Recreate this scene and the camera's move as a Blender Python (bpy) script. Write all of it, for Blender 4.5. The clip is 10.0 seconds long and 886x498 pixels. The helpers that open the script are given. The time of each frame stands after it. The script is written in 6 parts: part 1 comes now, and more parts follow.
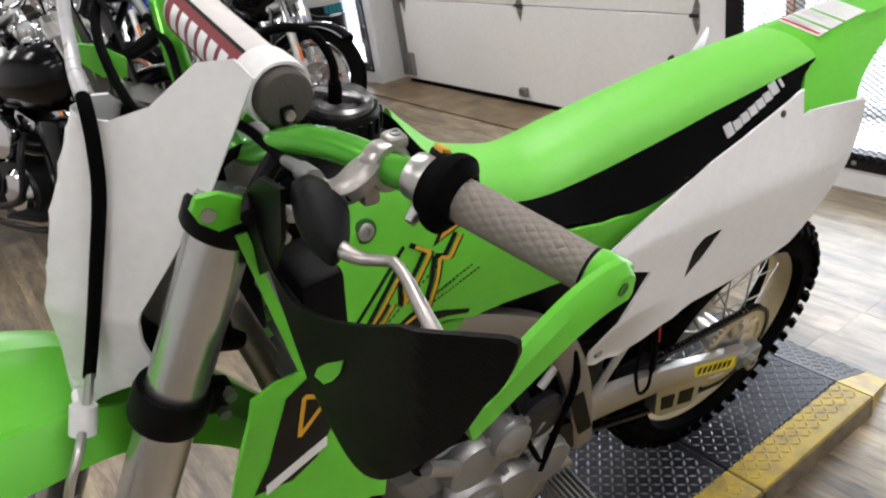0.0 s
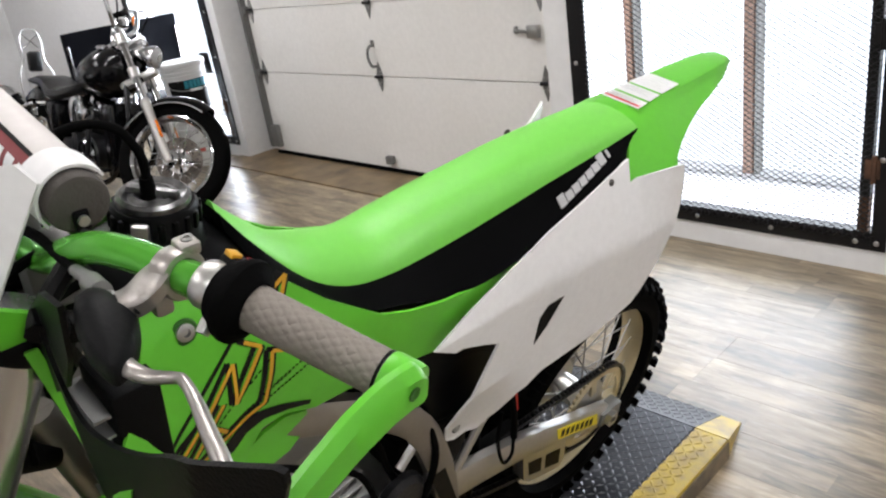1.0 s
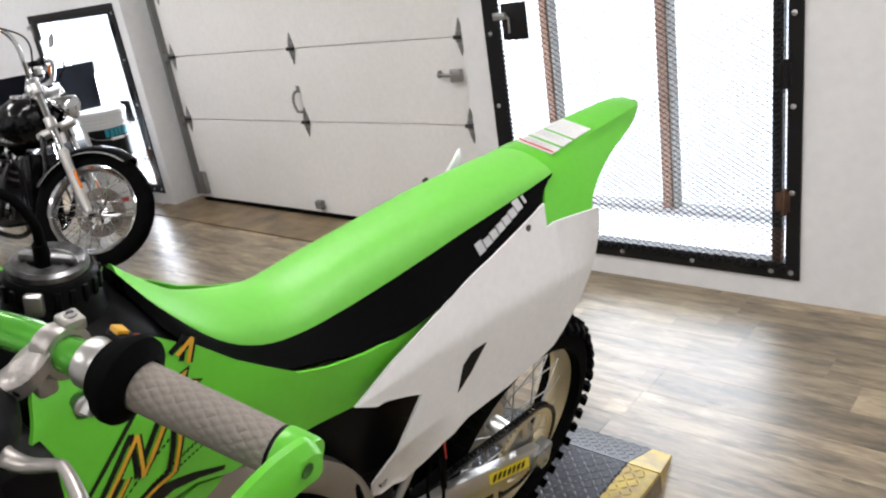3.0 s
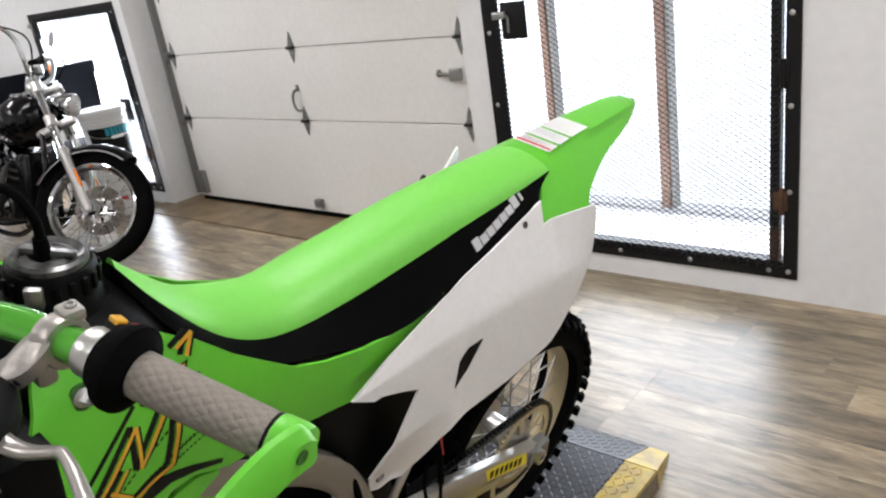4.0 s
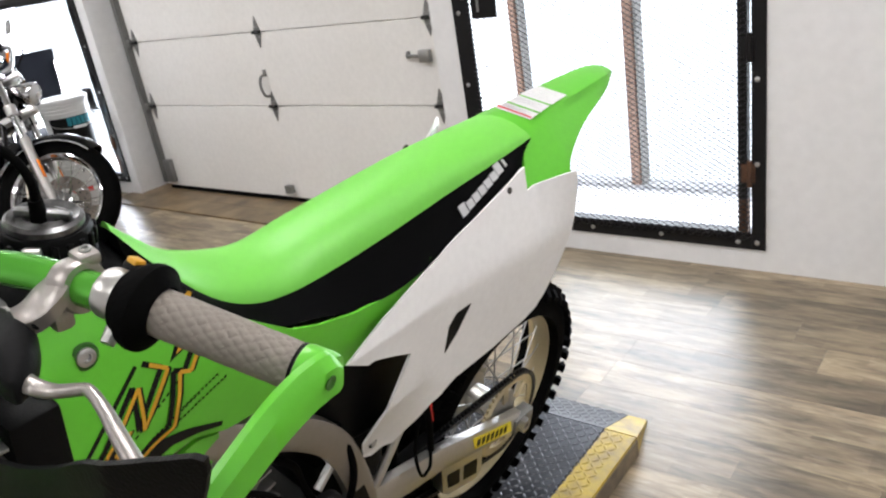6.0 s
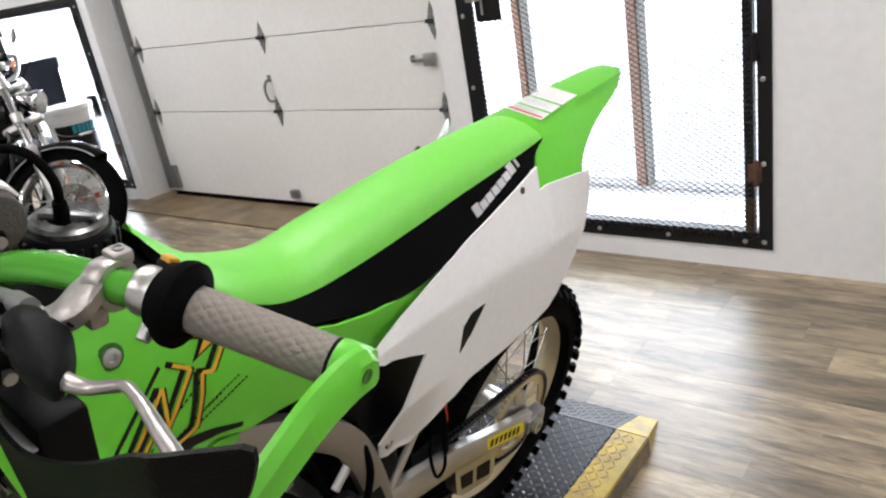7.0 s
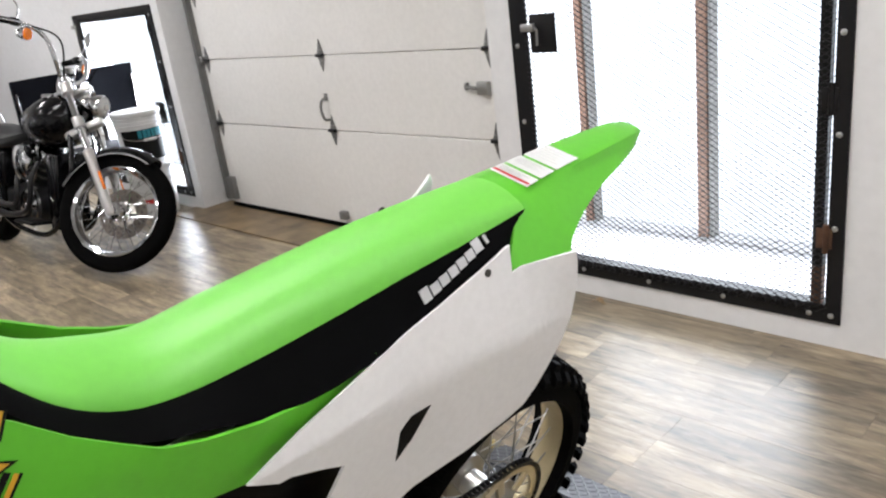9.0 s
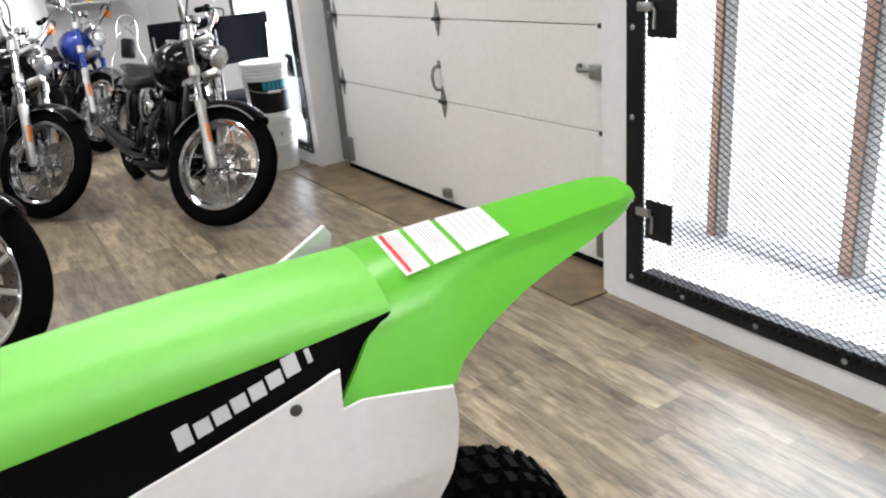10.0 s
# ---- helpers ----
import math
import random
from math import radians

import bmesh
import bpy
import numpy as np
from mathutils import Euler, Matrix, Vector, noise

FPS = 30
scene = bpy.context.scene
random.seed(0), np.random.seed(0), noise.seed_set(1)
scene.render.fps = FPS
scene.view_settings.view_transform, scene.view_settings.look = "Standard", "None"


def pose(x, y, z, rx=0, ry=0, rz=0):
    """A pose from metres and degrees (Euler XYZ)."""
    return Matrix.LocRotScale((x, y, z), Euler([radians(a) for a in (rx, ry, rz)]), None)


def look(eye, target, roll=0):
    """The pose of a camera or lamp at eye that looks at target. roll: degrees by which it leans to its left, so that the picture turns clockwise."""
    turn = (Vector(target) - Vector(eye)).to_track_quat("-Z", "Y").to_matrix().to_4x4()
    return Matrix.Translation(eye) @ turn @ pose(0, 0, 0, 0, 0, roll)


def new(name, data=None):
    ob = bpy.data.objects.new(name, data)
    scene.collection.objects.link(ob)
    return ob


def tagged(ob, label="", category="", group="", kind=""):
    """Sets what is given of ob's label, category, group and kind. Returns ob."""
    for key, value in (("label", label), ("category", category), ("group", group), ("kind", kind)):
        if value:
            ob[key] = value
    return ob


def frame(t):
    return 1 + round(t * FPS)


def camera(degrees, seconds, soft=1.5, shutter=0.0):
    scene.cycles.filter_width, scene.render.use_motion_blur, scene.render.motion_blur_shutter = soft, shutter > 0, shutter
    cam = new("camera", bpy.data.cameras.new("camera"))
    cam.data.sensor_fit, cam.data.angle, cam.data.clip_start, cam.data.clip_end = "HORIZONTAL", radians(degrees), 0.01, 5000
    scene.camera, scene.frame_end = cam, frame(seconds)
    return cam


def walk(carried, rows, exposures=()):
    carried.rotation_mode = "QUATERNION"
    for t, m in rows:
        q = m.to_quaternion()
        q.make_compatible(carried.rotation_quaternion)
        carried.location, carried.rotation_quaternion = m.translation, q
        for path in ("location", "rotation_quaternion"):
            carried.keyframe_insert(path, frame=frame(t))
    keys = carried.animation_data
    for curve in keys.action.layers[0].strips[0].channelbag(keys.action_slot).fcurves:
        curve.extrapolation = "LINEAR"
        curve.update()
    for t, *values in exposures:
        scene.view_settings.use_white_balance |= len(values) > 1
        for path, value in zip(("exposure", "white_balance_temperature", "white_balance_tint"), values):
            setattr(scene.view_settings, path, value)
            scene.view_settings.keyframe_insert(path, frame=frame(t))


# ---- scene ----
cam = camera(60.0, 10.0, 2.2)
PATH = [
    (0, (3.533, 2.234, 1.365), (2.004, 3.18, 0.488), -9.6),
    (0.5, (3.54, 2.268, 1.371), (2.099, 3.403, 0.572), -9.2),
    (1, (3.554, 2.289, 1.374), (2.183, 3.523, 0.601), -8.9),
    (1.5, (3.561, 2.3, 1.381), (2.221, 3.59, 0.646), -8.9),
    (2, (3.564, 2.31, 1.381), (2.269, 3.654, 0.665), -9.1),
    (2.5, (3.565, 2.314, 1.383), (2.296, 3.691, 0.681), -9.1),
    (4, (3.576, 2.309, 1.381), (2.312, 3.69, 0.677), -8.8),
    (4.5, (3.58, 2.304, 1.377), (2.306, 3.675, 0.671), -8.7),
    (5, (3.583, 2.301, 1.372), (2.328, 3.676, 0.64), -8.6),
    (5.5, (3.575, 2.287, 1.361), (2.37, 3.697, 0.611), -8.7),
    (7, (3.553, 2.257, 1.357), (2.351, 3.677, 0.624), -10.0),
    (7.5, (3.557, 2.261, 1.359), (2.352, 3.682, 0.632), -9.9),
    (8, (3.557, 2.268, 1.357), (2.37, 3.701, 0.623), -9.6),
    (8.5, (3.547, 2.294, 1.355), (2.357, 3.722, 0.617), -9.2),
    (9, (3.56, 2.533, 1.352), (2.198, 3.838, 0.688), -7.6),
    (9.5, (3.556, 2.777, 1.343), (2.089, 3.928, 0.62), -6.9),
    (10, (3.495, 3.05, 1.345), (1.889, 4.0, 0.625), -5.2),
]
walk(cam, [(t, look(eye, target, roll)) for t, eye, target, roll in PATH], [(0.0, -0.14, 6400, 12), (1.0, -0.13, 6400, 12), (2.0, -0.05, 6400, 12), (2.5, -0.07, 6400, 12), (4.0, -0.12, 6400, 12), (5.0, -0.08, 6400, 12), (5.5, -0.03, 6400, 12), (8.5, -0.02, 6400, 12), (9.0, -0.06, 6400, 12), (10.0, -0.06, 6400, 12)])

# ---------------------------------------------------------------- world, lights
WALL_Y, DOOR_Y = 5.05, 5.208
world = bpy.data.worlds.new("world")
scene.world = world
world.use_nodes = True
_n = world.node_tree.nodes
_sky = _n.new("ShaderNodeTexSky")
_sky.sky_type, _sky.sun_disc, _sky.sun_elevation, _sky.sun_rotation = "NISHITA", False, radians(38), radians(20)
world.node_tree.links.new(_sky.outputs[0], _n["Background"].inputs[0])
_n["Background"].inputs[1].default_value = 0.12


def area(name, m, sx, sy, power, colour=(1, 1, 1)):
    d = bpy.data.lights.new(name, "AREA")
    d.shape, d.size, d.size_y, d.energy, d.color = "RECTANGLE", sx, sy, power, colour
    o = new(name, d)
    o.matrix_world = m
    return o


# ---------------------------------------------------------------- materials
def material(name, colour, rough=0.5, metal=0.0, second=None, scale=8.0, fine=90.0, mix=0.25, bump=0.0, bump_scale=None,
             coat=0.0, vary=0.0, rough_vary=0.1, spec=0.5):
    """A surface with a base colour, a second colour in cloudy patches, fine grain, and relief."""
    m = bpy.data.materials.new(name)
    m.use_nodes = True
    nt = m.node_tree
    N, K = nt.nodes, nt.links
    b = N["Principled BSDF"]
    tc = N.new("ShaderNodeTexCoord")
    big, small = N.new("ShaderNodeTexNoise"), N.new("ShaderNodeTexNoise")
    big.inputs["Scale"].default_value, big.inputs["Detail"].default_value = scale, 5
    small.inputs["Scale"].default_value, small.inputs["Detail"].default_value = fine, 3
    K.new(tc.outputs["Object"], big.inputs["Vector"])
    K.new(tc.outputs["Object"], small.inputs["Vector"])
    sec = second or tuple(c * 0.72 for c in colour)
    ramp = N.new("ShaderNodeMapRange")
    ramp.inputs["From Min"].default_value, ramp.inputs["From Max"].default_value = 0.35, 0.72
    ramp.inputs["To Max"].default_value = mix
    K.new(big.outputs["Fac"], ramp.inputs["Value"])
    mx = N.new("ShaderNodeMix")
    mx.data_type = "RGBA"
    mx.inputs["A"].default_value, mx.inputs["B"].default_value = (*colour, 1), (*sec, 1)
    K.new(ramp.outputs["Result"], mx.inputs["Factor"])
    out = mx.outputs["Result"]
    mg = N.new("ShaderNodeMapRange")
    mg.inputs["To Min"].default_value, mg.inputs["To Max"].default_value = 0.93, 1.07
    K.new(small.outputs["Fac"], mg.inputs["Value"])
    hs = N.new("ShaderNodeHueSaturation")
    K.new(out, hs.inputs["Color"])
    K.new(mg.outputs["Result"], hs.inputs["Value"])
    out = hs.outputs["Color"]
    if vary:
        info = N.new("ShaderNodeObjectInfo")
        mv = N.new("ShaderNodeMapRange")
        mv.inputs["To Min"].default_value, mv.inputs["To Max"].default_value = 1 - vary, 1 + vary
        K.new(info.outputs["Random"], mv.inputs["Value"])
        h2 = N.new("ShaderNodeHueSaturation")
        K.new(out, h2.inputs["Color"])
        K.new(mv.outputs["Result"], h2.inputs["Value"])
        out = h2.outputs["Color"]
    K.new(out, b.inputs["Base Color"])
    mr = N.new("ShaderNodeMapRange")
    mr.inputs["To Min"].default_value, mr.inputs["To Max"].default_value = max(0.02, rough - rough_vary), min(1, rough + rough_vary)
    K.new(big.outputs["Fac"], mr.inputs["Value"])
    K.new(mr.outputs["Result"], b.inputs["Roughness"])
    b.inputs["Metallic"].default_value = metal
    b.inputs["Coat Weight"].default_value = coat
    b.inputs["Coat Roughness"].default_value = 0.08
    b.inputs["Specular IOR Level"].default_value = spec
    if bump:
        bn = N.new("ShaderNodeTexNoise")
        bn.inputs["Scale"].default_value, bn.inputs["Detail"].default_value = bump_scale or fine, 3
        K.new(tc.outputs["Object"], bn.inputs["Vector"])
        bp = N.new("ShaderNodeBump")
        bp.inputs["Strength"].default_value, bp.inputs["Distance"].default_value = bump, 0.002
        K.new(bn.outputs["Fac"], bp.inputs["Height"])
        K.new(bp.outputs["Normal"], b.inputs["Normal"])
    return m


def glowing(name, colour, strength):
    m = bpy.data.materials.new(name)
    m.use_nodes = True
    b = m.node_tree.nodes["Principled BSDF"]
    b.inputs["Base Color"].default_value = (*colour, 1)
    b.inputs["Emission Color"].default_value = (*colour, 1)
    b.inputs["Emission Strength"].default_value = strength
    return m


def plank_material():
    """Grey-brown wood-look planks: long grain, knots, each plank its own tone."""
    m = bpy.data.materials.new("plank_vinyl")
    m.use_nodes = True
    nt = m.node_tree
    N, K = nt.nodes, nt.links
    b = N["Principled BSDF"]
    tc, info = N.new("ShaderNodeTexCoord"), N.new("ShaderNodeObjectInfo")
    off = N.new("ShaderNodeVectorMath")
    off.operation = "MULTIPLY_ADD"
    comb = N.new("ShaderNodeCombineXYZ")
    for i, k in enumerate((17.0, 31.0, 7.0)):
        mm = N.new("ShaderNodeMath")
        mm.operation = "MULTIPLY"
        mm.inputs[1].default_value = k
        K.new(info.outputs["Random"], mm.inputs[0])
        K.new(mm.outputs[0], comb.inputs[i])
    off.inputs[1].default_value = (2.4, 12.0, 1.0)
    K.new(tc.outputs["Object"], off.inputs[0])
    K.new(comb.outputs[0], off.inputs[2])
    grain, blot = N.new("ShaderNodeTexNoise"), N.new("ShaderNodeTexNoise")
    grain.inputs["Scale"].default_value, grain.inputs["Detail"].default_value = 4.5, 8
    grain.inputs["Distortion"].default_value = 1.2
    blot.inputs["Scale"].default_value, blot.inputs["Detail"].default_value = 1.9, 5
    K.new(off.outputs[0], grain.inputs["Vector"])
    K.new(off.outputs[0], blot.inputs["Vector"])
    cr = N.new("ShaderNodeValToRGB")
    e = cr.color_ramp.elements
    e[0].position, e[0].color = 0.30, (0.050, 0.036, 0.022, 1)
    e[1].position, e[1].color = 0.72, (0.31, 0.252, 0.178, 1)
    e.new(0.5).color = (0.168, 0.123, 0.074, 1)
    K.new(grain.outputs["Fac"], cr.inputs["Fac"])
    c2 = N.new("ShaderNodeValToRGB")
    f = c2.color_ramp.elements
    f[0].position, f[0].color = 0.36, (0.086, 0.065, 0.043, 1)
    f[1].position, f[1].color = 0.64, (0.37, 0.285, 0.170, 1)
    K.new(blot.outputs["Fac"], c2.inputs["Fac"])
    mx = N.new("ShaderNodeMix")
    mx.data_type, mx.blend_type = "RGBA", "MIX"
    mx.inputs["Factor"].default_value = 0.5
    K.new(cr.outputs["Color"], mx.inputs["A"])
    K.new(c2.outputs["Color"], mx.inputs["B"])
    mv = N.new("ShaderNodeMapRange")
    mv.inputs["To Min"].default_value, mv.inputs["To Max"].default_value = 0.64, 1.30
    K.new(info.outputs["Random"], mv.inputs["Value"])
    hs = N.new("ShaderNodeHueSaturation")
    K.new(mx.outputs["Result"], hs.inputs["Color"])
    K.new(mv.outputs["Result"], hs.inputs["Value"])
    # printed staves of differing tone within each plank
    shift = N.new("ShaderNodeVectorMath")
    shift.operation = "ADD"
    K.new(tc.outputs["Object"], shift.inputs[0])
    K.new(comb.outputs[0], shift.inputs[1])
    stave = N.new("ShaderNodeTexBrick")
    stave.offset = 0.37
    for key, val in (("Color1", (0, 0, 0, 1)), ("Color2", (1, 1, 1, 1)), ("Mortar", (0.4, 0.4, 0.4, 1)), ("Scale", 1.0), ("Mortar Size", 0.0), ("Brick Width", 0.40), ("Row Height", 0.076)):
        stave.inputs[key].default_value = val
    K.new(shift.outputs[0], stave.inputs["Vector"])
    tone = N.new("ShaderNodeMapRange")
    tone.inputs["To Min"].default_value, tone.inputs["To Max"].default_value = 0.92, 1.45
    K.new(stave.outputs["Color"], tone.inputs["Value"])
    # scattered small dark knots
    knot = N.new("ShaderNodeTexVoronoi")
    knot.inputs["Scale"].default_value = 1.3
    K.new(off.outputs[0], knot.inputs["Vector"])
    spot = N.new("ShaderNodeMapRange")
    spot.inputs["From Min"].default_value, spot.inputs["From Max"].default_value = 0.03, 0.11
    spot.inputs["To Min"].default_value, spot.inputs["To Max"].default_value = 0.35, 1.0
    K.new(knot.outputs["Distance"], spot.inputs["Value"])
    both = N.new("ShaderNodeMath")
    both.operation = "MULTIPLY"
    K.new(tone.outputs["Result"], both.inputs[0])
    K.new(spot.outputs["Result"], both.inputs[1])
    hv = N.new("ShaderNodeHueSaturation")
    K.new(hs.outputs["Color"], hv.inputs["Color"])
    K.new(both.outputs[0], hv.inputs["Value"])
    hv.inputs["Saturation"].default_value = 0.92
    K.new(hv.outputs["Color"], b.inputs["Base Color"])
    rr = N.new("ShaderNodeMapRange")
    rr.inputs["To Min"].default_value, rr.inputs["To Max"].default_value = 0.30, 0.43
    K.new(grain.outputs["Fac"], rr.inputs["Value"])
    K.new(rr.outputs["Result"], b.inputs["Roughness"])
    bp = N.new("ShaderNodeBump")
    b.inputs["Specular IOR Level"].default_value = 0.70
    bp.inputs["Strength"].default_value, bp.inputs["Distance"].default_value = 0.03, 0.001
    K.new(grain.outputs["Fac"], bp.inputs["Height"])
    K.new(bp.outputs["Normal"], b.inputs["Normal"])
    return m


M = {
    "plank": plank_material(),
    "wall": material("white_wall_paint", (0.76, 0.76, 0.765), 0.5, second=(0.70, 0.695, 0.69), scale=1.2, fine=25, mix=0.35, bump=0.04),
    "door": material("white_door_paint", (0.80, 0.79, 0.77), 0.42, second=(0.70, 0.68, 0.64), scale=1.1, fine=40, mix=0.4, bump=0.1),
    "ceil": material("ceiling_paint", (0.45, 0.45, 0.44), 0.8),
    "iron": material("black_angle_iron", (0.010, 0.010, 0.011), 0.42, 0.0, second=(0.03, 0.02, 0.014), scale=7, mix=0.15, bump=0.3, spec=0.15),
    "mesh": material("black_expanded_metal", (0.012, 0.012, 0.012), 0.5, 0.3),
    "zinc": material("zinc_plated_steel", (0.42, 0.42, 0.41), 0.38, 0.9, bump=0.1),
    "dull": material("dull_grey_steel", (0.26, 0.26, 0.255), 0.5, 0.7, bump=0.2),
    "rubber": material("black_rubber", (0.0022, 0.0022, 0.0022), 0.75, second=(0.004, 0.004, 0.004), bump=0.3, bump_scale=250, spec=0.03),
    "disc": material("worn_brake_disc", (0.17, 0.145, 0.125), 0.42, 0.6, second=(0.10, 0.085, 0.075), scale=8, mix=0.5),
    "leaf": material("dry_leaf_tan", (0.46, 0.33, 0.19), 0.6, second=(0.20, 0.12, 0.06), scale=30, mix=0.6),
    "green": material("lime_green_plastic", (0.110, 0.475, 0.028), 0.33, second=(0.10, 0.435, 0.025), scale=3, mix=0.25, bump=0.05, bump_scale=400),
    "vinyl": material("lime_green_seat_vinyl", (0.150, 0.56, 0.048), 0.48, second=(0.125, 0.51, 0.036), scale=3, mix=0.25, bump=0.15, bump_scale=900, spec=0.9),
    "seatblack": material("black_seat_vinyl", (0.003, 0.003, 0.0033), 0.6, bump=0.3, bump_scale=900, spec=0.02),
    "white": material("white_plastic", (0.74, 0.735, 0.735), 0.34, second=(0.70, 0.685, 0.675), scale=2, mix=0.3, bump=0.03, bump_scale=400),
    "black": material("black_plastic", (0.0035, 0.0035, 0.0038), 0.42, bump=0.2, bump_scale=500, spec=0.08),
    "gloss": material("gloss_black_paint", (0.0025, 0.0025, 0.003), 0.16, coat=0.05, rough_vary=0.04, spec=0.22),
    "blue": material("blue_metal_paint", (0.008, 0.035, 0.30), 0.18, 0.2, coat=0.8),
    "alu": material("brushed_aluminium", (0.56, 0.55, 0.53), 0.34, 0.95, bump=0.15, bump_scale=300),
    "cast": material("cast_aluminium", (0.33, 0.325, 0.32), 0.42, 0.85, second=(0.12, 0.115, 0.11), scale=14, bump=0.5, bump_scale=160),
    "chrome": material("chrome", (0.62, 0.62, 0.63), 0.10, 1.0, rough_vary=0.05),
    "forkt": material("grey_fork_tube", (0.55, 0.545, 0.54), 0.27, 0.9, second=(0.52, 0.515, 0.51), rough_vary=0.02),
    "frame": material("grey_bronze_frame", (0.30, 0.275, 0.245), 0.42, 0.75, bump=0.1),
    "rim": material("champagne_rim", (0.58, 0.50, 0.33), 0.36, 0.5),
    "grip": material("grey_grip_rubber", (0.215, 0.188, 0.162), 0.7, second=(0.16, 0.138, 0.118), bump=0.2),
    "plate": material("black_tread_plate", (0.018, 0.020, 0.026), 0.32, 0.4, second=(0.05, 0.052, 0.06), scale=12, mix=0.4, bump=0.1),
    "yellow": material("worn_yellow_paint", (0.54, 0.38, 0.035), 0.42, second=(0.22, 0.17, 0.09), scale=22, fine=120, mix=0.75, bump=0.15),
    "concrete": material("bare_grey_edge", (0.30, 0.29, 0.27), 0.8, bump=0.4),
    "board": material("dark_wood_board", (0.24, 0.165, 0.082), 0.38, second=(0.060, 0.045, 0.034), scale=6, fine=60, mix=0.8, bump=0.3),
    "orange": material("amber_plastic", (0.85, 0.20, 0.01), 0.25, coat=0.5),
    "red": material("red_print", (0.62, 0.03, 0.025), 0.45),
    "label": material("white_label", (0.74, 0.74, 0.74), 0.35),
    "ink": material("black_print", (0.005, 0.005, 0.005), 0.5, spec=0.2),
    "gold": material("ochre_print", (0.62, 0.33, 0.02), 0.4),
    "lemon": material("yellow_sticker", (0.80, 0.66, 0.02), 0.35),
    "pad": material("white_pad_cover", (0.62, 0.58, 0.56), 0.55, bump=0.2),
    "padred": material("dark_red_pad_cover", (0.20, 0.02, 0.025), 0.55, bump=0.2),
    "pail": material("white_pail_plastic", (0.70, 0.70, 0.69), 0.38),
    "teal": material("teal_label", (0.01, 0.20, 0.26), 0.4),
    "navy": material("dark_upholstery", (0.004, 0.0045, 0.007), 0.5, bump=0.2, spec=0.06),
    "oak": material("orange_brown_timber", (0.33, 0.19, 0.13), 0.5, second=(0.24, 0.13, 0.09), bump=0.2),
    "steel_dark": material("dark_cast_engine", (0.008, 0.008, 0.009), 0.35, 0.0, bump=0.3, bump_scale=200, spec=0.3),
    "rust": material("rusty_iron", (0.10, 0.045, 0.022), 0.75, 0.2, second=(0.03, 0.018, 0.012), scale=22, mix=0.8, bump=0.5),
    "foam": material("dark_foam", (0.055, 0.048, 0.042), 0.8, bump=0.4, bump_scale=300),
    "faint": material("pale_grey_print", (0.50, 0.50, 0.51), 0.4),
    "treadmark": material("worn_steel_tread", (0.15, 0.153, 0.165), 0.3, 0.7, second=(0.05, 0.05, 0.055), scale=10, mix=0.5),
    "sleeve": material("pale_hose_sleeve", (0.42, 0.42, 0.43), 0.3, second=(0.25, 0.25, 0.26), scale=40, mix=0.5),
    "skirt": material("scuffed_brown_side", (0.20, 0.155, 0.10), 0.6, second=(0.06, 0.05, 0.04), scale=20, mix=0.8, bump=0.3),
    "anod": material("green_anodised_bar", (0.11, 0.48, 0.045), 0.22, 0.55, second=(0.10, 0.44, 0.04), bump=0.05, rough_vary=0.05),
    "perch": material("satin_cast_alloy", (0.36, 0.335, 0.315), 0.36, 0.75, second=(0.30, 0.28, 0.265), scale=60, mix=0.5, bump=0.3, bump_scale=220),
    "boot": material("dark_grey_lever_cover", (0.007, 0.007, 0.0075), 0.5, second=(0.010, 0.010, 0.010), bump=0.2, bump_scale=200, spec=0.08),
    # darkened lime green: shade of small recesses, put into the colour
    "greendark": material("green_in_recess_shade", (0.02, 0.11, 0.008), 0.5),
    # pale and black patches imitate reflections on a glossy black cap
    "capmetal": material("cap_glare_metal", (0.26, 0.26, 0.265), 0.33, 0.9, second=(0.03, 0.03, 0.03), scale=60, fine=200, mix=1.0, bump=0.6, bump_scale=70),
    "lens": material("clear_lamp_lens", (0.6, 0.62, 0.64), 0.06, 0.6, coat=1.0),
    "leather": material("black_leather", (0.005, 0.005, 0.005), 0.36, spec=0.3, bump=0.3, bump_scale=300),
}


# ---------------------------------------------------------------- mesh helpers
def finish(name, bm, mat, parent=None, label="", smooth=True):
    bmesh.ops.recalc_face_normals(bm, faces=bm.faces[:])
    me = bpy.data.meshes.new(name)
    for f in bm.faces:
        f.smooth = smooth
    bm.to_mesh(me)
    bm.free()
    if smooth:
        me.set_sharp_from_angle(angle=radians(38))
    mats = mat if isinstance(mat, (list, tuple)) else [mat]
    for m in mats:
        me.materials.append(M[m] if isinstance(m, str) else m)
    ob = new(name, me)
    if parent:
        ob.parent = parent
    if label:
        ob["label"] = label
    return ob


def part(name, bm, mat, parent, label="", smooth=True):
    return finish(name, bm, mat, parent, label, smooth)


def base(name, m=None, label="", category="", group="", kind=""):
    ob = new(name)
    ob.empty_display_size = 0.05
    if m is not None:
        ob.matrix_world = m
    return tagged(ob, label, category, group, kind)


def add_box(bm, c, s, bevel=0.0, m=None):
    mat = Matrix.Translation(c) @ Matrix.Diagonal((*s, 1))
    if m is not None:
        mat = m @ mat
    r = bmesh.ops.create_cube(bm, size=1, matrix=mat)
    if bevel:
        es = list({e for v in r["verts"] for e in v.link_edges})
        bmesh.ops.bevel(bm, geom=es, offset=bevel, segments=2, affect="EDGES", profile=0.5)
    return bm


def box(c, s, bevel=0.0, m=None):
    return add_box(bmesh.new(), c, s, bevel, m)


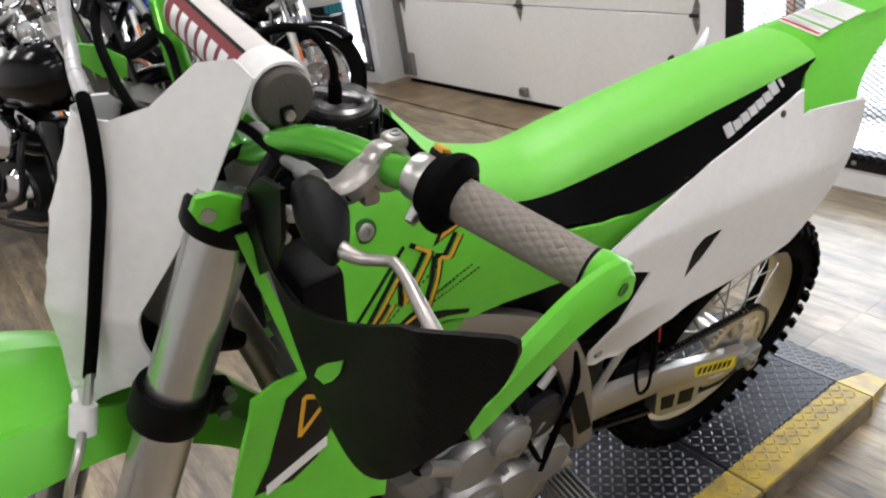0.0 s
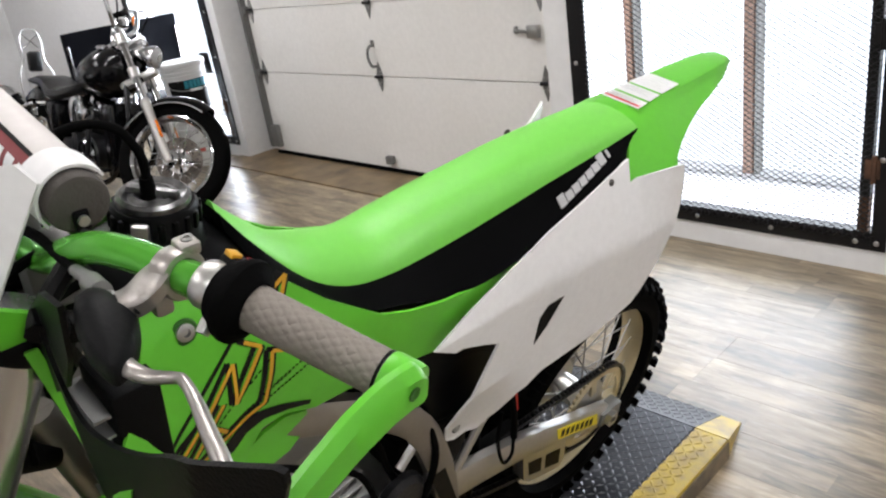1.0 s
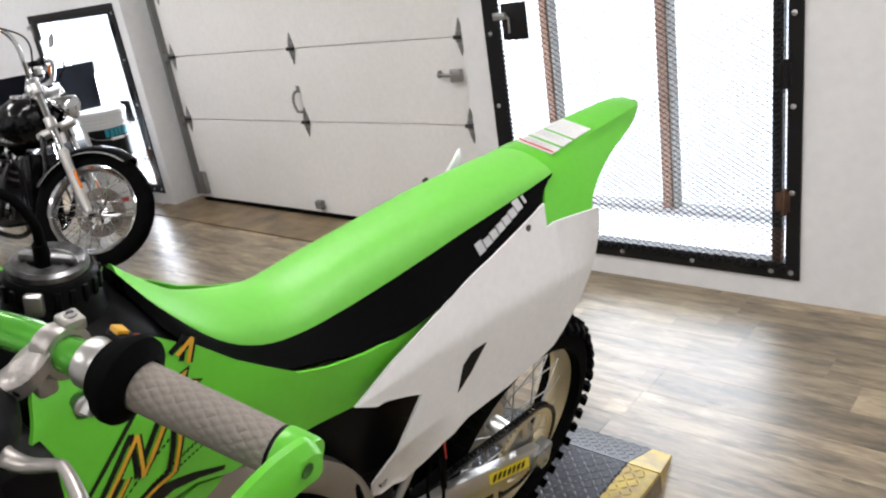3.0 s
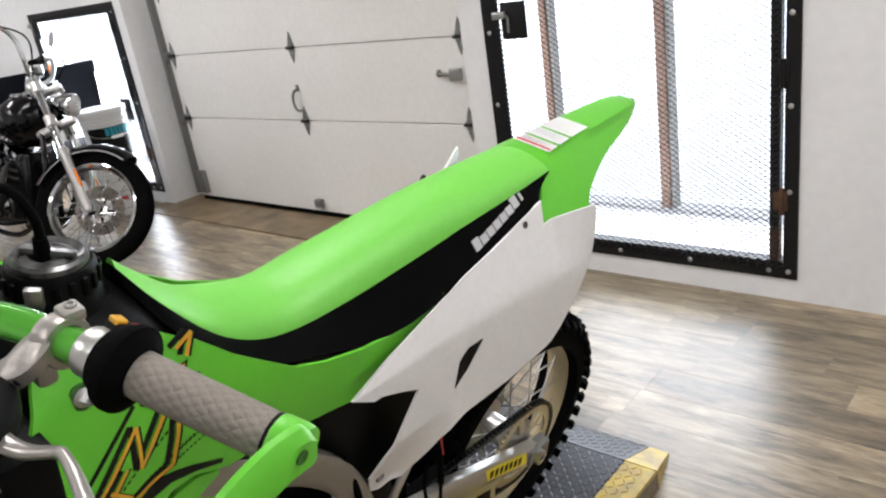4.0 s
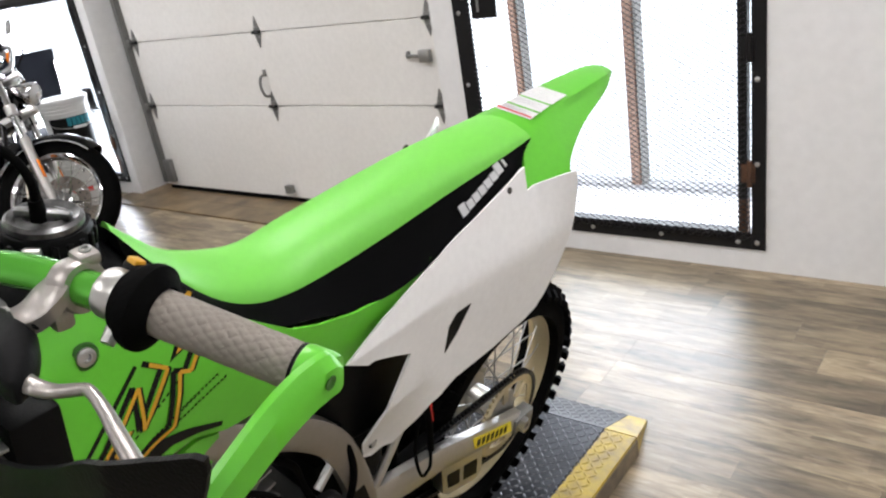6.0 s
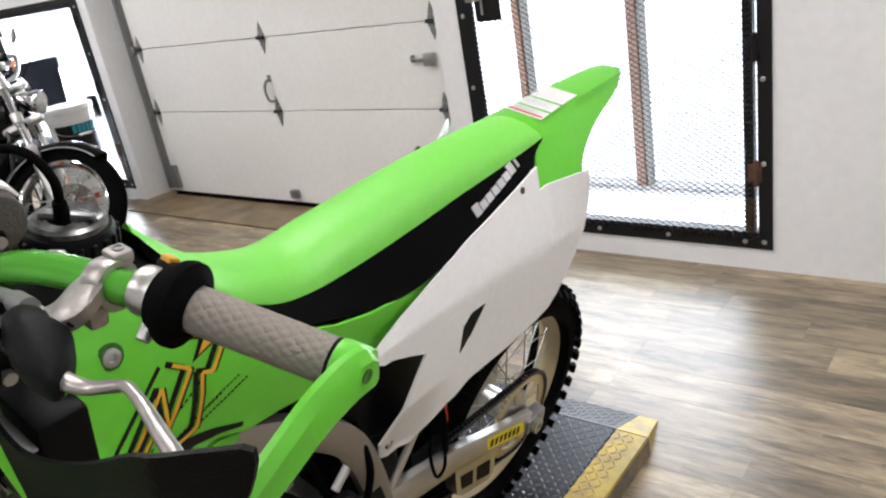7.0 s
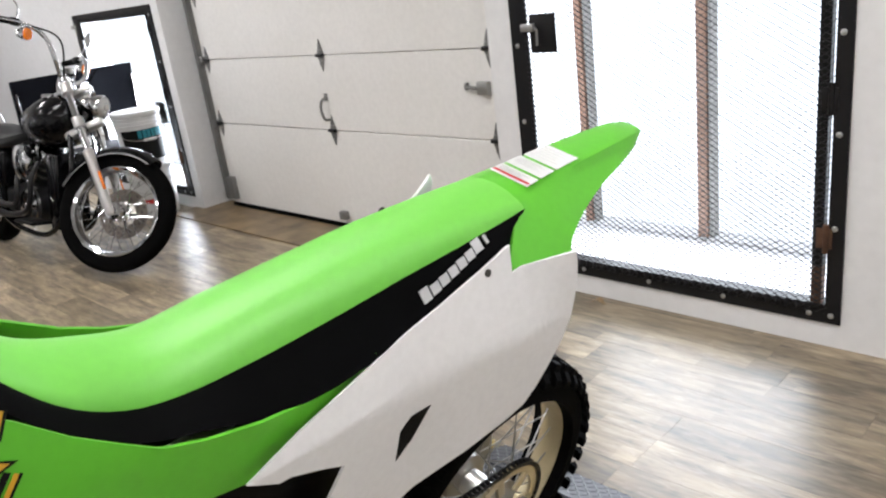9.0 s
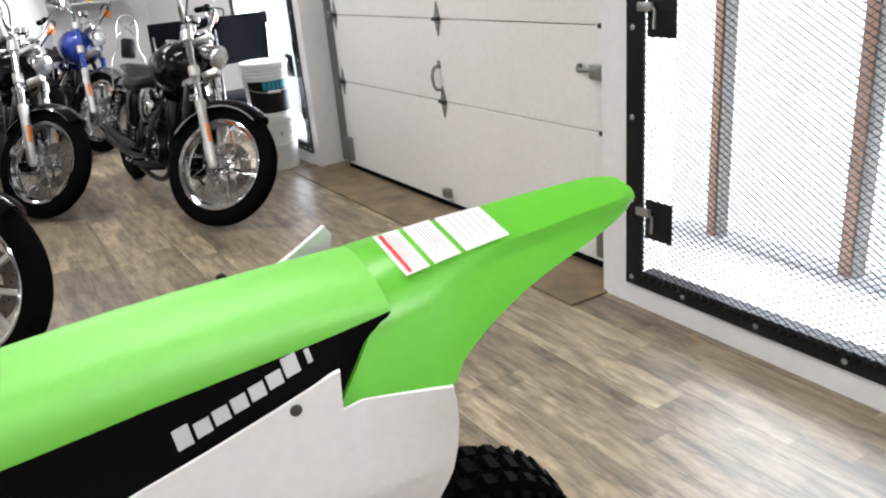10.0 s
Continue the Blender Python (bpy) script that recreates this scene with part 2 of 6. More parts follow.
def slab(x0, x1, y0, y1, z0, z1, bevel=0.0):
    return box(((x0 + x1) / 2, (y0 + y1) / 2, (z0 + z1) / 2), (x1 - x0, y1 - y0, z1 - z0), bevel)


def add_tube(bm, pts, r, n=10, closed=False, cap=True):
    pts = [Vector(p) for p in pts]
    rs = r if isinstance(r, (list, tuple)) else [r] * len(pts)
    rings, up = [], None
    cnt = len(pts)
    for i, p in enumerate(pts):
        a = pts[(i - 1) % cnt] if (closed or i) else p
        b = pts[(i + 1) % cnt] if (closed or i < cnt - 1) else p
        d = (b - a).normalized()
        if up is None:
            up = d.orthogonal().normalized()
        up = (up - d * up.dot(d)).normalized()
        side = d.cross(up)
        rings.append([bm.verts.new(p + (up * math.cos(t) + side * math.sin(t)) * rs[i]) for t in [2 * math.pi * k / n for k in range(n)]])
    for i in range(cnt if closed else cnt - 1):
        A, B = rings[i], rings[(i + 1) % cnt]
        for k in range(n):
            bm.faces.new((A[k], A[(k + 1) % n], B[(k + 1) % n], B[k]))
    if cap and not closed:
        bm.faces.new(rings[0])
        bm.faces.new(rings[-1][::-1])
    return bm


def tube(pts, r, n=10, closed=False):
    return add_tube(bmesh.new(), pts, r, n, closed)


def curve(pts, steps=6):
    """Catmull-Rom through the points."""
    P = [Vector(p) for p in pts]
    P = [2 * P[0] - P[1]] + P + [2 * P[-1] - P[-2]]
    out = []
    for i in range(1, len(P) - 2):
        for s in range(steps):
            t = s / steps
            a, b, c, d = P[i - 1], P[i], P[i + 1], P[i + 2]
            out.append(0.5 * (2 * b + (c - a) * t + (2 * a - 5 * b + 4 * c - d) * t * t + (3 * b - a - 3 * c + d) * t ** 3))
    out.append(P[-2])
    return out


def add_lathe(bm, prof, n=24, m=None, close=False):
    """Turns (r, h) round the z axis of m."""
    m = m or Matrix()
    rings = []
    for r, h in prof:
        rings.append([bm.verts.new(m @ Vector((r * math.cos(t), r * math.sin(t), h))) for t in [2 * math.pi * k / n for k in range(n)]] if r > 1e-6 else [bm.verts.new(m @ Vector((0, 0, h)))])
    pairs = list(zip(rings, rings[1:])) + ([(rings[-1], rings[0])] if close else [])
    for A, B in pairs:
        for k in range(n):
            j = (k + 1) % n
            if len(A) == 1 and len(B) == 1:
                continue
            if len(A) == 1:
                bm.faces.new((A[0], B[j], B[k]))
            elif len(B) == 1:
                bm.faces.new((A[k], A[j], B[0]))
            else:
                bm.faces.new((A[k], A[j], B[j], B[k]))
    return bm


def lathe(prof, n=24, m=None, close=False):
    return add_lathe(bmesh.new(), prof, n, m, close)


def axis(p, d):
    """A frame at p whose z points along d."""
    return Matrix.Translation(p) @ Vector(d).to_track_quat("Z", "Y").to_matrix().to_4x4()


def add_loft(bm, rings, cap=True, closed=True):
    R = [[bm.verts.new(Vector(p)) for p in ring] for ring in rings]
    n = len(R[0])
    for A, B in zip(R, R[1:]):
        for k in range(n if closed else n - 1):
            bm.faces.new((A[k], A[(k + 1) % n], B[(k + 1) % n], B[k]))
    if cap and closed:
        bm.faces.new(R[0][::-1])
        bm.faces.new(R[-1])
    return bm


def loft(rings, cap=True, closed=True):
    return add_loft(bmesh.new(), rings, cap, closed)


def sheet(outline, where, thick, cuts=2, inward=None):
    """A panel of the given outline (u, w), laid on the surface where(u, w) -> Vector, and thick towards the middle plane or inward."""
    bm = bmesh.new()
    f = bm.faces.new([bm.verts.new((u, w, 0)) for u, w in outline])
    f.normal_update()
    bmesh.ops.triangulate(bm, faces=[f])
    for _ in range(cuts):
        bmesh.ops.subdivide_edges(bm, edges=bm.edges[:], cuts=1, use_grid_fill=True)
    flat = [(v, v.co.x, v.co.y) for v in bm.verts]
    front = bm.faces[:]
    res = bmesh.ops.duplicate(bm, geom=bm.verts[:] + bm.edges[:] + bm.faces[:])
    back = {a: res["vert_map"][a] for a, *_ in flat}
    edges = [e for e in bm.edges if e.is_boundary and e.verts[0] in back and e.verts[1] in back]
    for v, u, w in flat:
        p, q = where(u, w), where(u + 0.004, w)
        r = where(u, w + 0.004)
        n = (q - p).cross(r - p).normalized()
        v.co = p
        if n.dot(inward or Vector((0, -p.y, 0))) < 0:
            n = -n
        back[v].co = p + n * thick
    for e in edges:
        a, b = e.verts
        bm.faces.new((a, b, back[b], back[a]))
    return bm


def letters(name, text, size, m, mat, parent, depth=0.0006, label="", shear=0.0, spacing=1.0):
    """Raised letters in the built-in font, as a mesh in the parent's space."""
    cu = bpy.data.curves.new(name, "FONT")
    cu.body, cu.size, cu.extrude, cu.shear, cu.space_character = text, size, depth, shear, spacing
    cu.align_x, cu.align_y = "CENTER", "CENTER"
    cu.resolution_u = 2
    o = bpy.data.objects.new(name + "_src", cu)
    scene.collection.objects.link(o)
    me = bpy.data.meshes.new_from_object(o.evaluated_get(bpy.context.evaluated_depsgraph_get()))
    bpy.data.objects.remove(o)
    bpy.data.curves.remove(cu)
    me.transform(m)
    me.materials.clear()
    me.materials.append(M[mat])
    ob = new(name, me)
    ob.parent = parent
    if label:
        ob["label"] = label
    return ob

# ---------------------------------------------------------------- the room
X0, X1, Y0 = -5.9, 5.2, -1.0          # inner faces of the west, east and south walls
OPEN_L, OPEN_R = -1.455, 1.371        # the garage opening
HEAD = 2.25                           # its head
WIN_L, WIN_R, WIN_B, WIN_T = 1.52, 2.79, 0.105, 1.46   # the guarded window beside it
WN_L, WN_R, WN_B, WN_T = -2.86, -1.56, 0.10, 1.415     # the other guarded window
WY = WALL_Y + 0.22                     # outer face of the north wall
CEIL = 3.0


def wall_piece(name, x0, x1, y0, y1, z0, z1):
    o = part(name, slab(x0, x1, y0, y1, z0, z1), "wall", None, smooth=False)
    return tagged(o, "white painted plain interior wall", "wall", kind="structure")


for a, b, c, d in [
        (X0, WN_L, 0, CEIL), (WN_L, WN_R, 0, WN_B), (WN_L, WN_R, WN_T, CEIL), (WN_R, OPEN_L, 0, CEIL), (OPEN_L, OPEN_R, HEAD, CEIL),
        (OPEN_R, WIN_L, 0, CEIL), (WIN_L, WIN_R, 0, WIN_B), (WIN_L, WIN_R, WIN_T, CEIL), (WIN_R, X1, 0, CEIL)]:
    wall_piece("wall_north", a, b, WALL_Y, WY, c, d)
wall_piece("wall_west", X0 - 0.15, X0, Y0, WY, 0, CEIL)
wall_piece("wall_east", X1, X1 + 0.15, Y0, WY, 0, CEIL)
wall_piece("wall_south", X0 - 0.15, X1 + 0.15, Y0 - 0.15, Y0, 0, CEIL)
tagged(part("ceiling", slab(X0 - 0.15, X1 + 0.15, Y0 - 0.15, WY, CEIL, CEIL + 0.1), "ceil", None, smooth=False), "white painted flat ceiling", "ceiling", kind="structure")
floor = tagged(part("floor", slab(X0 - 0.15, X1 + 0.15, Y0 - 0.15, WY, -0.1, -0.004), "ink", None, smooth=False), "wood-look vinyl plank shop floor", "floor", kind="structure")

# outdoors: pale concrete ground that runs to the horizon
tagged(part("ground", slab(-300, 300, 6.3, 600, -0.2, -0.02), "concrete", None, smooth=False), "pale sunlit concrete yard", "ground", kind="structure")


# -- sectional garage door
def garage_door():
    root = base("garage_door", None, "white sectional overhead garage door with steel hinges, closed", "garage door")
    x0, x1, y = -1.30, 1.285, DOOR_Y
    zs = [0.030, 0.602, 1.027, 1.452, 1.877, 2.30]
    for a, b in zip(zs, zs[1:]):
        bm = slab(x0, x1, y, y + 0.045, a + 0.002, b - 0.002, 0.004)
        part("panel", bm, "door", root, smooth=False)
    part("backing", slab(x0, x1, y + 0.046, y + 0.060, 0.012, 2.30), "door", root, smooth=False)
    part("bottom_seal", slab(x0, x1, y - 0.012, y + 0.03, 0.0105, 0.031, 0.003), "rubber", root, "black rubber bottom seal")
    for z in zs[1:-1]:
        for x in (-1.245, 0.0, 1.235):
            h = Matrix.Translation((x, y, z))
            bm = bmesh.new()
            w = 0.026
            pts = [(0, -0.088), (w * 0.55, -0.05), (w, -0.012), (w, 0.012), (w * 0.55, 0.05), (0, 0.088), (-w * 0.55, 0.05), (-w, 0.012), (-w, -0.012), (-w * 0.55, -0.05)]
            add_loft(bm, [[h @ Vector((a, -0.001, b)) for a, b in pts], [h @ Vector((a, -0.005, b)) for a, b in pts]])
            hg = part("hinge", bm, "dull", root, "grey steel diamond-shaped strap hinge", smooth=False)
            part("hinge_pin", tube([h @ Vector((-0.030, -0.012, 0)), h @ Vector((0.030, -0.012, 0))], 0.010, 10), "steel_dark", hg)
            for dx, dz in ((0.012, 0.03), (-0.012, 0.03), (0.012, -0.03), (-0.012, -0.03)):
                part("hinge_bolt", lathe([(0, 0.004), (0.006, 0.003), (0.006, 0)], 8, axis(h @ Vector((dx, -0.005, dz)), (0, -1, 0))), "zinc", hg)
            if abs(x) > 1:
                part("roller_bracket", box(h @ Vector((0.045 * (1 if x > 0 else -1), -0.016, 0.0)), (0.03, 0.03, 0.05), 0.004), "dull", hg)
    part("pull_handle", tube(curve([(-0.012, y - 0.002, 0.662), (-0.026, y - 0.030, 0.672), (-0.034, y - 0.040, 0.726), (-0.026, y - 0.032, 0.775), (-0.012, y - 0.002, 0.792)]), 0.008, 8), "dull", root, "grey bow-shaped pull handle")
    part("handle_plate", slab(-0.035, -0.005, y - 0.004, y, 0.775, 0.815, 0.002), "dull", root)
    lk = part("slide_lock", slab(1.16, 1.225, y - 0.03, y, 0.82, 0.88, 0.004), "zinc", root, "zinc slide bolt lock")
    part("lock_bolt", tube([(1.08, y - 0.02, 0.855), (1.18, y - 0.02, 0.85)], 0.008, 8), "dull", lk)
    part("lock_tab", slab(1.08, 1.095, y - 0.024, y - 0.004, 0.84, 0.875, 0.003), "dull", lk)
    for x in (-1.255, -0.02, 1.235):
        part("bottom_bracket", slab(x - (0.04 if abs(x) > 1 else 0.028), x + (0.04 if abs(x) > 1 else 0.028), y - 0.035, y, 0.065, 0.115 + (0.11 if abs(x) > 1 else 0), 0.004), "dull", root)
    for s, x in ((-1, x0 - 0.028), (1, x1 + 0.028)):
        bm = slab(x - 0.02, x + 0.02, y - 0.03, y - 0.025, 0.06, 2.2)
        add_box(bm, (x + 0.018 * s, y - 0.005, 1.13), (0.004, 0.05, 2.14))
        add_box(bm, (x - 0.018 * s, y - 0.005, 1.13), (0.004, 0.05, 2.14))
        part("track", bm, "dull", root, "dark steel vertical door track", smooth=False)
    return root


garage_door()
# side stops that close the gap between the leaf and the opening
for a, b in ((OPEN_L, -1.27), (1.255, OPEN_R)):
    tagged(part("trim", slab(a, b, DOOR_Y + 0.062, DOOR_Y + 0.10, 0.0, HEAD), "wall", None, smooth=False), "white door stop trim", "trim", kind="structure")

thr = part("threshold_board", slab(-1.58, 1.395, 4.856, WALL_Y - 0.002, 0.0, 0.010, 0.002), "board", None, smooth=False)
part("door_sill", slab(OPEN_L, OPEN_R, WALL_Y - 0.002, DOOR_Y + 0.062, 0.0, 0.010), "board", thr, smooth=False)
tagged(thr, "dark worn wooden threshold board before the garage door", "threshold", kind="structure")


# -- guarded window: black angle-iron frame with expanded metal mesh, bolted to the wall
def diamond_mesh(x0, x1, z0, z1, y, cw, ch, w=0.0018):
    vs, fs = [], []
    nx, nz = int((x1 - x0) / cw), int((z1 - z0) / (ch / 2))
    cw, hh = (x1 - x0) / nx, (z1 - z0) / nz
    for j in range(nz):
        for i in range(nx):
            cx = x0 + (i + 0.5 * (j % 2)) * cw
            zb = z0 + j * hh
            for s in (-1, 1):
                xa, xb = cx, cx + s * cw / 2
                if not (x0 - 1e-6 <= xb <= x1 + 1e-6):
                    continue
                k = len(vs)
                vs += [(xa - w, y, zb), (xa + w, y, zb), (xb + w, y, zb + hh), (xb - w, y, zb + hh),
                       (xa - w, y + 0.003, zb + 0.001), (xa + w, y + 0.003, zb + 0.001), (xb + w, y + 0.003, zb + hh + 0.001), (xb - w, y + 0.003, zb + hh + 0.001)]
                fs += [(k, k + 1, k + 2, k + 3), (k + 7, k + 6, k + 5, k + 4), (k + 1, k + 5, k + 6, k + 2), (k, k + 3, k + 7, k + 4)]
    me = bpy.data.meshes.new("expanded_mesh")
    me.from_pydata(vs, [], fs)
    me.materials.append(M["mesh"])
    return me


def window_guard(x0, x1, z0, z1, plates, label):
    root = base("window_guard", None, label, "window guard")
    y, f, r = WALL_Y, 0.085, 0.050
    bm = bmesh.new()
    for a, b, c, d in ((x0, x0 + f, z0, z1), (x1 - r, x1, z0, z1), (x0 + f, x1 - r, z0, z0 + f * 0.75), (x0 + f, x1 - r, z1 - f * 0.75, z1)):
        add_box(bm, ((a + b) / 2, y - 0.006, (c + d) / 2), (b - a, 0.008, d - c), 0.001)
    part("frame", bm, "iron", root, "black painted angle-iron frame with rust spots", smooth=False)
    for c, d in ((z0 + 0.06, z0 + 0.066), (z1 - 0.066, z1 - 0.06)):
        part("inner_flange", box(((x0 + f + x1 - r) / 2, y + 0.02, (c + d) / 2), (x1 - r - x0 - f, 0.055, d - c)), "iron", root, smooth=False)
    # the hinged gate inside the frame: rusty hinge stile, mesh wrapped over its rails
    gx = x1 - r - 0.015
    part("hinge_stile", slab(gx - 0.036, gx, y - 0.004, y + 0.03, z0 + 0.20, z1 - 0.04, 0.002), "iron", root, "black iron hinge stile", smooth=False)
    part("stile_foot", slab(gx - 0.036, gx, y - 0.004, y + 0.03, z0 + 0.04, z0 + 0.199, 0.002), "rust", root, "rusty foot of the hinge stile", smooth=False)
    for k in (0.22, 0.55, 0.88):
        zz = z0 + (z1 - z0) * k
        part("gate_hinge", add_box(tube([(gx + 0.010, y - 0.016, zz - 0.05), (gx + 0.010, y - 0.016, zz + 0.05)], 0.009, 10), (gx + 0.004, y - 0.012, zz), (0.05, 0.006, 0.07), 0.001), "rust" if k < 0.3 else "iron", root, "steel gate hinge")
    o = new("expanded_mesh", diamond_mesh(x0 + f - 0.012, x1 - r + 0.006, z0 + 0.036, z1 - 0.036, y - 0.0135, 0.034, 0.021))
    o.parent = root
    o["label"], o["kind"] = "black expanded metal mesh", "stuff"
    # cut mesh ends curl out along the lower rail
    vs, fs = [], []
    n = int((gx - x0 - f) / 0.034)
    for i in range(n):
        cx, k = x0 + f + 0.017 + i * 0.034, len(vs)
        vs += [(cx - 0.016, y - 0.011, z0 + 0.062), (cx, y - 0.028, z0 + 0.048), (cx + 0.016, y - 0.011, z0 + 0.062), (cx, y - 0.018, z0 + 0.074), (cx, y - 0.011, z0 + 0.034)]
        fs += [(k, k + 1, k + 3), (k + 1, k + 2, k + 3), (k, k + 4, k + 1), (k + 1, k + 4, k + 2)]
    me = bpy.data.meshes.new("mesh_edge")
    me.from_pydata(vs, [], fs)
    me.materials.append(M["iron"])
    o = new("mesh_edge", me)
    o.parent = root
    o["kind"] = "stuff"
    spots = [(x1 - 0.03, z0 + 0.03 + k * 0.155 * 2) for k in range(5)] + [(x0 + 0.03, z0 + 0.03 + k * 0.31) for k in range(5)] + [(x0 + 0.28 + k * 0.305, z0 + 0.028) for k in range(4)]
    for bx, bz in spots:
        if bz > z1 - 0.02 or bx > x1:
            continue
        part("bolt", lathe([(0, 0.006), (0.006, 0.005), (0.010, 0.002), (0.010, 0)], 10, axis((bx, y - 0.010, bz), (0, -1, 0))), "zinc", root)
    for px, pz in plates:
        p = part("latch_plate", slab(px, px + 0.125, y - 0.014, y - 0.008, pz, pz + 0.15, 0.002), "iron", root, "black steel latch plate")
        part("latch", slab(px - 0.035, px + 0.03, y - 0.03, y - 0.014, pz + 0.085, pz + 0.115, 0.004), "zinc", p, "zinc barrel latch")
        part("latch_arm", tube([(px + 0.035, y - 0.028, pz + 0.10), (px + 0.045, y - 0.028, pz + 0.09), (px + 0.043, y - 0.028, pz + 0.03)], 0.005, 8), "zinc", p)
    return root


window_guard(1.505, 2.80, 0.09, 1.475, ((1.605, 0.30), (1.605, 1.02)), "black iron window guard with expanded metal mesh, bolted to the wall")
window_guard(WN_L - 0.01, WN_R + 0.01, 0.09, WN_T + 0.01, ((-1.80, 0.62), (-2.85, 1.24)), "black iron window guard with expanded metal mesh beside the garage door")


# -- glazing behind the guards: sill, timber mullion, pane
def glazed_bay(name, x0, x1, z0, z1, mullions):
    root = base(name, None, "white-silled window bay with timber mullions", "window", kind="structure")
    yb = 5.62
    part("window_sill", slab(x0 - 0.3, x1 + 0.3, WY, yb + 0.1, z0 - 0.06, z0), "wall", root, smooth=False)
    for mx, w, mat in mullions:
        part("mullion", slab(mx - w / 2, mx + w / 2, yb - 0.03, yb + 0.03, z0, z1 + 0.3, 0.003), mat, root)
    part("window_frame", slab(x0 - 0.3, x1 + 0.3, yb - 0.035, yb + 0.03, z0, z0 + 0.012, 0.003), "wall", root, "dirty white bottom rail")
    return root


glazed_bay("window_1", WIN_L, WIN_R, WIN_B, WIN_T, ((2.047, 0.046, "oak"), (2.087, 0.018, "concrete"), (1.447, 0.036, "oak"), (1.486, 0.014, "concrete")))
glazed_bay("window_2", WN_L, WN_R, WN_B, WN_T, ((-2.3, 0.05, "wall"),))
# added emissive sheet close behind the bays, in place of the bright outdoors
backdrop = part("backdrop", slab(-16, 16, 6.2, 6.25, -1.0, 5.0), glowing("daylight_glow_backdrop", (0.90, 0.95, 1.0), 1.35), None, smooth=False)
tagged(backdrop, "glowing sheet standing in for blown-out daylight outside the windows", "backdrop", kind="structure")

# daylight through the openings
area("daylight_window_1", look((2.15, 5.5, 0.85), (2.15, 0, 0.4)), 1.2, 1.3, 50, (0.86, 0.93, 1.0))
area("daylight_window_2", look((-2.2, 5.5, 0.8), (-2.2, 0, 0.3)), 1.2, 1.2, 185, (0.86, 0.93, 1.0))


# -- ceiling tube lights
def tube_light(x, y, power):
    root = base("ceiling_light", pose(x, y, CEIL), "white fluorescent ceiling batten, lit", "ceiling light", "ceiling lights")
    part("housing", box((0, 0, -0.03), (0.16, 1.25, 0.05), 0.006), "label", root)
    for s in (-0.04, 0.04):
        part("lamp_tube", tube([(s, -0.6, -0.07), (s, 0.6, -0.07)], 0.013, 8), glow_tube, root)
    area("light_ceiling", look((x, y, CEIL - 0.1), (x, y + 0.001, 0)), 0.18, 1.2, power, (1.0, 0.985, 0.965))


glow_tube = glowing("fluorescent_tube", (1.0, 0.97, 0.92), 12)
for lx, lf, lb in ((-3.6, 42, 48), (-0.8, 31, 43), (2.2, 17, 28), (4.3, 18, 36)):
    tube_light(lx, 0.9, lf)
    tube_light(lx, 3.3, lb)

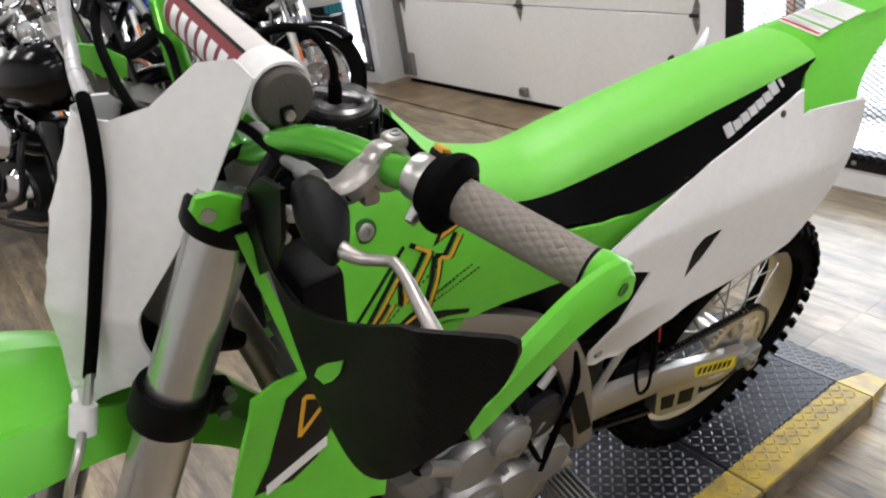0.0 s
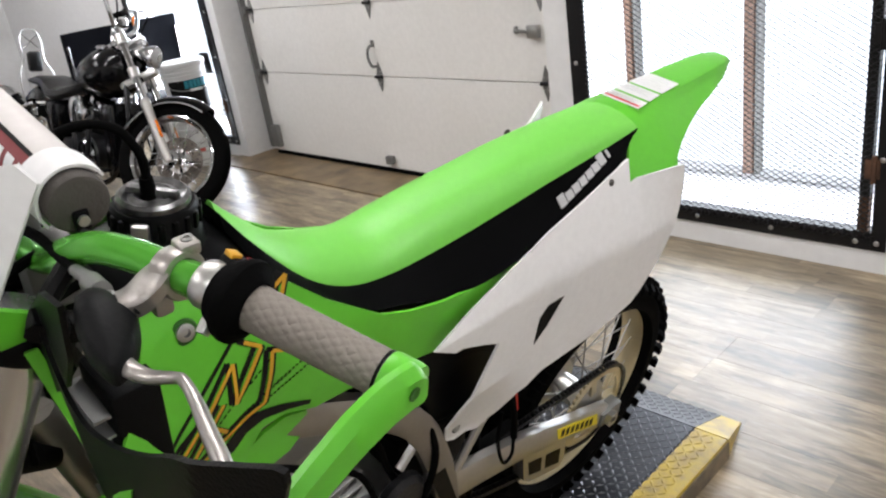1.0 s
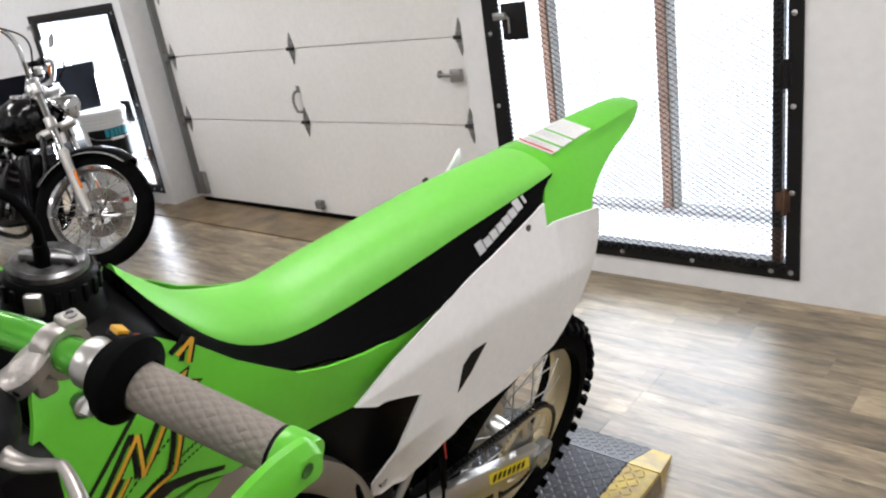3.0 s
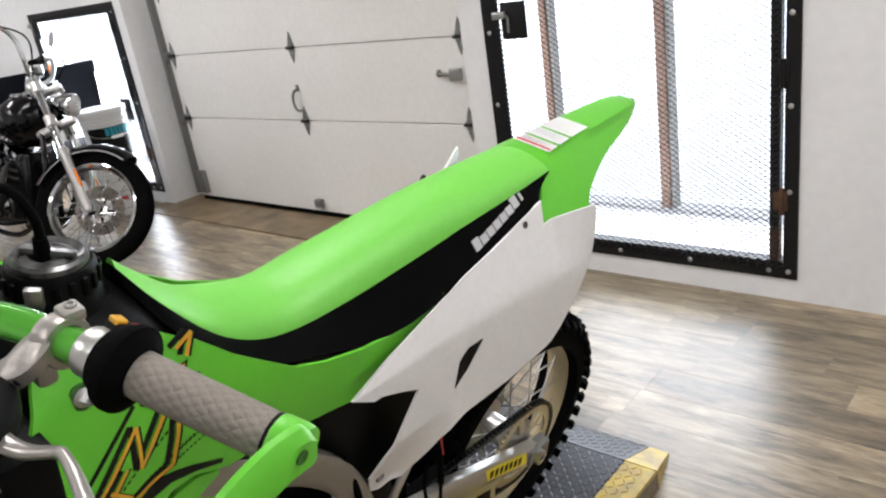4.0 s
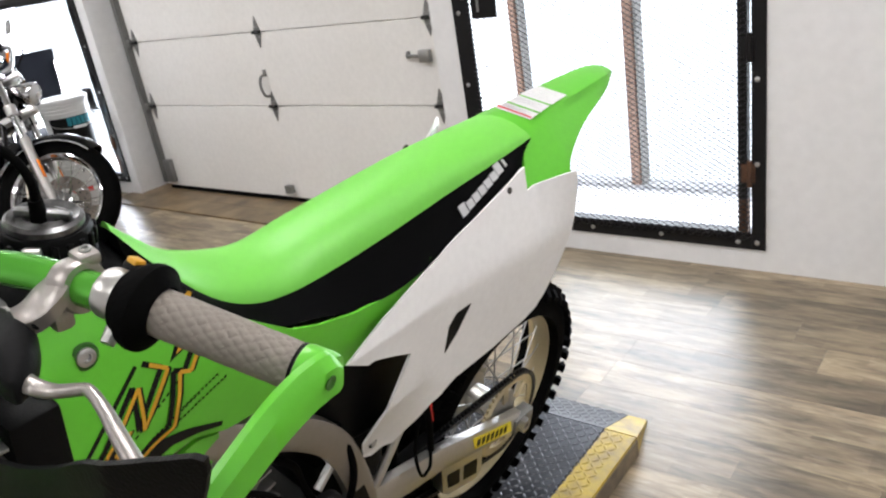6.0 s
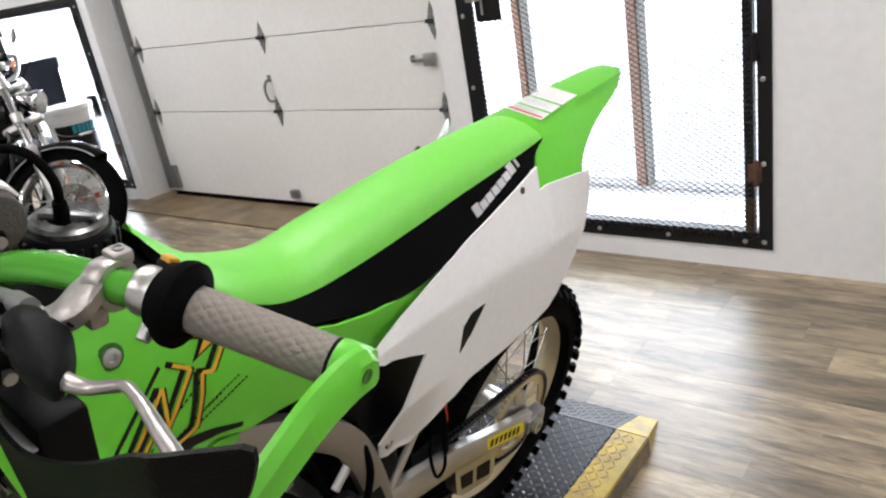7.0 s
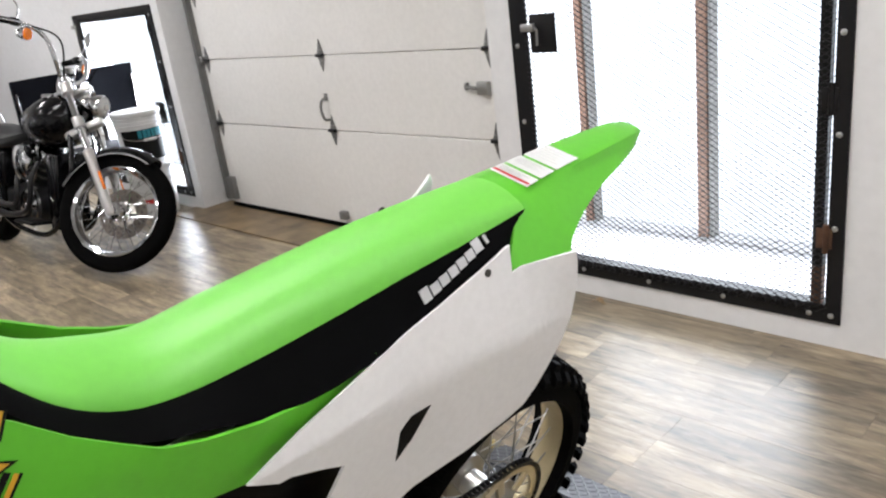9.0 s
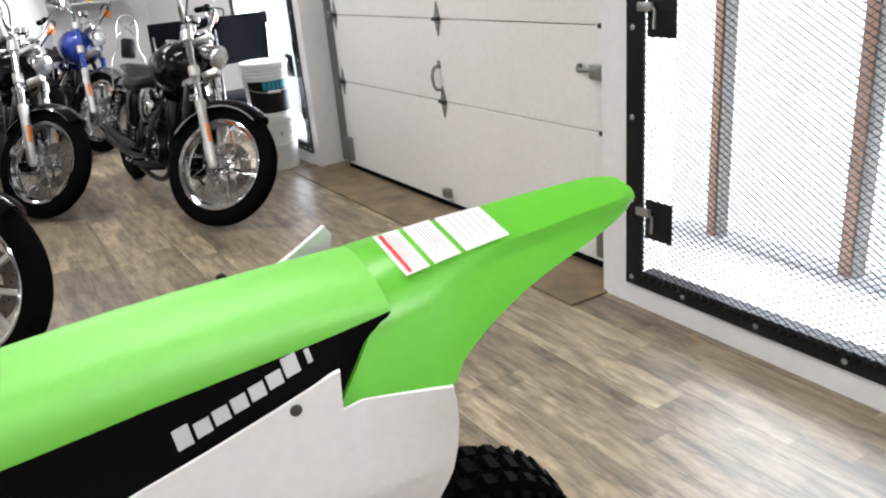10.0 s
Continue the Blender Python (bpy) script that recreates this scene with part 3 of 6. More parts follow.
# ---------------------------------------------------------------- low tread-plate platform under the bike
def platform():
    root = base("platform", None, "low black diamond-plate platform with a yellow edge", "platform")
    x0, xb, x1 = 2.106, 2.712, 2.806
    h = 0.058
    for a, b in ((1.15, 2.268), (2.273, 3.388), (3.394, 3.836)):
        part("deck", slab(x0 + 0.102, xb, a, b, 0.0, h, 0.002), "plate", root, smooth=False)
        part("edge_strip", slab(x0, x0 + 0.10, a, b, 0.0, h, 0.003), "yellow", root, "worn yellow diamond-plate edge", smooth=False)
        part("edge_strip", slab(xb + 0.002, x1, a, b, 0.0, h, 0.003), "yellow", root, "worn yellow diamond-plate edge", smooth=False)
        part("edge_side", slab(x1 + 0.0005, x1 + 0.004, a, b, 0.0, h - 0.006, 0.001), "skirt", root, "scuffed brown side of the platform", smooth=False)
        # raised lozenges, turned this way and that
        vs, fs = [], []
        nx, ny = int((x1 - x0 - 0.02) / 0.0195), int((b - a - 0.01) / 0.0195)
        for i in range(nx):
            for j in range(ny):
                cx, cy = x0 + 0.022 + i * 0.0195, a + 0.016 + j * 0.0195
                s = 1 if (i + j) % 2 else -1
                ca, sa = math.cos(s * 0.78), math.sin(s * 0.78)
                k = len(vs)
                for px, py, pz in ((-0.0118, 0, 0), (0, 0.0036, 0), (0.0118, 0, 0), (0, -0.0036, 0), (-0.0045, 0, 0.0022), (0.0045, 0, 0.0022)):
                    vs.append((cx + px * ca - py * sa, cy + px * sa + py * ca, h + pz))
                fs += [(k, k + 4, k + 1), (k + 1, k + 4, k + 5), (k + 1, k + 5, k + 2), (k + 2, k + 5, k + 3), (k + 3, k + 5, k + 4), (k + 3, k + 4, k)]
        for nm, mat, lo, hi in (("deck_tread", "treadmark", x0 + 0.10, xb), ("edge_tread", "yellow", xb, x1), ("edge_tread", "yellow", x0, x0 + 0.10)):
            V, Fc = [], []
            for q in range(0, len(vs), 6):
                if lo < vs[q + 4][0] < hi - 0.002:
                    k = len(V)
                    V += vs[q:q + 6]
                    Fc += [tuple(k + t - q for t in f) for f in fs[q:q + 6]]
            me = bpy.data.meshes.new(nm)
            me.from_pydata(V, [], Fc)
            me.materials.append(M[mat])
            o = new(nm, me)
            o.parent = root
            o["kind"] = "stuff"
    # rear lip, sloping to the floor
    for nm, mat, lo, hi in (("rear_lip", "plate", x0 + 0.102, xb), ("rear_lip", "yellow", x0, x0 + 0.10), ("rear_lip", "yellow", xb + 0.002, x1)):
        bm = loft([[(lo, 3.838, 0.0), (hi, 3.838, 0.0), (hi, 3.838, h), (lo, 3.838, h)], [(lo, 3.985, 0.0), (hi - (0.035 if mat == "yellow" else 0), 3.985, 0.0), (hi - (0.035 if mat == "yellow" else 0), 3.985, 0.006), (lo, 3.985, 0.006)]])
        part(nm, bm, mat, root, smooth=False)
    vs, fs = [], []
    for i in range(int((x1 - x0 - 0.02) / 0.0195)):
        for j in range(7):
            cx, cy = x0 + 0.022 + i * 0.0195, 3.862 + j * 0.0195
            z = h - (cy - 3.838) * (h - 0.006) / 0.147
            s = 1 if (i + j) % 2 else -1
            ca, sa = math.cos(s * 0.78), math.sin(s * 0.78)
            k = len(vs)
            if cx > xb:
                continue
            for px, py, pz in ((-0.0118, 0, 0), (0, 0.0036, 0), (0.0118, 0, 0), (0, -0.0036, 0), (-0.0045, 0, 0.0022), (0.0045, 0, 0.0022)):
                dy = px * sa + py * ca
                vs.append((cx + px * ca - py * sa, cy + dy, z + pz - dy * 0.32))
            fs += [(k, k + 4, k + 1), (k + 1, k + 4, k + 5), (k + 1, k + 5, k + 2), (k + 2, k + 5, k + 3), (k + 3, k + 5, k + 4), (k + 3, k + 4, k)]
    me = bpy.data.meshes.new("lip_tread")
    me.from_pydata(vs, [], fs)
    me.materials.append(M["treadmark"])
    o = new("lip_tread", me)
    o.parent = root
    o["kind"] = "stuff"


platform()

# ---------------------------------------------------------------- the motocross bike (x ahead, y left, z up from the deck)
YAW, LEAN_ANGLE = radians(-2.01), radians(16.53)
FWD = Vector((math.sin(YAW), -math.cos(YAW), 0))
LEFT = Vector((math.cos(YAW) * math.cos(LEAN_ANGLE), math.sin(YAW) * math.cos(LEAN_ANGLE), -math.sin(LEAN_ANGLE)))
UPW = FWD.cross(LEFT)
BIKE = Matrix((FWD, LEFT, UPW)).transposed().to_4x4()
BIKE.translation = (2.536, 3.4875, 0.05)
bike = base("motocross_bike", BIKE, "lime green motocross bike with white side plates on its stand", "motorcycle")

REAR, FRONT = Vector((0.052, 0, 0.344)), Vector((1.467, 0, 0.345))


def lerp(t, xs):
    """Reads a table of (key, value...) at t."""
    if t <= xs[0][0]:
        return xs[0][1:]
    for a, b in zip(xs, xs[1:]):
        if t <= b[0]:
            k = (t - a[0]) / (b[0] - a[0])
            return tuple(p + (q - p) * k for p, q in zip(a[1:], b[1:]))
    return xs[-1][1:]


def clamp01(x):
    return max(0.0, min(1.0, x))


def curve_n(rows, n):
    """Catmull-Rom on tuples of any length."""
    R = [np.array(r, float) for r in rows]
    R = [2 * R[0] - R[1]] + R + [2 * R[-1] - R[-2]]
    out = []
    for i in range(1, len(R) - 2):
        for s in range(n):
            t = s / n
            a, b, c, d = R[i - 1:i + 3]
            out.append(0.5 * (2 * b + (c - a) * t + (2 * a - 5 * b + 4 * c - d) * t * t + (3 * b - a - 3 * c + d) * t ** 3))
    out.append(R[-2])
    return out


# -- seat: u, top w, top half width, green edge w, edge half width, black lower w, lower half width
SEAT = [
    (0.848, 1.146, 0.010, 1.138, 0.016, 1.120, 0.024),
    (0.826, 1.121, 0.024, 1.104, 0.042, 1.080, 0.064),
    (0.775, 1.072, 0.036, 1.047, 0.062, 1.030, 0.092),
    (0.720, 1.046, 0.042, 1.018, 0.073, 0.994, 0.100),
    (0.660, 1.031, 0.044, 1.008, 0.077, 0.975, 0.104),
    (0.585, 1.040, 0.045, 1.008, 0.078, 0.951, 0.108),
    (0.500, 1.051, 0.045, 1.012, 0.078, 0.946, 0.110),
    (0.411, 1.062, 0.045, 1.019, 0.078, 0.960, 0.107),
    (0.309, 1.071, 0.045, 1.030, 0.077, 0.980, 0.100),
    (0.210, 1.076, 0.045, 1.042, 0.074, 1.004, 0.096),
    (0.132, 1.0735, 0.047, 1.041, 0.059, 1.008, 0.066),
]
SEAT = [(u, tw - 0.009 * min(1, max(0, (0.75 - u) / 0.3)) - 0.007 * min(1, max(0, (0.55 - u) / 0.3)), *rest) for u, tw, *rest in SEAT]
SEAT = [(u, tw, th, ew + 0.004 * clamp01((0.62 - u) / 0.2) * clamp01((u - 0.15) / 0.12), eh, bw, bh) for u, tw, th, ew, eh, bw, bh in SEAT]
# the cover is narrow: its edge tucks in over the black sides
SEAT = [(u, tw - 0.001 * k, th, ew - 0.0125 * k, eh - 0.012 * k, bw, bh) for u, tw, th, ew, eh, bw, bh in SEAT for k in [clamp01((0.80 - u) / 0.1) * clamp01((u - 0.13) / 0.08)]]
rows = curve_n(SEAT, 4)


def seat_mid(u):
    """The rear of the seat follows the fender, a little askew."""
    return 0.008 * clamp01((0.36 - u) / 0.22)


rings = []
for u, tw, th, ew, eh, bw, bh in rows:
    half = []
    for v, w in ((0, tw), (th * 0.5, tw - 0.002), (th, tw - 0.009), (th + (eh - th) * 0.55, tw - 0.009 - (tw - 0.009 - ew) * 0.40), (eh - 0.002, tw - 0.009 - (tw - 0.009 - ew) * 0.76), (eh, ew)):
        half.append((v, w))
    ring = [(u, seat_mid(u) + v, w) for v, w in half] + [(u, seat_mid(u) - v, w) for v, w in half[:0:-1]]
    rings.append(ring)
seat = part("seat_cover", loft(rings), "vinyl", bike, "smooth lime green vinyl seat top")
seat.data.set_sharp_from_angle(angle=radians(85))
for s in (1, -1):
    rr = []
    for u, tw, th, ew, eh, bw, bh in rows:
        k = []
        for f in (0, 0.33, 0.66, 1.0):
            k.append((u + 0.030 * f * clamp01((0.22 - u) / 0.09), s * (eh + (bh - eh) * f + 0.001) + seat_mid(u), ew + (bw - ew) * f))
        k += [(k[-1][0], s * (bh - 0.02) + seat_mid(u), bw), (u, s * (eh - 0.02) + seat_mid(u), ew)]
        rr.append(k)
    part("seat_side", loft(rr), "seatblack", bike, "black grained seat side")

# plain white slanted blocks for the maker's mark on the seat sides
for s in (1, -1):
    for k in range(8):
        f = (k + 0.5) / 8
        u, w = 0.350 - 0.138 * f, 0.989 + 0.039 * f
        tw, th, ew, eh, bw, bh = lerp(-u, [(-r[0], *r[1:]) for r in SEAT])
        c = Vector((u, s * (eh + (bh - eh) * (ew - w) / (ew - bw) + 0.001) + seat_mid(u), w))
        d = Vector((-0.138, 0, 0.039)).normalized()
        n = Vector((0, s * (ew - bw), bh - eh)).normalized()
        n = (n - d * n.dot(d)).normalized()
        upv = n.cross(d) * s
        hh = 0.018 if k in (0, 6) else 0.0130
        wd = 0.0145 if k < 7 else 0.005
        fr = Matrix((d, upv, n)).transposed().to_4x4()
        fr.translation = c + upv * (hh - 0.0130) * 0.5 + n * 0.0012
        bm = loft([[fr @ Vector((x + 0.12 * z * s, z, y)) for x, z in ((-wd / 2, -hh / 2), (wd / 2, -hh / 2), (wd / 2, hh / 2), (-wd / 2, hh / 2))] for y in (-0.0006, 0.0012)])
        part("name_bar", bm, "faint", bike, "plain white block of the seat marking", smooth=False)

# -- rear fender: u, top w, top half width, shoulder w, skirt low w, skirt half width
FEND = [
    (0.150, 1.046, 0.043, 1.033, 0.979, 0.104, 0.057),
    (0.125, 1.054, 0.043, 1.040, 0.979, 0.115, 0.030),
    (0.100, 1.0575, 0.041, 1.0445, 0.981, 0.126, 0.002),
    (0.080, 1.060, 0.040, 1.0475, 0.998, 0.113, 0.0),
    (0.050, 1.0635, 0.038, 1.051, 1.011, 0.099, 0.0),
    (0.010, 1.067, 0.036, 1.054, 1.024, 0.084, 0.0),
    (-0.040, 1.070, 0.0345, 1.057, 1.036, 0.069, 0.0),
    (-0.090, 1.0735, 0.032, 1.060, 1.046, 0.058, 0.0),
    (-0.140, 1.0765, 0.0295, 1.064, 1.053, 0.044, 0.0),
    (-0.174, 1.078, 0.026, 1.068, 1.058, 0.032, 0.0),
    (-0.196, 1.078, 0.018, 1.070, 1.063, 0.020, 0.0),
]


def fender_mid(u):
    """The fender runs a little askew of the bike's middle plane."""
    return 0.008 + (0.104 - u) * 0.038


def on_fender(u, k, up):
    """A point of the fender's top, k from -1 to 1 across a label."""
    return (u, fender_mid(u) + k * (0.0315 + 0.055 * u), lerp(-u, [(-r[0], r[1]) for r in FEND])[0] + up)


rings = []
for u, tw, th, sw, lw, lh, du in curve_n(FEND, 3):
    k = clamp01((u + 0.02) / 0.145)
    eh = th + 0.005 + 0.011 * k
    out = [(0, 0, tw), (0, th * 0.7, tw), (0, th, tw - 0.002 - 0.006 * k), (0.03, eh, sw + 0.001), (0.12, eh + (lh - eh) * 0.16, sw + (lw - sw) * 0.13), (0.45, eh + (lh - eh) * 0.50, sw + (lw - sw) * 0.44), (0.75, eh + (lh - eh) * 0.77, sw + (lw - sw) * 0.72), (1, lh, lw)]
    ins = [(k, v - 0.004, w - (0.006 if i < 3 else 0)) for i, (k, v, w) in enumerate(out)]
    half = out + ins[:0:-1]
    c = fender_mid(u)
    rings.append([(u + k * du, c + v, w) for k, v, w in half] + [(u, c, tw - 0.008)] + [(u + k * du, c - v, w) for k, v, w in half[:0:-1]])
part("rear_fender", loft(rings), "green", bike, "lime green rear fender with raised side ribs")

# warning labels across the fender
for a, b in ((0.104, 0.077), (0.071, 0.040), (0.034, -0.020)):
    bm = bmesh.new()
    add_loft(bm, [[on_fender(a + (b - a) * i / 4, k, 0.0012) for k in (-1, 0, 1)] for i in range(5)], False, False)
    lb = part("warning_label", bm, "label", bike, "white printed warning label")
    if a > 0.08:
        bm = bmesh.new()
        add_loft(bm, [[on_fender(u, k, 0.0022) for k in (-0.94, 0.94)] for u in (0.100, 0.0955)], False, False)
        part("label_stripe", bm, "red", lb, "red warning stripe")
    bm = bmesh.new()
    for k in range(5):
        uu = a - 0.010 - k * (abs(a - b) - 0.014) / 5
        add_loft(bm, [[on_fender(u, v, 0.002) for v in (-0.82, 0.70 - 0.2 * (k % 3))] for u in (uu, uu - 0.0012)], False, False)
    part("print_bar", bm, "faint", lb)


# -- white side plates
def plate_at(side, off=0.0):
    def where(u, w):
        v = 0.134 + 0.026 * clamp01((0.40 - u) / 0.29) - 0.048 * clamp01((w - 0.90) / 0.12) * clamp01((u - 0.085) / 0.10) - 0.034 * clamp01((0.76 - w) / 0.11) * clamp01((u - 0.42) / 0.1)
        return Vector((u, side * (v + off), w))
    return where


PLATE = [(0.430, 0.957), (0.333, 0.983), (0.262, 1.004), (0.202, 1.023), (0.205, 0.987), (0.188, 0.990), (0.14, 0.997), (0.109, 1.002), (0.105, 0.985), (0.102, 0.958), (0.102, 0.925), (0.106, 0.890), (0.120, 0.848), (0.139, 0.812), (0.159, 0.780), (0.180, 0.758), (0.215, 0.745), (0.29, 0.728), (0.384, 0.716),
         (0.440, 0.693), (0.500, 0.638), (0.545, 0.638), (0.563, 0.648), (0.580, 0.698), (0.560, 0.745), (0.525, 0.806), (0.505, 0.840), (0.541, 0.858), (0.581, 0.875), (0.597, 0.876), (0.636, 0.901), (0.56, 0.925)]
# the far plate's top corner stands up behind the seat
FAR_TOP = [(0.434, 0.950), (0.300, 0.964), (0.205, 0.983), (0.165, 0.991), (0.112, 1.004), (0.100, 0.985)]
FAR_PLATE = FAR_TOP + PLATE[9:]
for s in (1, -1):
    bm = sheet(PLATE if s > 0 else FAR_PLATE, plate_at(s), 0.004, 4)
    wp = part("side_plate", bm, "white", bike, "white plastic number side plate")
    f = plate_at(s)
    sl = [(0.367, 0.858), (0.398, 0.855), (0.416, 0.838), (0.421, 0.790), (0.396, 0.812)]
    part("slot", sheet(sl, plate_at(s, 0.0012), 0.001, 2), "black", wp, "dark vent slot")
    p = f(0.247, 0.999)
    part("plate_peg", lathe([(0, 0.002), (0.003, 0.002), (0.0055, 0.001), (0.006, -0.002)], 14, axis(p, (0, s, 0.3))), "foam", wp, "round mounting peg")
    p = f(0.552, 0.676)
    part("bolt_hole", lathe([(0.0085, 0.0), (0.008, 0.0012), (0, 0.0012)], 16, axis(p, (0, s, 0))), "black", wp)
    part("bolt", lathe([(0, 0.004), (0.004, 0.004), (0.0055, 0.003), (0.006, 0)], 12, axis(p, (0, s, 0))), "zinc", wp)


# -- wheels
def spoked(name, c, R, width, rim_r, mat_rim, hub_r, knobs):
    w = base(name)
    w.parent = bike
    w.location = c
    ax = Matrix.Rotation(radians(90), 4, "X")
    tw = width / 2
    prof = []
    for k in range(17):
        a = math.pi * (k / 16)
        prof.append((R - 0.012 - (R - 0.012 - rim_r) * (1 - math.sin(a) ** 0.7), tw * 0.92 * math.cos(a)))
    prof += [(rim_r - 0.004, -tw * 0.5), (rim_r - 0.004, tw * 0.5)]
    part("tyre", lathe(prof, 64, ax, True), "rubber", w, "black knobbly off-road tyre")
    vs, fs = [], []
    n = knobs
    for i in range(n):
        a0 = 2 * math.pi * i / n
        for col, (yc, hw, dep) in enumerate(((0, 0.014, 0), (0.5, 0.010, 0.003), (-0.5, 0.010, 0.003), (0.92, 0.008, 0.014), (-0.92, 0.008, 0.014))):
            a = a0 + (math.pi / n if col in (1, 2) else 0) + (0.3 * math.pi / n if col > 2 else 0)
            half = 0.011 / R if col < 3 else 0.010 / R
            k = len(vs)
            for rr, sh in ((R - 0.024 - dep, 1.15), (R - dep, 0.9)):
                for da, dy in ((-half, -hw), (half, -hw), (half, hw), (-half, hw)):
                    y = yc * tw + dy * sh
                    r2 = rr - (0.012 if abs(yc) > 0.6 and abs(y) > abs(yc * tw) and sh < 1 else 0)
                    vs.append((r2 * math.cos(a + da * sh), y, r2 * math.sin(a + da * sh)))
            fs += [(k + 4, k + 5, k + 6, k + 7), (k, k + 1, k + 5, k + 4), (k + 1, k + 2, k + 6, k + 5), (k + 2, k + 3, k + 7, k + 6), (k + 3, k, k + 4, k + 7)]
    me = bpy.data.meshes.new("tread")
    me.from_pydata(vs, [], fs)
    me.materials.append(M["rubber"])
    o = new("tread", me)
    o.parent = w
    o["kind"] = "stuff"
    rp = [(rim_r + 0.008, tw * 0.46), (rim_r + 0.006, tw * 0.54), (rim_r - 0.006, tw * 0.50), (rim_r - 0.012, tw * 0.26), (rim_r - 0.016, 0), (rim_r - 0.012, -tw * 0.26), (rim_r - 0.006, -tw * 0.50), (rim_r + 0.006, -tw * 0.54), (rim_r + 0.008, -tw * 0.46), (rim_r - 0.004, 0)]
    part("rim", lathe(rp, 64, ax, True), mat_rim, w, "champagne aluminium rim")
    part("hub", lathe([(0, 0.062), (hub_r * 0.6, 0.062), (hub_r, 0.05), (hub_r, 0.036), (hub_r * 0.55, 0.028), (hub_r * 0.55, -0.028), (hub_r, -0.036), (hub_r, -0.05), (hub_r * 0.6, -0.062), (0, -0.062)], 28, ax), "alu", w)
    for i in range(36):
        s = 1 if i % 2 else -1
        a = 2 * math.pi * i / 36
        b = a + (0.55 if (i // 2) % 2 else -0.55)
        part("spoke", tube([(hub_r * math.cos(b), s * 0.042, hub_r * math.sin(b)), ((rim_r - 0.018) * math.cos(a), s * 0.006, (rim_r - 0.018) * math.sin(a))], 0.0019, 5), "zinc", w)
    return w


rear_wheel = spoked("rear_wheel", REAR, 0.311, 0.114, 0.236, "rim", 0.055, 44)
front_wheel = spoked("front_wheel", FRONT, 0.345, 0.085, 0.275, "rim", 0.045, 48)

# -- fork, from the axle up
RAKE = Vector((-0.4335, 0, 0.9012))
for s in (1, -1):
    p0 = FRONT + Vector((-0.02, s * 0.105, 0))
    top = Vector((1.088 - 0.022, s * 0.105, 1.133 + 0.045))
    d = (top - p0).normalized()
    L = (top - p0).length
    leg = part("fork_leg", add_tube(tube([p0 + d * 0.33, p0 + d * L], 0.0285, 20), [p0 + d * (L - 0.06), p0 + d * (L + 0.004)], 0.027, 20), "forkt", bike, "satin grey upper fork tube")
    part("fork_slider", tube([p0, p0 + d * 0.36], 0.024, 16), "chrome", leg)
    part("fork_guard", sheet([(0, 0), (0.075, 0), (0.085, 0.2), (0.075, 0.40), (0, 0.42)], lambda a, b: p0 + d * (b - 0.02) + Vector((0.045 - a * 0.75, s * (0.036 + 0.012 * math.sin(a / 0.08 * 3.1)), 0)), 0.003, 2, Vector((0, -s, 0))), "white", leg)
    part("axle_lug", box(p0, (0.05, 0.03, 0.07), 0.008), "cast", leg)

# -- tank, cap and breather
TANK = [(1.01, 1.100, 0.05), (0.98, 1.132, 0.075), (0.94, 1.142, 0.085), (0.89, 1.138, 0.088), (0.86, 1.126, 0.084), (0.82, 1.090, 0.080), (0.77, 1.040, 0.085), (0.72, 1.000, 0.085)]
rings = []
for u, w, h in curve_n(TANK, 3):
    ring = []
    for k in range(15):
        a = math.pi * k / 14
        ring.append((u, h * math.cos(a), w - 0.10 + 0.10 * math.sin(a) ** 0.6))
    rings.append(ring)
tank = part("fuel_tank", loft(rings), "black", bike, "black plastic fuel tank")
CAP = Vector((0.910, 0.004, 1.140))
NECK = axis(CAP - Vector((0, 0, 0.030)), (-0.06, 0, 1))
cap = part("tank_cap", lathe([(0.052, -0.012), (0.050, 0.016), (0.044, 0.026), (0.043, 0.034), (0.041, 0.037), (0.041, 0.056), (0.038, 0.061), (0.034, 0.062)], 32, NECK), "black", bike, "black ribbed tank cap on a raised neck")
bm = bmesh.new()
for k in range(20):
    a = 2 * math.pi * k / 20
    add_box(bm, (0, 0, 0), (0.005, 0.006, 0.018), 0.0015, NECK @ Matrix.Translation((0.0415 * math.cos(a), 0.0415 * math.sin(a), 0.047)) @ Matrix.Rotation(a, 4, "Z"))
part("cap_rib", bm, "black", cap)
# top disc and bar carry the cap's glare in their colour
part("cap_top", lathe([(0.0350, 0.060), (0.0345, 0.067), (0.031, 0.070), (0.024, 0.066), (0.018, 0.069), (0.013, 0.064), (0.008, 0.066), (0, 0.067)], 32, NECK), "capmetal", cap, "cap disc in patchy grey metal, imitating glare on black plastic")
part("cap_bar", box((0, 0, 0), (0.052, 0.012, 0.010), 0.004, NECK @ Matrix.Translation((0, 0, 0.070)) @ Matrix.Rotation(0.7, 4, "Z")), "capmetal", cap)
part("cap_latch", box((0, 0, 0), (0.010, 0.016, 0.022), 0.003, NECK @ Matrix.Rotation(2.4, 4, "Z") @ Matrix.Translation((0.046, 0, 0.048))), "alu", cap, "bright metal clip")
CT = CAP + Vector((0, 0, 0.036))
part("breather_nipple", tube([CT - Vector((0, 0, 0.004)), CT + Vector((0.001, 0.002, 0.022))], [0.0085, 0.0065], 12), "rubber", cap)
part("breather_hose", tube(curve([CT + Vector((0, 0, 0.012)), CT + Vector((0.002, 0.002, 0.045)), CT + Vector((0.016, -0.012, 0.072)), CT + Vector((0.046, -0.034, 0.072)), CT + Vector((0.085, -0.05, 0.045)), CT + Vector((0.115, -0.055, -0.02))]), 0.0046, 10), "rubber", bike, "black breather hose")

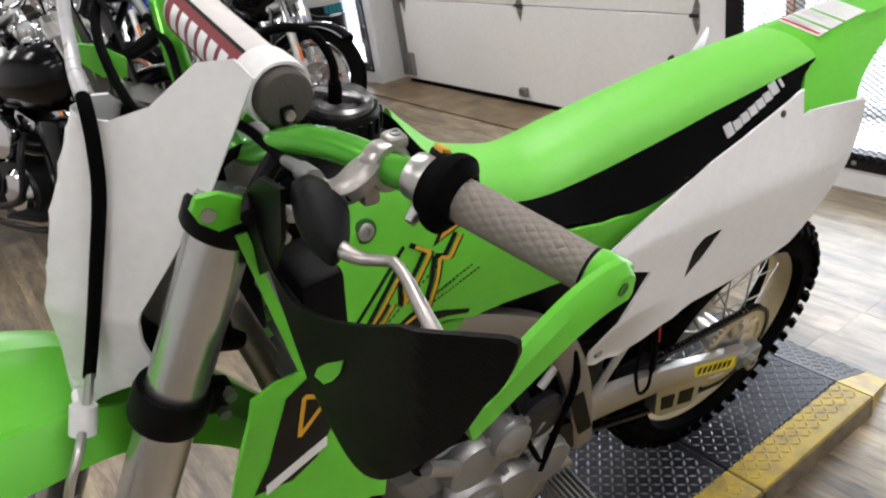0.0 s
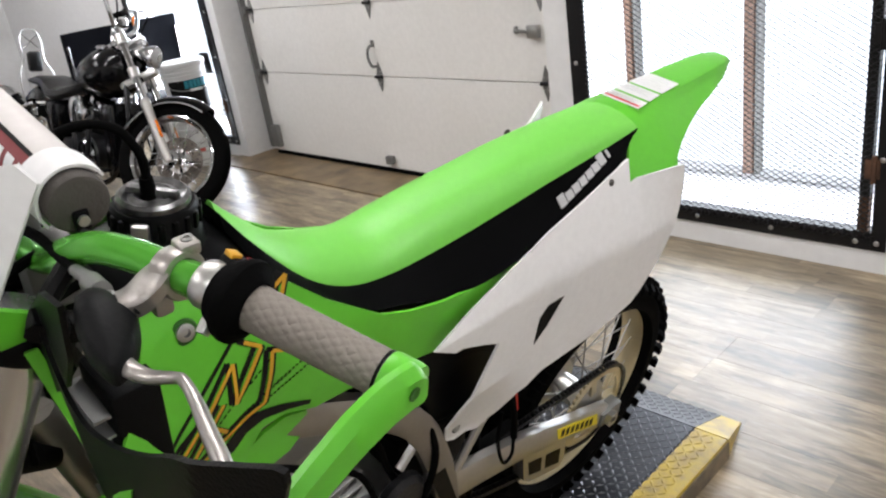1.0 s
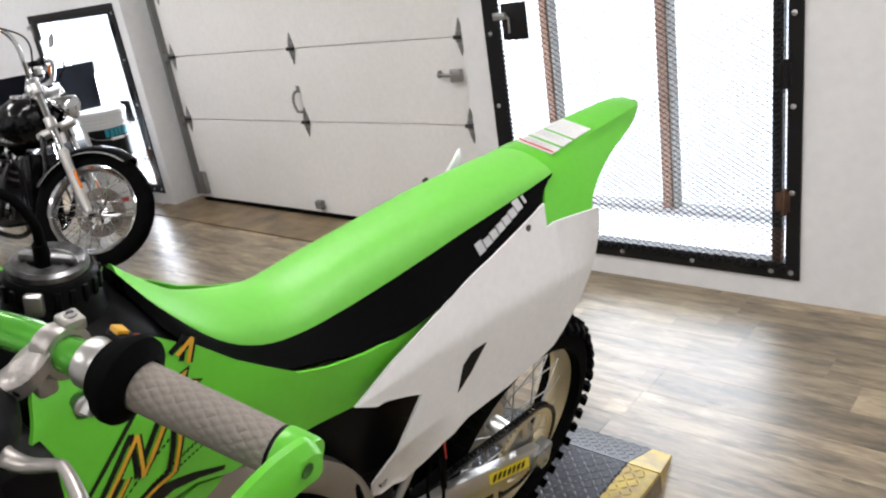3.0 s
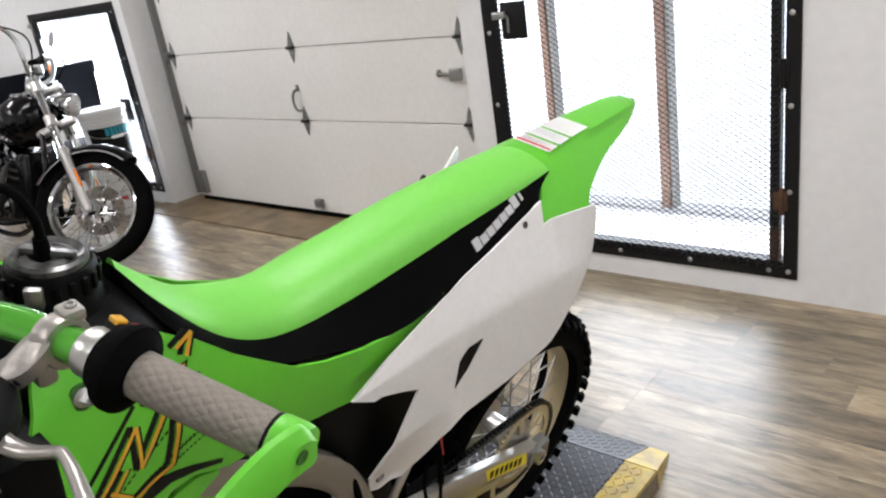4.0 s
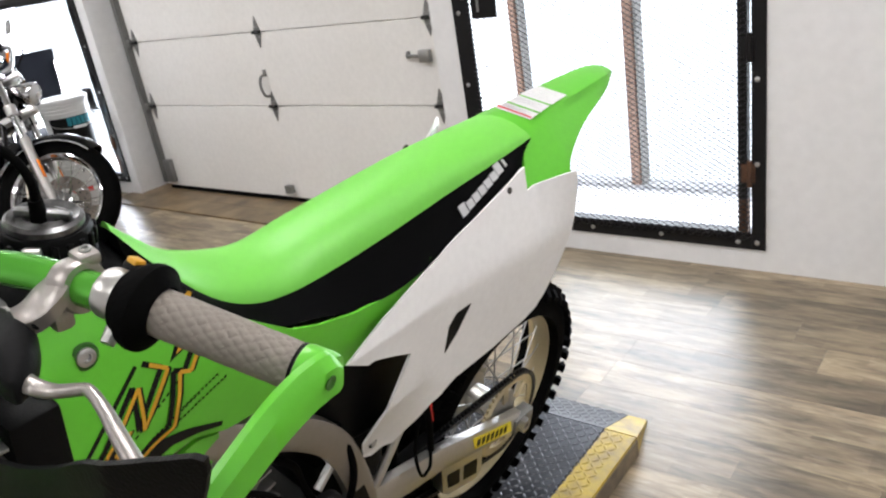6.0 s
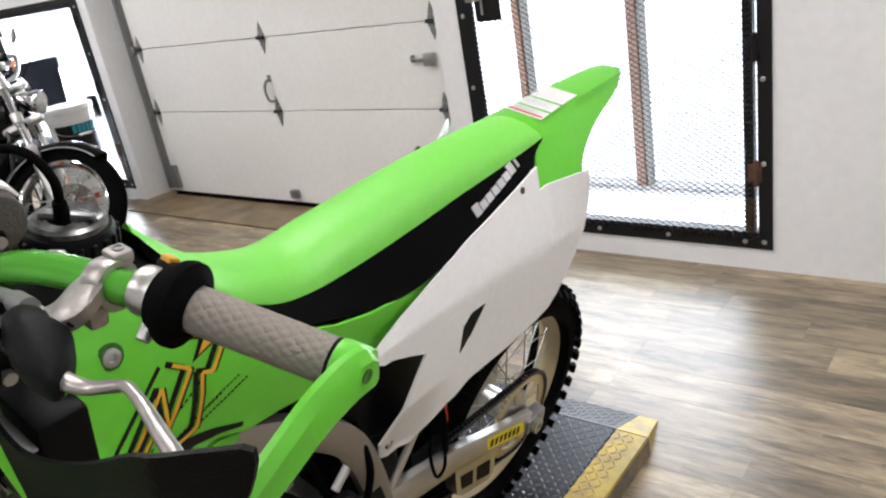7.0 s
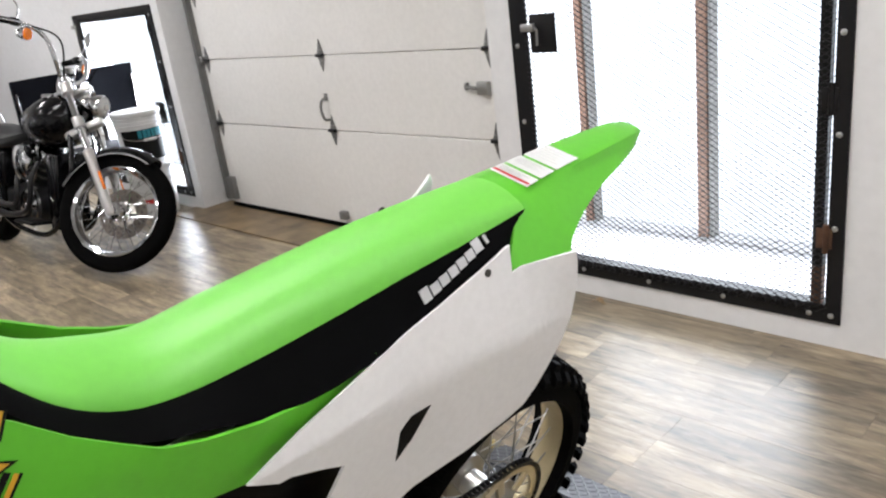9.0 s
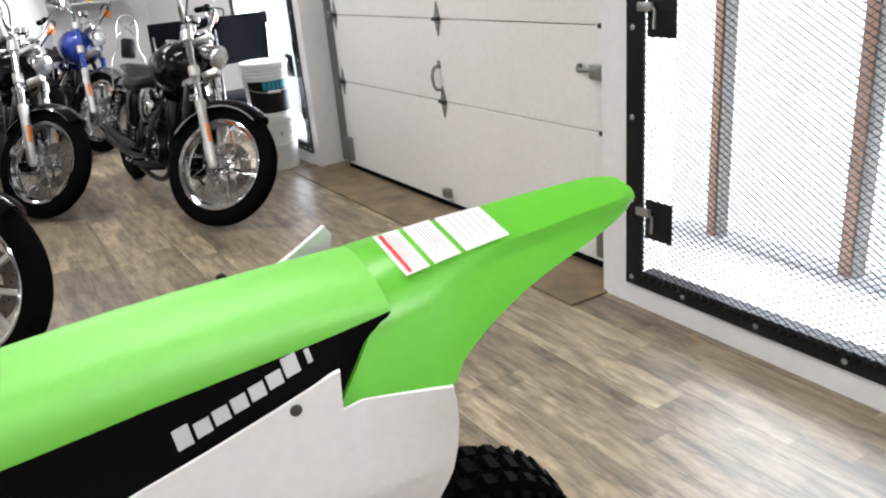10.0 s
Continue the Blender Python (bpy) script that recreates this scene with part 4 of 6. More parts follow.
# -- radiator shrouds
def shroud_at(side, off=0.0):
    def where(u, w):
        v = 0.112 + 0.02 * max(0, min(1, (u - 0.90) / 0.1)) + 0.34 * max(0, u - 0.98) - 0.05 * max(0, 0.90 - u) * 0 + 0.008 * math.sin(max(0, min(1, (w - 0.88) / 0.24)) * math.pi)
        v += 0.10 * max(0.0, 0.94 - w) * max(0, min(1, (u - 0.85) / 0.1))
        v -= 0.05 * max(0.0, 0.70 - u) + 0.25 * max(0.0, w - 1.10) + 0.17 * max(0.0, w - 1.0)
        return Vector((u, side * (v + off), w))
    return where


SHROUD = [(0.985, 1.105), (0.972, 1.135), (0.957, 1.142), (0.932, 1.137), (0.898, 1.126), (0.858, 1.111), (0.820, 1.084), (0.783, 1.049), (0.750, 1.024), (0.712, 0.996), (0.665, 0.975), (0.600, 0.955), (0.545, 0.946), (0.500, 0.945), (0.436, 0.960), (0.470, 0.928), (0.56, 0.90), (0.605, 0.868), (0.683, 0.888), (0.760, 0.902),
          (0.810, 0.906), (0.850, 0.926), (0.880, 0.925), (0.905, 0.890), (0.925, 0.830), (0.945, 0.770), (0.960, 0.705), (1.04, 0.772), (1.12, 0.850), (1.148, 0.885), (1.142, 0.925), (1.122, 0.975), (1.102, 1.018), (1.075, 1.016), (1.046, 1.006), (1.028, 1.038), (1.010, 1.062)]
for s in (1, -1):
    sh = part("radiator_shroud", sheet(SHROUD, shroud_at(s), 0.004, 3), "green", bike, "lime green radiator shroud with black and ochre graphics")
    f1, f2 = shroud_at(s, 0.0012), shroud_at(s, 0.002)

    def decal(pts, mat, f):
        if s < 0:
            return
        part("graphic", sheet(pts, f, 0.0004, 3), mat, sh)

    def stroke(p, q, w, mat, f):
        d = (Vector(q) - Vector(p)).normalized()
        n = Vector((-d.y, d.x)) * w / 2
        decal([(p[0] - n.x, p[1] - n.y), (q[0] - n.x, q[1] - n.y), (q[0] + n.x, q[1] + n.y), (p[0] + n.x, p[1] + n.y)], mat, f)

    # black field on the lower wing, and its ochre and white marks
    decal([(1.040, 0.995), (1.070, 0.992), (1.100, 0.925), (1.122, 0.900), (1.08, 0.872), (1.045, 0.872), (1.010, 0.905), (1.000, 0.97)], "ink", f1)
    stroke((1.050, 0.975), (1.062, 0.925), 0.006, "gold", f2)
    stroke((1.062, 0.925), (1.030, 0.938), 0.006, "gold", f2)
    stroke((1.036, 0.960), (1.050, 0.975), 0.005, "gold", f2)
    stroke((1.110, 0.893), (1.030, 0.882), 0.014, "label", f2)
    # slanting lines and the zigzag
    stroke((1.001, 0.984), (0.900, 1.054), 0.0045, "ink", f1)
    stroke((0.995, 0.977), (0.953, 0.997), 0.006, "ink", f1)
    for a, b in (((0.985, 0.962), (0.904, 1.033)), ((0.904, 1.033), (0.909, 0.986)), ((0.909, 0.986), (0.870, 1.036)), ((0.870, 1.036), (0.887, 1.049)), ((0.954, 0.942), (0.876, 0.964)),
                 ((0.876, 0.964), (0.859, 1.025)), ((0.859, 1.025), (0.847, 1.020)), ((0.847, 1.020), (0.830, 1.042)), ((0.945, 0.985), (0.924, 0.958)), ((0.965, 0.955), (0.924, 0.998)), ((0.846, 1.088), (0.826, 1.098)), ((0.826, 1.098), (0.837, 1.076))):
        off = (0.006, 0.0040)
        stroke((a[0] + off[0], a[1] + off[1]), (b[0] + off[0], b[1] + off[1]), 0.0058, "ink", f1)
        stroke((a[0] - 0.0035, a[1] - 0.002), (b[0] - 0.0035, b[1] - 0.002), 0.0025, "ink", f1)
        stroke(a, b, 0.0042, "gold", f2)
    for (a, b) in (((0.932, 0.976), (0.849, 1.025)), ((0.883, 0.975), (0.816, 0.999)), ((0.874, 0.966), (0.806, 0.990)), ((0.912, 0.961), (0.840, 0.989))):
        for k in range(14):
            p, q = Vector(a).lerp(Vector(b), k / 14), Vector(a).lerp(Vector(b), (k + 0.6) / 14)
            stroke(p, q, 0.0020, "ink", f1)
    decal([(0.836, 1.072), (0.868, 1.066), (0.852, 1.060), (0.866, 1.040), (0.826, 1.052), (0.842, 1.060)], "ink", f1)
    decal([(0.840, 1.070), (0.860, 1.066), (0.847, 1.059), (0.858, 1.045), (0.832, 1.053), (0.846, 1.061)], "gold", f2)
    p = f1(0.943, 1.092)
    # flat disc, coloured as the shaded hollow round the bolt
    part("bolt_recess", lathe([(0.0135, 0.0), (0.0125, 0.0016), (0, 0.0016)], 20, axis(p - Vector((0, s * 0.001, 0)), (0, s, 0.25))), "greendark", sh)
    bo = part("shroud_bolt", lathe([(0.009, 0.0), (0.009, 0.004), (0.0075, 0.005), (0.0042, 0.005), (0.0035, 0.002), (0, 0.002)], 16, axis(p - Vector((0, s * 0.001, 0)), (0, s, 0.25))), "zinc", sh)
    part("shroud_blade", sheet([(0.918, 0.887), (0.877, 0.908), (0.847, 0.914), (0.818, 0.904), (0.818, 0.874), (0.843, 0.852), (0.882, 0.846), (0.915, 0.86)], shroud_at(s, -0.004), 0.005, 2), "green", sh, "small lime green lower blade")
    decal([(0.950, 0.922), (0.938, 0.934), (0.915, 0.946), (0.891, 0.956), (0.872, 0.952), (0.855, 0.946), (0.816, 0.926), (0.818, 0.920), (0.848, 0.932), (0.879, 0.939), (0.900, 0.933), (0.917, 0.922)], "ink", f1)
    # front blade of the radiator louvre
    part("louvre_blade", loft([[(1.074 - 0.028 * t, s * (0.135 + 0.018 * t), 1.170 - 0.165 * t), (1.078 - 0.028 * t, s * (0.143 + 0.018 * t), 1.170 - 0.165 * t), (1.068 - 0.028 * t, s * (0.144 + 0.018 * t), 1.171 - 0.165 * t)] for t in (0, 0.25, 0.5, 0.75, 1)]), "green", sh)
    # radiator behind it
    bm = slab(0.985, 1.03, s * 0.125 - 0.05, s * 0.125 + 0.02, 0.80, 1.09, 0.006)
    rad = part("radiator", bm, "black", bike, "black finned radiator")
    for k in range(12):
        part("fin", slab(1.031, 1.046, s * 0.125 - 0.046, s * 0.125 + 0.016, 0.815 + k * 0.023, 0.818 + k * 0.023), "dull", rad, smooth=False)

# -- main frame
for s in (1, -1):
    path = curve([(1.02, s * 0.04, 1.03), (0.93, s * 0.075, 0.955), (0.84, s * 0.092, 0.893), (0.76, s * 0.098, 0.848), (0.685, s * 0.098, 0.795), (0.625, s * 0.096, 0.725), (0.585, s * 0.094, 0.635), (0.555, s * 0.092, 0.54), (0.535, s * 0.09, 0.43)], 4)
    rings = []
    for i, p in enumerate(path):
        d = (path[min(i + 1, len(path) - 1)] - path[max(i - 1, 0)]).normalized()
        n = Vector((-d.z, 0, d.x)).normalized()
        hh, ww = 0.024, 0.016
        rings.append([p + n * a * hh + Vector((0, b * ww, 0)) for a, b in ((-1, -0.6), (-0.6, -1), (0.6, -1), (1, -0.6), (1, 0.6), (0.6, 1), (-0.6, 1), (-1, 0.6))])
    fr = part("frame_beam", loft(rings), "frame", bike, "bronze-grey aluminium frame beam")
    part("frame_guard", sheet([(0.600, 0.60), (0.57, 0.60), (0.53, 0.48), (0.56, 0.48)], lambda u, w: Vector((u, s * 0.110, w)), 0.003, 1), "black", fr)
    part("down_tube", tube(curve([(1.06, 0.0, 0.98), (1.02, s * 0.03, 0.80), (0.98, s * 0.06, 0.55), (0.90, s * 0.075, 0.36), (0.72, s * 0.08, 0.32), (0.55, s * 0.085, 0.38)]), 0.018, 10), "frame", fr)
    part("subframe_strut", tube([(0.30, s * 0.095, 0.86), (0.46, s * 0.102, 0.68), (0.535, s * 0.102, 0.56)], 0.0075, 8), "alu", fr)
    part("subframe_rail", tube([(0.70, s * 0.07, 0.93), (0.40, s * 0.08, 0.96), (0.12, s * 0.06, 1.01)], 0.010, 8), "alu", fr)
part("steering_head", tube([(1.115, 0, 0.99), (1.045, 0, 1.135)], 0.032, 16), "frame", bike)

# -- airbox and inner rear fender
rings = []
for u, wt, wb, h in ((0.70, 0.93, 0.78, 0.06), (0.62, 0.955, 0.68, 0.092), (0.50, 0.96, 0.66, 0.098), (0.38, 0.98, 0.68, 0.09), (0.25, 1.0, 0.72, 0.075), (0.12, 1.02, 0.84, 0.07), (0.0, 1.045, 0.96, 0.06)):
    rings.append([(u, h * a, wb + (wt - wb) * b) for a, b in ((-1, 0.1), (-0.8, 0), (0.8, 0), (1, 0.1), (1, 0.9), (0.7, 1), (-0.7, 1), (-1, 0.9))])
part("airbox", loft(rings), "black", bike, "black plastic airbox under the seat")
part("mud_flap", sheet([(0, 0), (0.13, 0), (0.13, 0.34), (0, 0.34)], lambda a, b: Vector((0.452 - 0.02 * math.sin(b * 8), a - 0.065, 0.68 - b)), 0.004, 2, Vector((1, 0, 0))), "black", bike)

# -- shock absorber
part("shock_spring", tube([(0.50 + 0.033 * math.cos(t) - 0.010 * t / 6, 0.033 * math.sin(t), 0.46 + 0.0042 * t * 2) for t in [k * 0.35 for k in range(120)]], 0.006, 6), "white", bike, "pale coil spring")
part("shock_body", tube([(0.47, 0, 0.42), (0.44, 0, 0.86)], 0.022, 12), "alu", bike)

# -- engine
eng = part("engine", slab(0.60, 0.92, -0.10, 0.10, 0.36, 0.60, 0.04), "cast", bike, "dull cast-aluminium single-cylinder engine")
part("cylinder", box((0, 0, 0), (0.15, 0.15, 0.20), 0.02, pose(0.80, 0, 0.68, 0, 12, 0)), "cast", eng)
for k in range(5):
    part("fin", box((0, 0, -0.07 + 0.03 * k), (0.17, 0.17, 0.006), 0.002, pose(0.80, 0, 0.68, 0, 12, 0)), "cast", eng)
part("head_cover", box((0, 0, 0), (0.17, 0.16, 0.07), 0.025, pose(0.83, 0, 0.80, 0, 12, 0)), "dull", eng)
for u, w, r, h in ((0.865, 0.47, 0.075, 0.04), (0.72, 0.455, 0.062, 0.035), (0.635, 0.47, 0.045, 0.03), (0.79, 0.585, 0.05, 0.03), (0.735, 0.62, 0.036, 0.045)):
    cv = part("side_cover", lathe([(r * 1.05, 0), (r * 1.05, h * 0.4), (r * 0.95, h * 0.8), (r * 0.6, h), (0, h * 1.05)], 24, axis((u, 0.098, w), (0, 1, 0))), "cast", eng)
    for k in range(5):
        a = 2 * math.pi * k / 5 + u * 9
        part("cover_bolt", lathe([(0, 0.008), (0.006, 0.007), (0.007, 0)], 8, axis((u + r * 1.02 * math.cos(a), 0.098 + h * 0.4, w + r * 1.02 * math.sin(a)), (0, 1, 0))), "zinc", cv)
part("coolant_hose", tube(curve([(1.0, 0.10, 0.86), (0.95, 0.115, 0.78), (0.90, 0.11, 0.70), (0.87, 0.09, 0.62)]), 0.014, 10), "rubber", eng)
part("throttle_body", tube([(0.74, 0, 0.78), (0.64, 0, 0.80)], 0.035, 14), "black", eng)
part("throttle_hose", tube(curve([(0.77, 0.075, 0.80), (0.70, 0.09, 0.74), (0.67, 0.085, 0.66), (0.64, 0.09, 0.58)]), 0.006, 8), "rubber", eng)
part("header_pipe", tube(curve([(0.88, -0.02, 0.76), (0.96, -0.03, 0.70), (0.98, -0.07, 0.62), (0.92, -0.115, 0.60), (0.75, -0.12, 0.66), (0.55, -0.12, 0.70)]), 0.021, 12), "chrome", eng)
for (p, q) in (((0.90, 0.06, 0.56), (0.96, 0.03, 0.50)), ((0.70, 0.10, 0.53), (0.66, 0.11, 0.60)), ((0.83, 0.12, 0.62), (0.88, 0.12, 0.66))):
    part("bracket", tube([p, q], 0.012, 8), "zinc", eng)

part("clutch_cover", lathe([(0.062, 0), (0.062, 0.018), (0.054, 0.030), (0.030, 0.034), (0, 0.034)], 28, axis((0.80, 0.105, 0.50), (0, 1, 0))), "cast", eng, "ribbed cast side cover")
for k in range(6):
    a = math.pi * k / 3
    part("cover_rib", box((0.80 + 0.035 * math.cos(a), 0.141, 0.50 + 0.035 * math.sin(a)), (0.030, 0.006, 0.005), 0.001, None), "cast", eng)
for pts, r in ((((0.95, 0.09, 0.90), (0.93, 0.12, 0.80), (0.88, 0.125, 0.72), (0.80, 0.12, 0.68)), 0.008), (((0.90, 0.08, 0.84), (0.82, 0.11, 0.80), (0.74, 0.11, 0.72), (0.70, 0.115, 0.60), (0.66, 0.12, 0.50)), 0.005), (((0.99, 0.05, 0.72), (0.95, 0.11, 0.62), (0.90, 0.12, 0.52), (0.86, 0.11, 0.42)), 0.011), (((0.62, 0.10, 0.76), (0.60, 0.115, 0.66), (0.63, 0.12, 0.56), (0.66, 0.125, 0.48)), 0.006)):
    part("engine_hose", tube(curve(pts), r, 8), "rubber", eng, "black rubber hose")
part("chain_case", loft([[(0.60 + 0.055 * math.cos(a), y, 0.47 + 0.052 * math.sin(a)) for a in [2 * math.pi * k / 20 for k in range(20)]] for y in (0.078, 0.098, 0.102)]), "black", eng, "black sprocket cover")
part("spark_lead", tube(curve([(0.86, 0.02, 0.87), (0.84, 0.07, 0.90), (0.78, 0.085, 0.86), (0.72, 0.08, 0.84)]), 0.005, 8), "rubber", eng)

part("rear_case", slab(0.47, 0.64, -0.075, 0.075, 0.34, 0.66, 0.03), "black", eng, "black rear engine case")
part("starter_cover", lathe([(0.045, 0), (0.045, 0.012), (0.036, 0.020), (0, 0.022)], 24, axis((0.66, 0.098, 0.60), (0, 1, 0))), "steel_dark", eng)
for p, q, r in (((0.60, 0.09, 0.70), (0.66, 0.10, 0.66), 0.007), ((0.56, 0.085, 0.62), (0.60, 0.10, 0.58), 0.009), ((0.62, 0.10, 0.54), (0.68, 0.11, 0.52), 0.006)):
    part("fitting", tube([p, q], r, 8), "zinc", eng)

# -- footrest, gear lever, side stand
peg = part("foot_peg", slab(0.575, 0.625, 0.11, 0.20, 0.375, 0.395, 0.004), "dull", bike, "serrated steel foot peg")
for k in range(5):
    part("tooth", box((0.58 + 0.01 * k, 0.155, 0.40), (0.004, 0.085, 0.014), 0.001), "dull", peg)
part("gear_lever", tube(curve([(0.70, 0.13, 0.43), (0.76, 0.145, 0.425), (0.82, 0.15, 0.43), (0.83, 0.175, 0.43)]), 0.007, 8), "alu", bike)
st = part("side_stand", tube([(0.60, 0.10, 0.36), (0.63, 0.170, 0.19), (0.64, 0.206, 0.082)], 0.013, 10), "dull", bike, "steel side stand, folded down")
part("stand_foot", slab(0.61, 0.68, 0.185, 0.232, 0.070, 0.084, 0.003), "dull", st)

# -- swingarm, chain, sprocket
for s in (1, -1):
    rings = []
    for u, w, h in ((0.56, 0.505, 0.036), (0.46, 0.482, 0.034), (0.33, 0.447, 0.031), (0.18, 0.388, 0.028), (0.064, 0.346, 0.026), (-0.006, 0.322, 0.022)):
        rings.append([(u, s * (0.086 + a), w + b * h) for a, b in ((-0.016, -0.8), (-0.010, -1), (0.006, -1), (0.012, -0.7), (0.012, 0.7), (0.006, 1), (-0.010, 1), (-0.016, 0.8))])
    sw = part("swingarm", loft(rings), "alu", bike, "brushed aluminium swingarm")
    part("axle_block", box((0.040, s * 0.090, 0.342), (0.07, 0.03, 0.04), 0.005), "dull", sw)
    part("axle_nut", lathe([(0.018, 0), (0.018, 0.014), (0.010, 0.014), (0.010, 0.002), (0, 0.002)], 6, axis((0.052, s * 0.104, 0.344), (0, s, 0))), "zinc", sw)
    if s > 0:
        st = [(0.240, 0.436), (0.092, 0.376), (0.082, 0.338), (0.228, 0.398)]
        lb = part("sticker", sheet(st, lambda u, w: Vector((u, 0.0992, w)), 0.0008, 1), "lemon", sw, "yellow sticker with dark bar marks")
        for k in range(7):
            f = (k + 0.9) / 8.4
            uu, ww = 0.233 - 0.146 * f, 0.4165 - 0.0600 * f
            part("mark_bar", box((uu, 0.0998, ww), (0.010, 0.0008, 0.019), 0.0, None), "ink", lb, smooth=False)
part("arm_bridge", slab(0.42, 0.50, -0.085, 0.085, 0.44, 0.50, 0.01), "alu", bike)
SPR = REAR + Vector((0, 0.062, 0))
bm = bmesh.new()
outer, inner = [], []
N = 100
for k in range(N):
    a = 2 * math.pi * k / N
    r = 0.108 if k % 2 else 0.102
    outer.append((r, a))
add_loft(bm, [[SPR + Vector((r * math.cos(a), y, r * math.sin(a))) for r, a in outer] for y in (-0.003, 0.003)], False)
add_loft(bm, [[SPR + Vector((0.084 * math.cos(a), y, 0.084 * math.sin(a))) for r, a in outer] for y in (-0.003, 0.003)], False)
for y in (-0.003, 0.003):
    add_loft(bm, [[SPR + Vector((r * math.cos(a), y, r * math.sin(a))) for r, a in outer], [SPR + Vector((0.084 * math.cos(a), y, 0.084 * math.sin(a))) for r, a in outer]], False)
for k in range(6):
    a = math.pi * k / 3 + 0.3
    add_box(bm, (0.066, 0, 0), (0.048, 0.006, 0.018), 0.001, Matrix.Translation(SPR) @ Matrix.Rotation(-a, 4, "Y"))
part("sprocket", bm, "rim", bike, "pale gold rear sprocket")
# chain links along both runs and round the sprocket
CS = Vector((0.60, 0.062, 0.47))
pts = []
r0, r1 = 0.107, 0.032
top0, top1 = CS + Vector((0, 0, r1)), SPR + Vector((0.0, 0, r0))
for k in range(46):
    pts.append(top0.lerp(top1, k / 46))
for k in range(26):
    a = math.pi / 2 + math.pi * k / 26
    pts.append(SPR + Vector((r0 * math.cos(a), 0, r0 * math.sin(a))))
bot0, bot1 = SPR + Vector((0, 0, -r0)), CS + Vector((0, 0, -r1))
for k in range(46):
    pts.append(bot0.lerp(bot1, k / 46) - Vector((0, 0, 0.02 * math.sin(math.pi * k / 46))))
ch = base("chain")
ch.parent = bike
ch["label"] = "dark roller chain"
me_l = None
for k in range(len(pts) - 1):
    p, q = pts[k], pts[k + 1]
    d = q - p
    if me_l is None:
        bm = bmesh.new()
        for y in (-0.006, 0.006):
            add_box(bm, (0, y, 0), (0.0135, 0.002, 0.010), 0.0015)
        add_tube(bm, [(-0.003, -0.007, 0), (-0.003, 0.007, 0)], 0.0045, 6)
        lk = part("link", bm, "steel_dark", ch)
        me_l = lk.data
    else:
        lk = new("link", me_l)
        lk.parent = ch
    lk.matrix_basis = Matrix.Translation((p + q) / 2) @ Matrix.Rotation(math.atan2(-d.z, d.x), 4, "Y")
part("chain_slider", slab(0.34, 0.58, 0.05, 0.075, 0.492, 0.502, 0.003), "black", bike)
gd = part("chain_guide", sheet([(0.312, 0.393), (0.297, 0.311), (0.277, 0.291), (0.172, 0.251), (0.157, 0.271), (0.167, 0.346)], lambda u, w: Vector((u, 0.080, w)), 0.030, 1), "alu", bike, "cut-out aluminium chain guide")
part("guide_hole", sheet([(0.292, 0.361), (0.282, 0.316), (0.242, 0.298), (0.247, 0.344)], lambda u, w: Vector((u, 0.0812, w)), 0.0008, 1), "black", gd)
part("guide_hole", sheet([(0.232, 0.339), (0.227, 0.293), (0.177, 0.272), (0.182, 0.321)], lambda u, w: Vector((u, 0.0812, w)), 0.0008, 1), "black", gd)
part("brake_disc", lathe([(0.06, -0.0015), (0.115, -0.0015), (0.115, 0.0015), (0.06, 0.0015)], 40, axis(REAR + Vector((0, -0.07, 0)), (0, 1, 0)), True), "zinc", bike)
part("front_disc", lathe([(0.08, -0.0015), (0.13, -0.0015), (0.13, 0.0015), (0.08, 0.0015)], 40, axis(FRONT + Vector((0, 0.062, 0)), (0, 1, 0)), True), "zinc", bike)
part("silencer", tube(curve([(0.55, -0.12, 0.70), (0.40, -0.13, 0.76), (0.30, -0.135, 0.80), (0.05, -0.13, 0.86)]), [0.022] * 8 + [0.045] * 11, 14), "alu", bike, "satin aluminium silencer")

part("vent_hose", tube(curve([(0.43, 0.100, 0.72), (0.421, 0.104, 0.668), (0.405, 0.106, 0.612), (0.393, 0.106, 0.535)]), 0.0062, 10), "rubber", bike, "black drain hose")
part("vent_hose", tube(curve([(0.393, 0.106, 0.530), (0.40, 0.112, 0.500), (0.425, 0.114, 0.500), (0.44, 0.108, 0.560), (0.43, 0.100, 0.62)]), 0.0032, 8), "rubber", bike)
part("sensor_wire", tube(curve([(0.425, 0.106, 0.700), (0.412, 0.110, 0.660), (0.402, 0.110, 0.615)]), 0.0022, 6), "red", bike, "thin red wire")
cal = part("rear_caliper", slab(0.095, 0.215, -0.112, -0.055, 0.40, 0.475, 0.012), "cast", bike, "cast rear brake caliper")
part("caliper_pipe", tube(curve([(0.21, -0.085, 0.46), (0.26, -0.08, 0.50), (0.36, -0.09, 0.52)]), 0.006, 8), "zinc", cal)
lk = part("shock_link", slab(0.36, 0.47, -0.03, 0.03, 0.36, 0.43, 0.012), "alu", bike, "pale alloy shock linkage")
part("link_arm", tube([(0.40, 0.036, 0.40), (0.30, 0.036, 0.43)], 0.012, 10), "alu", lk)

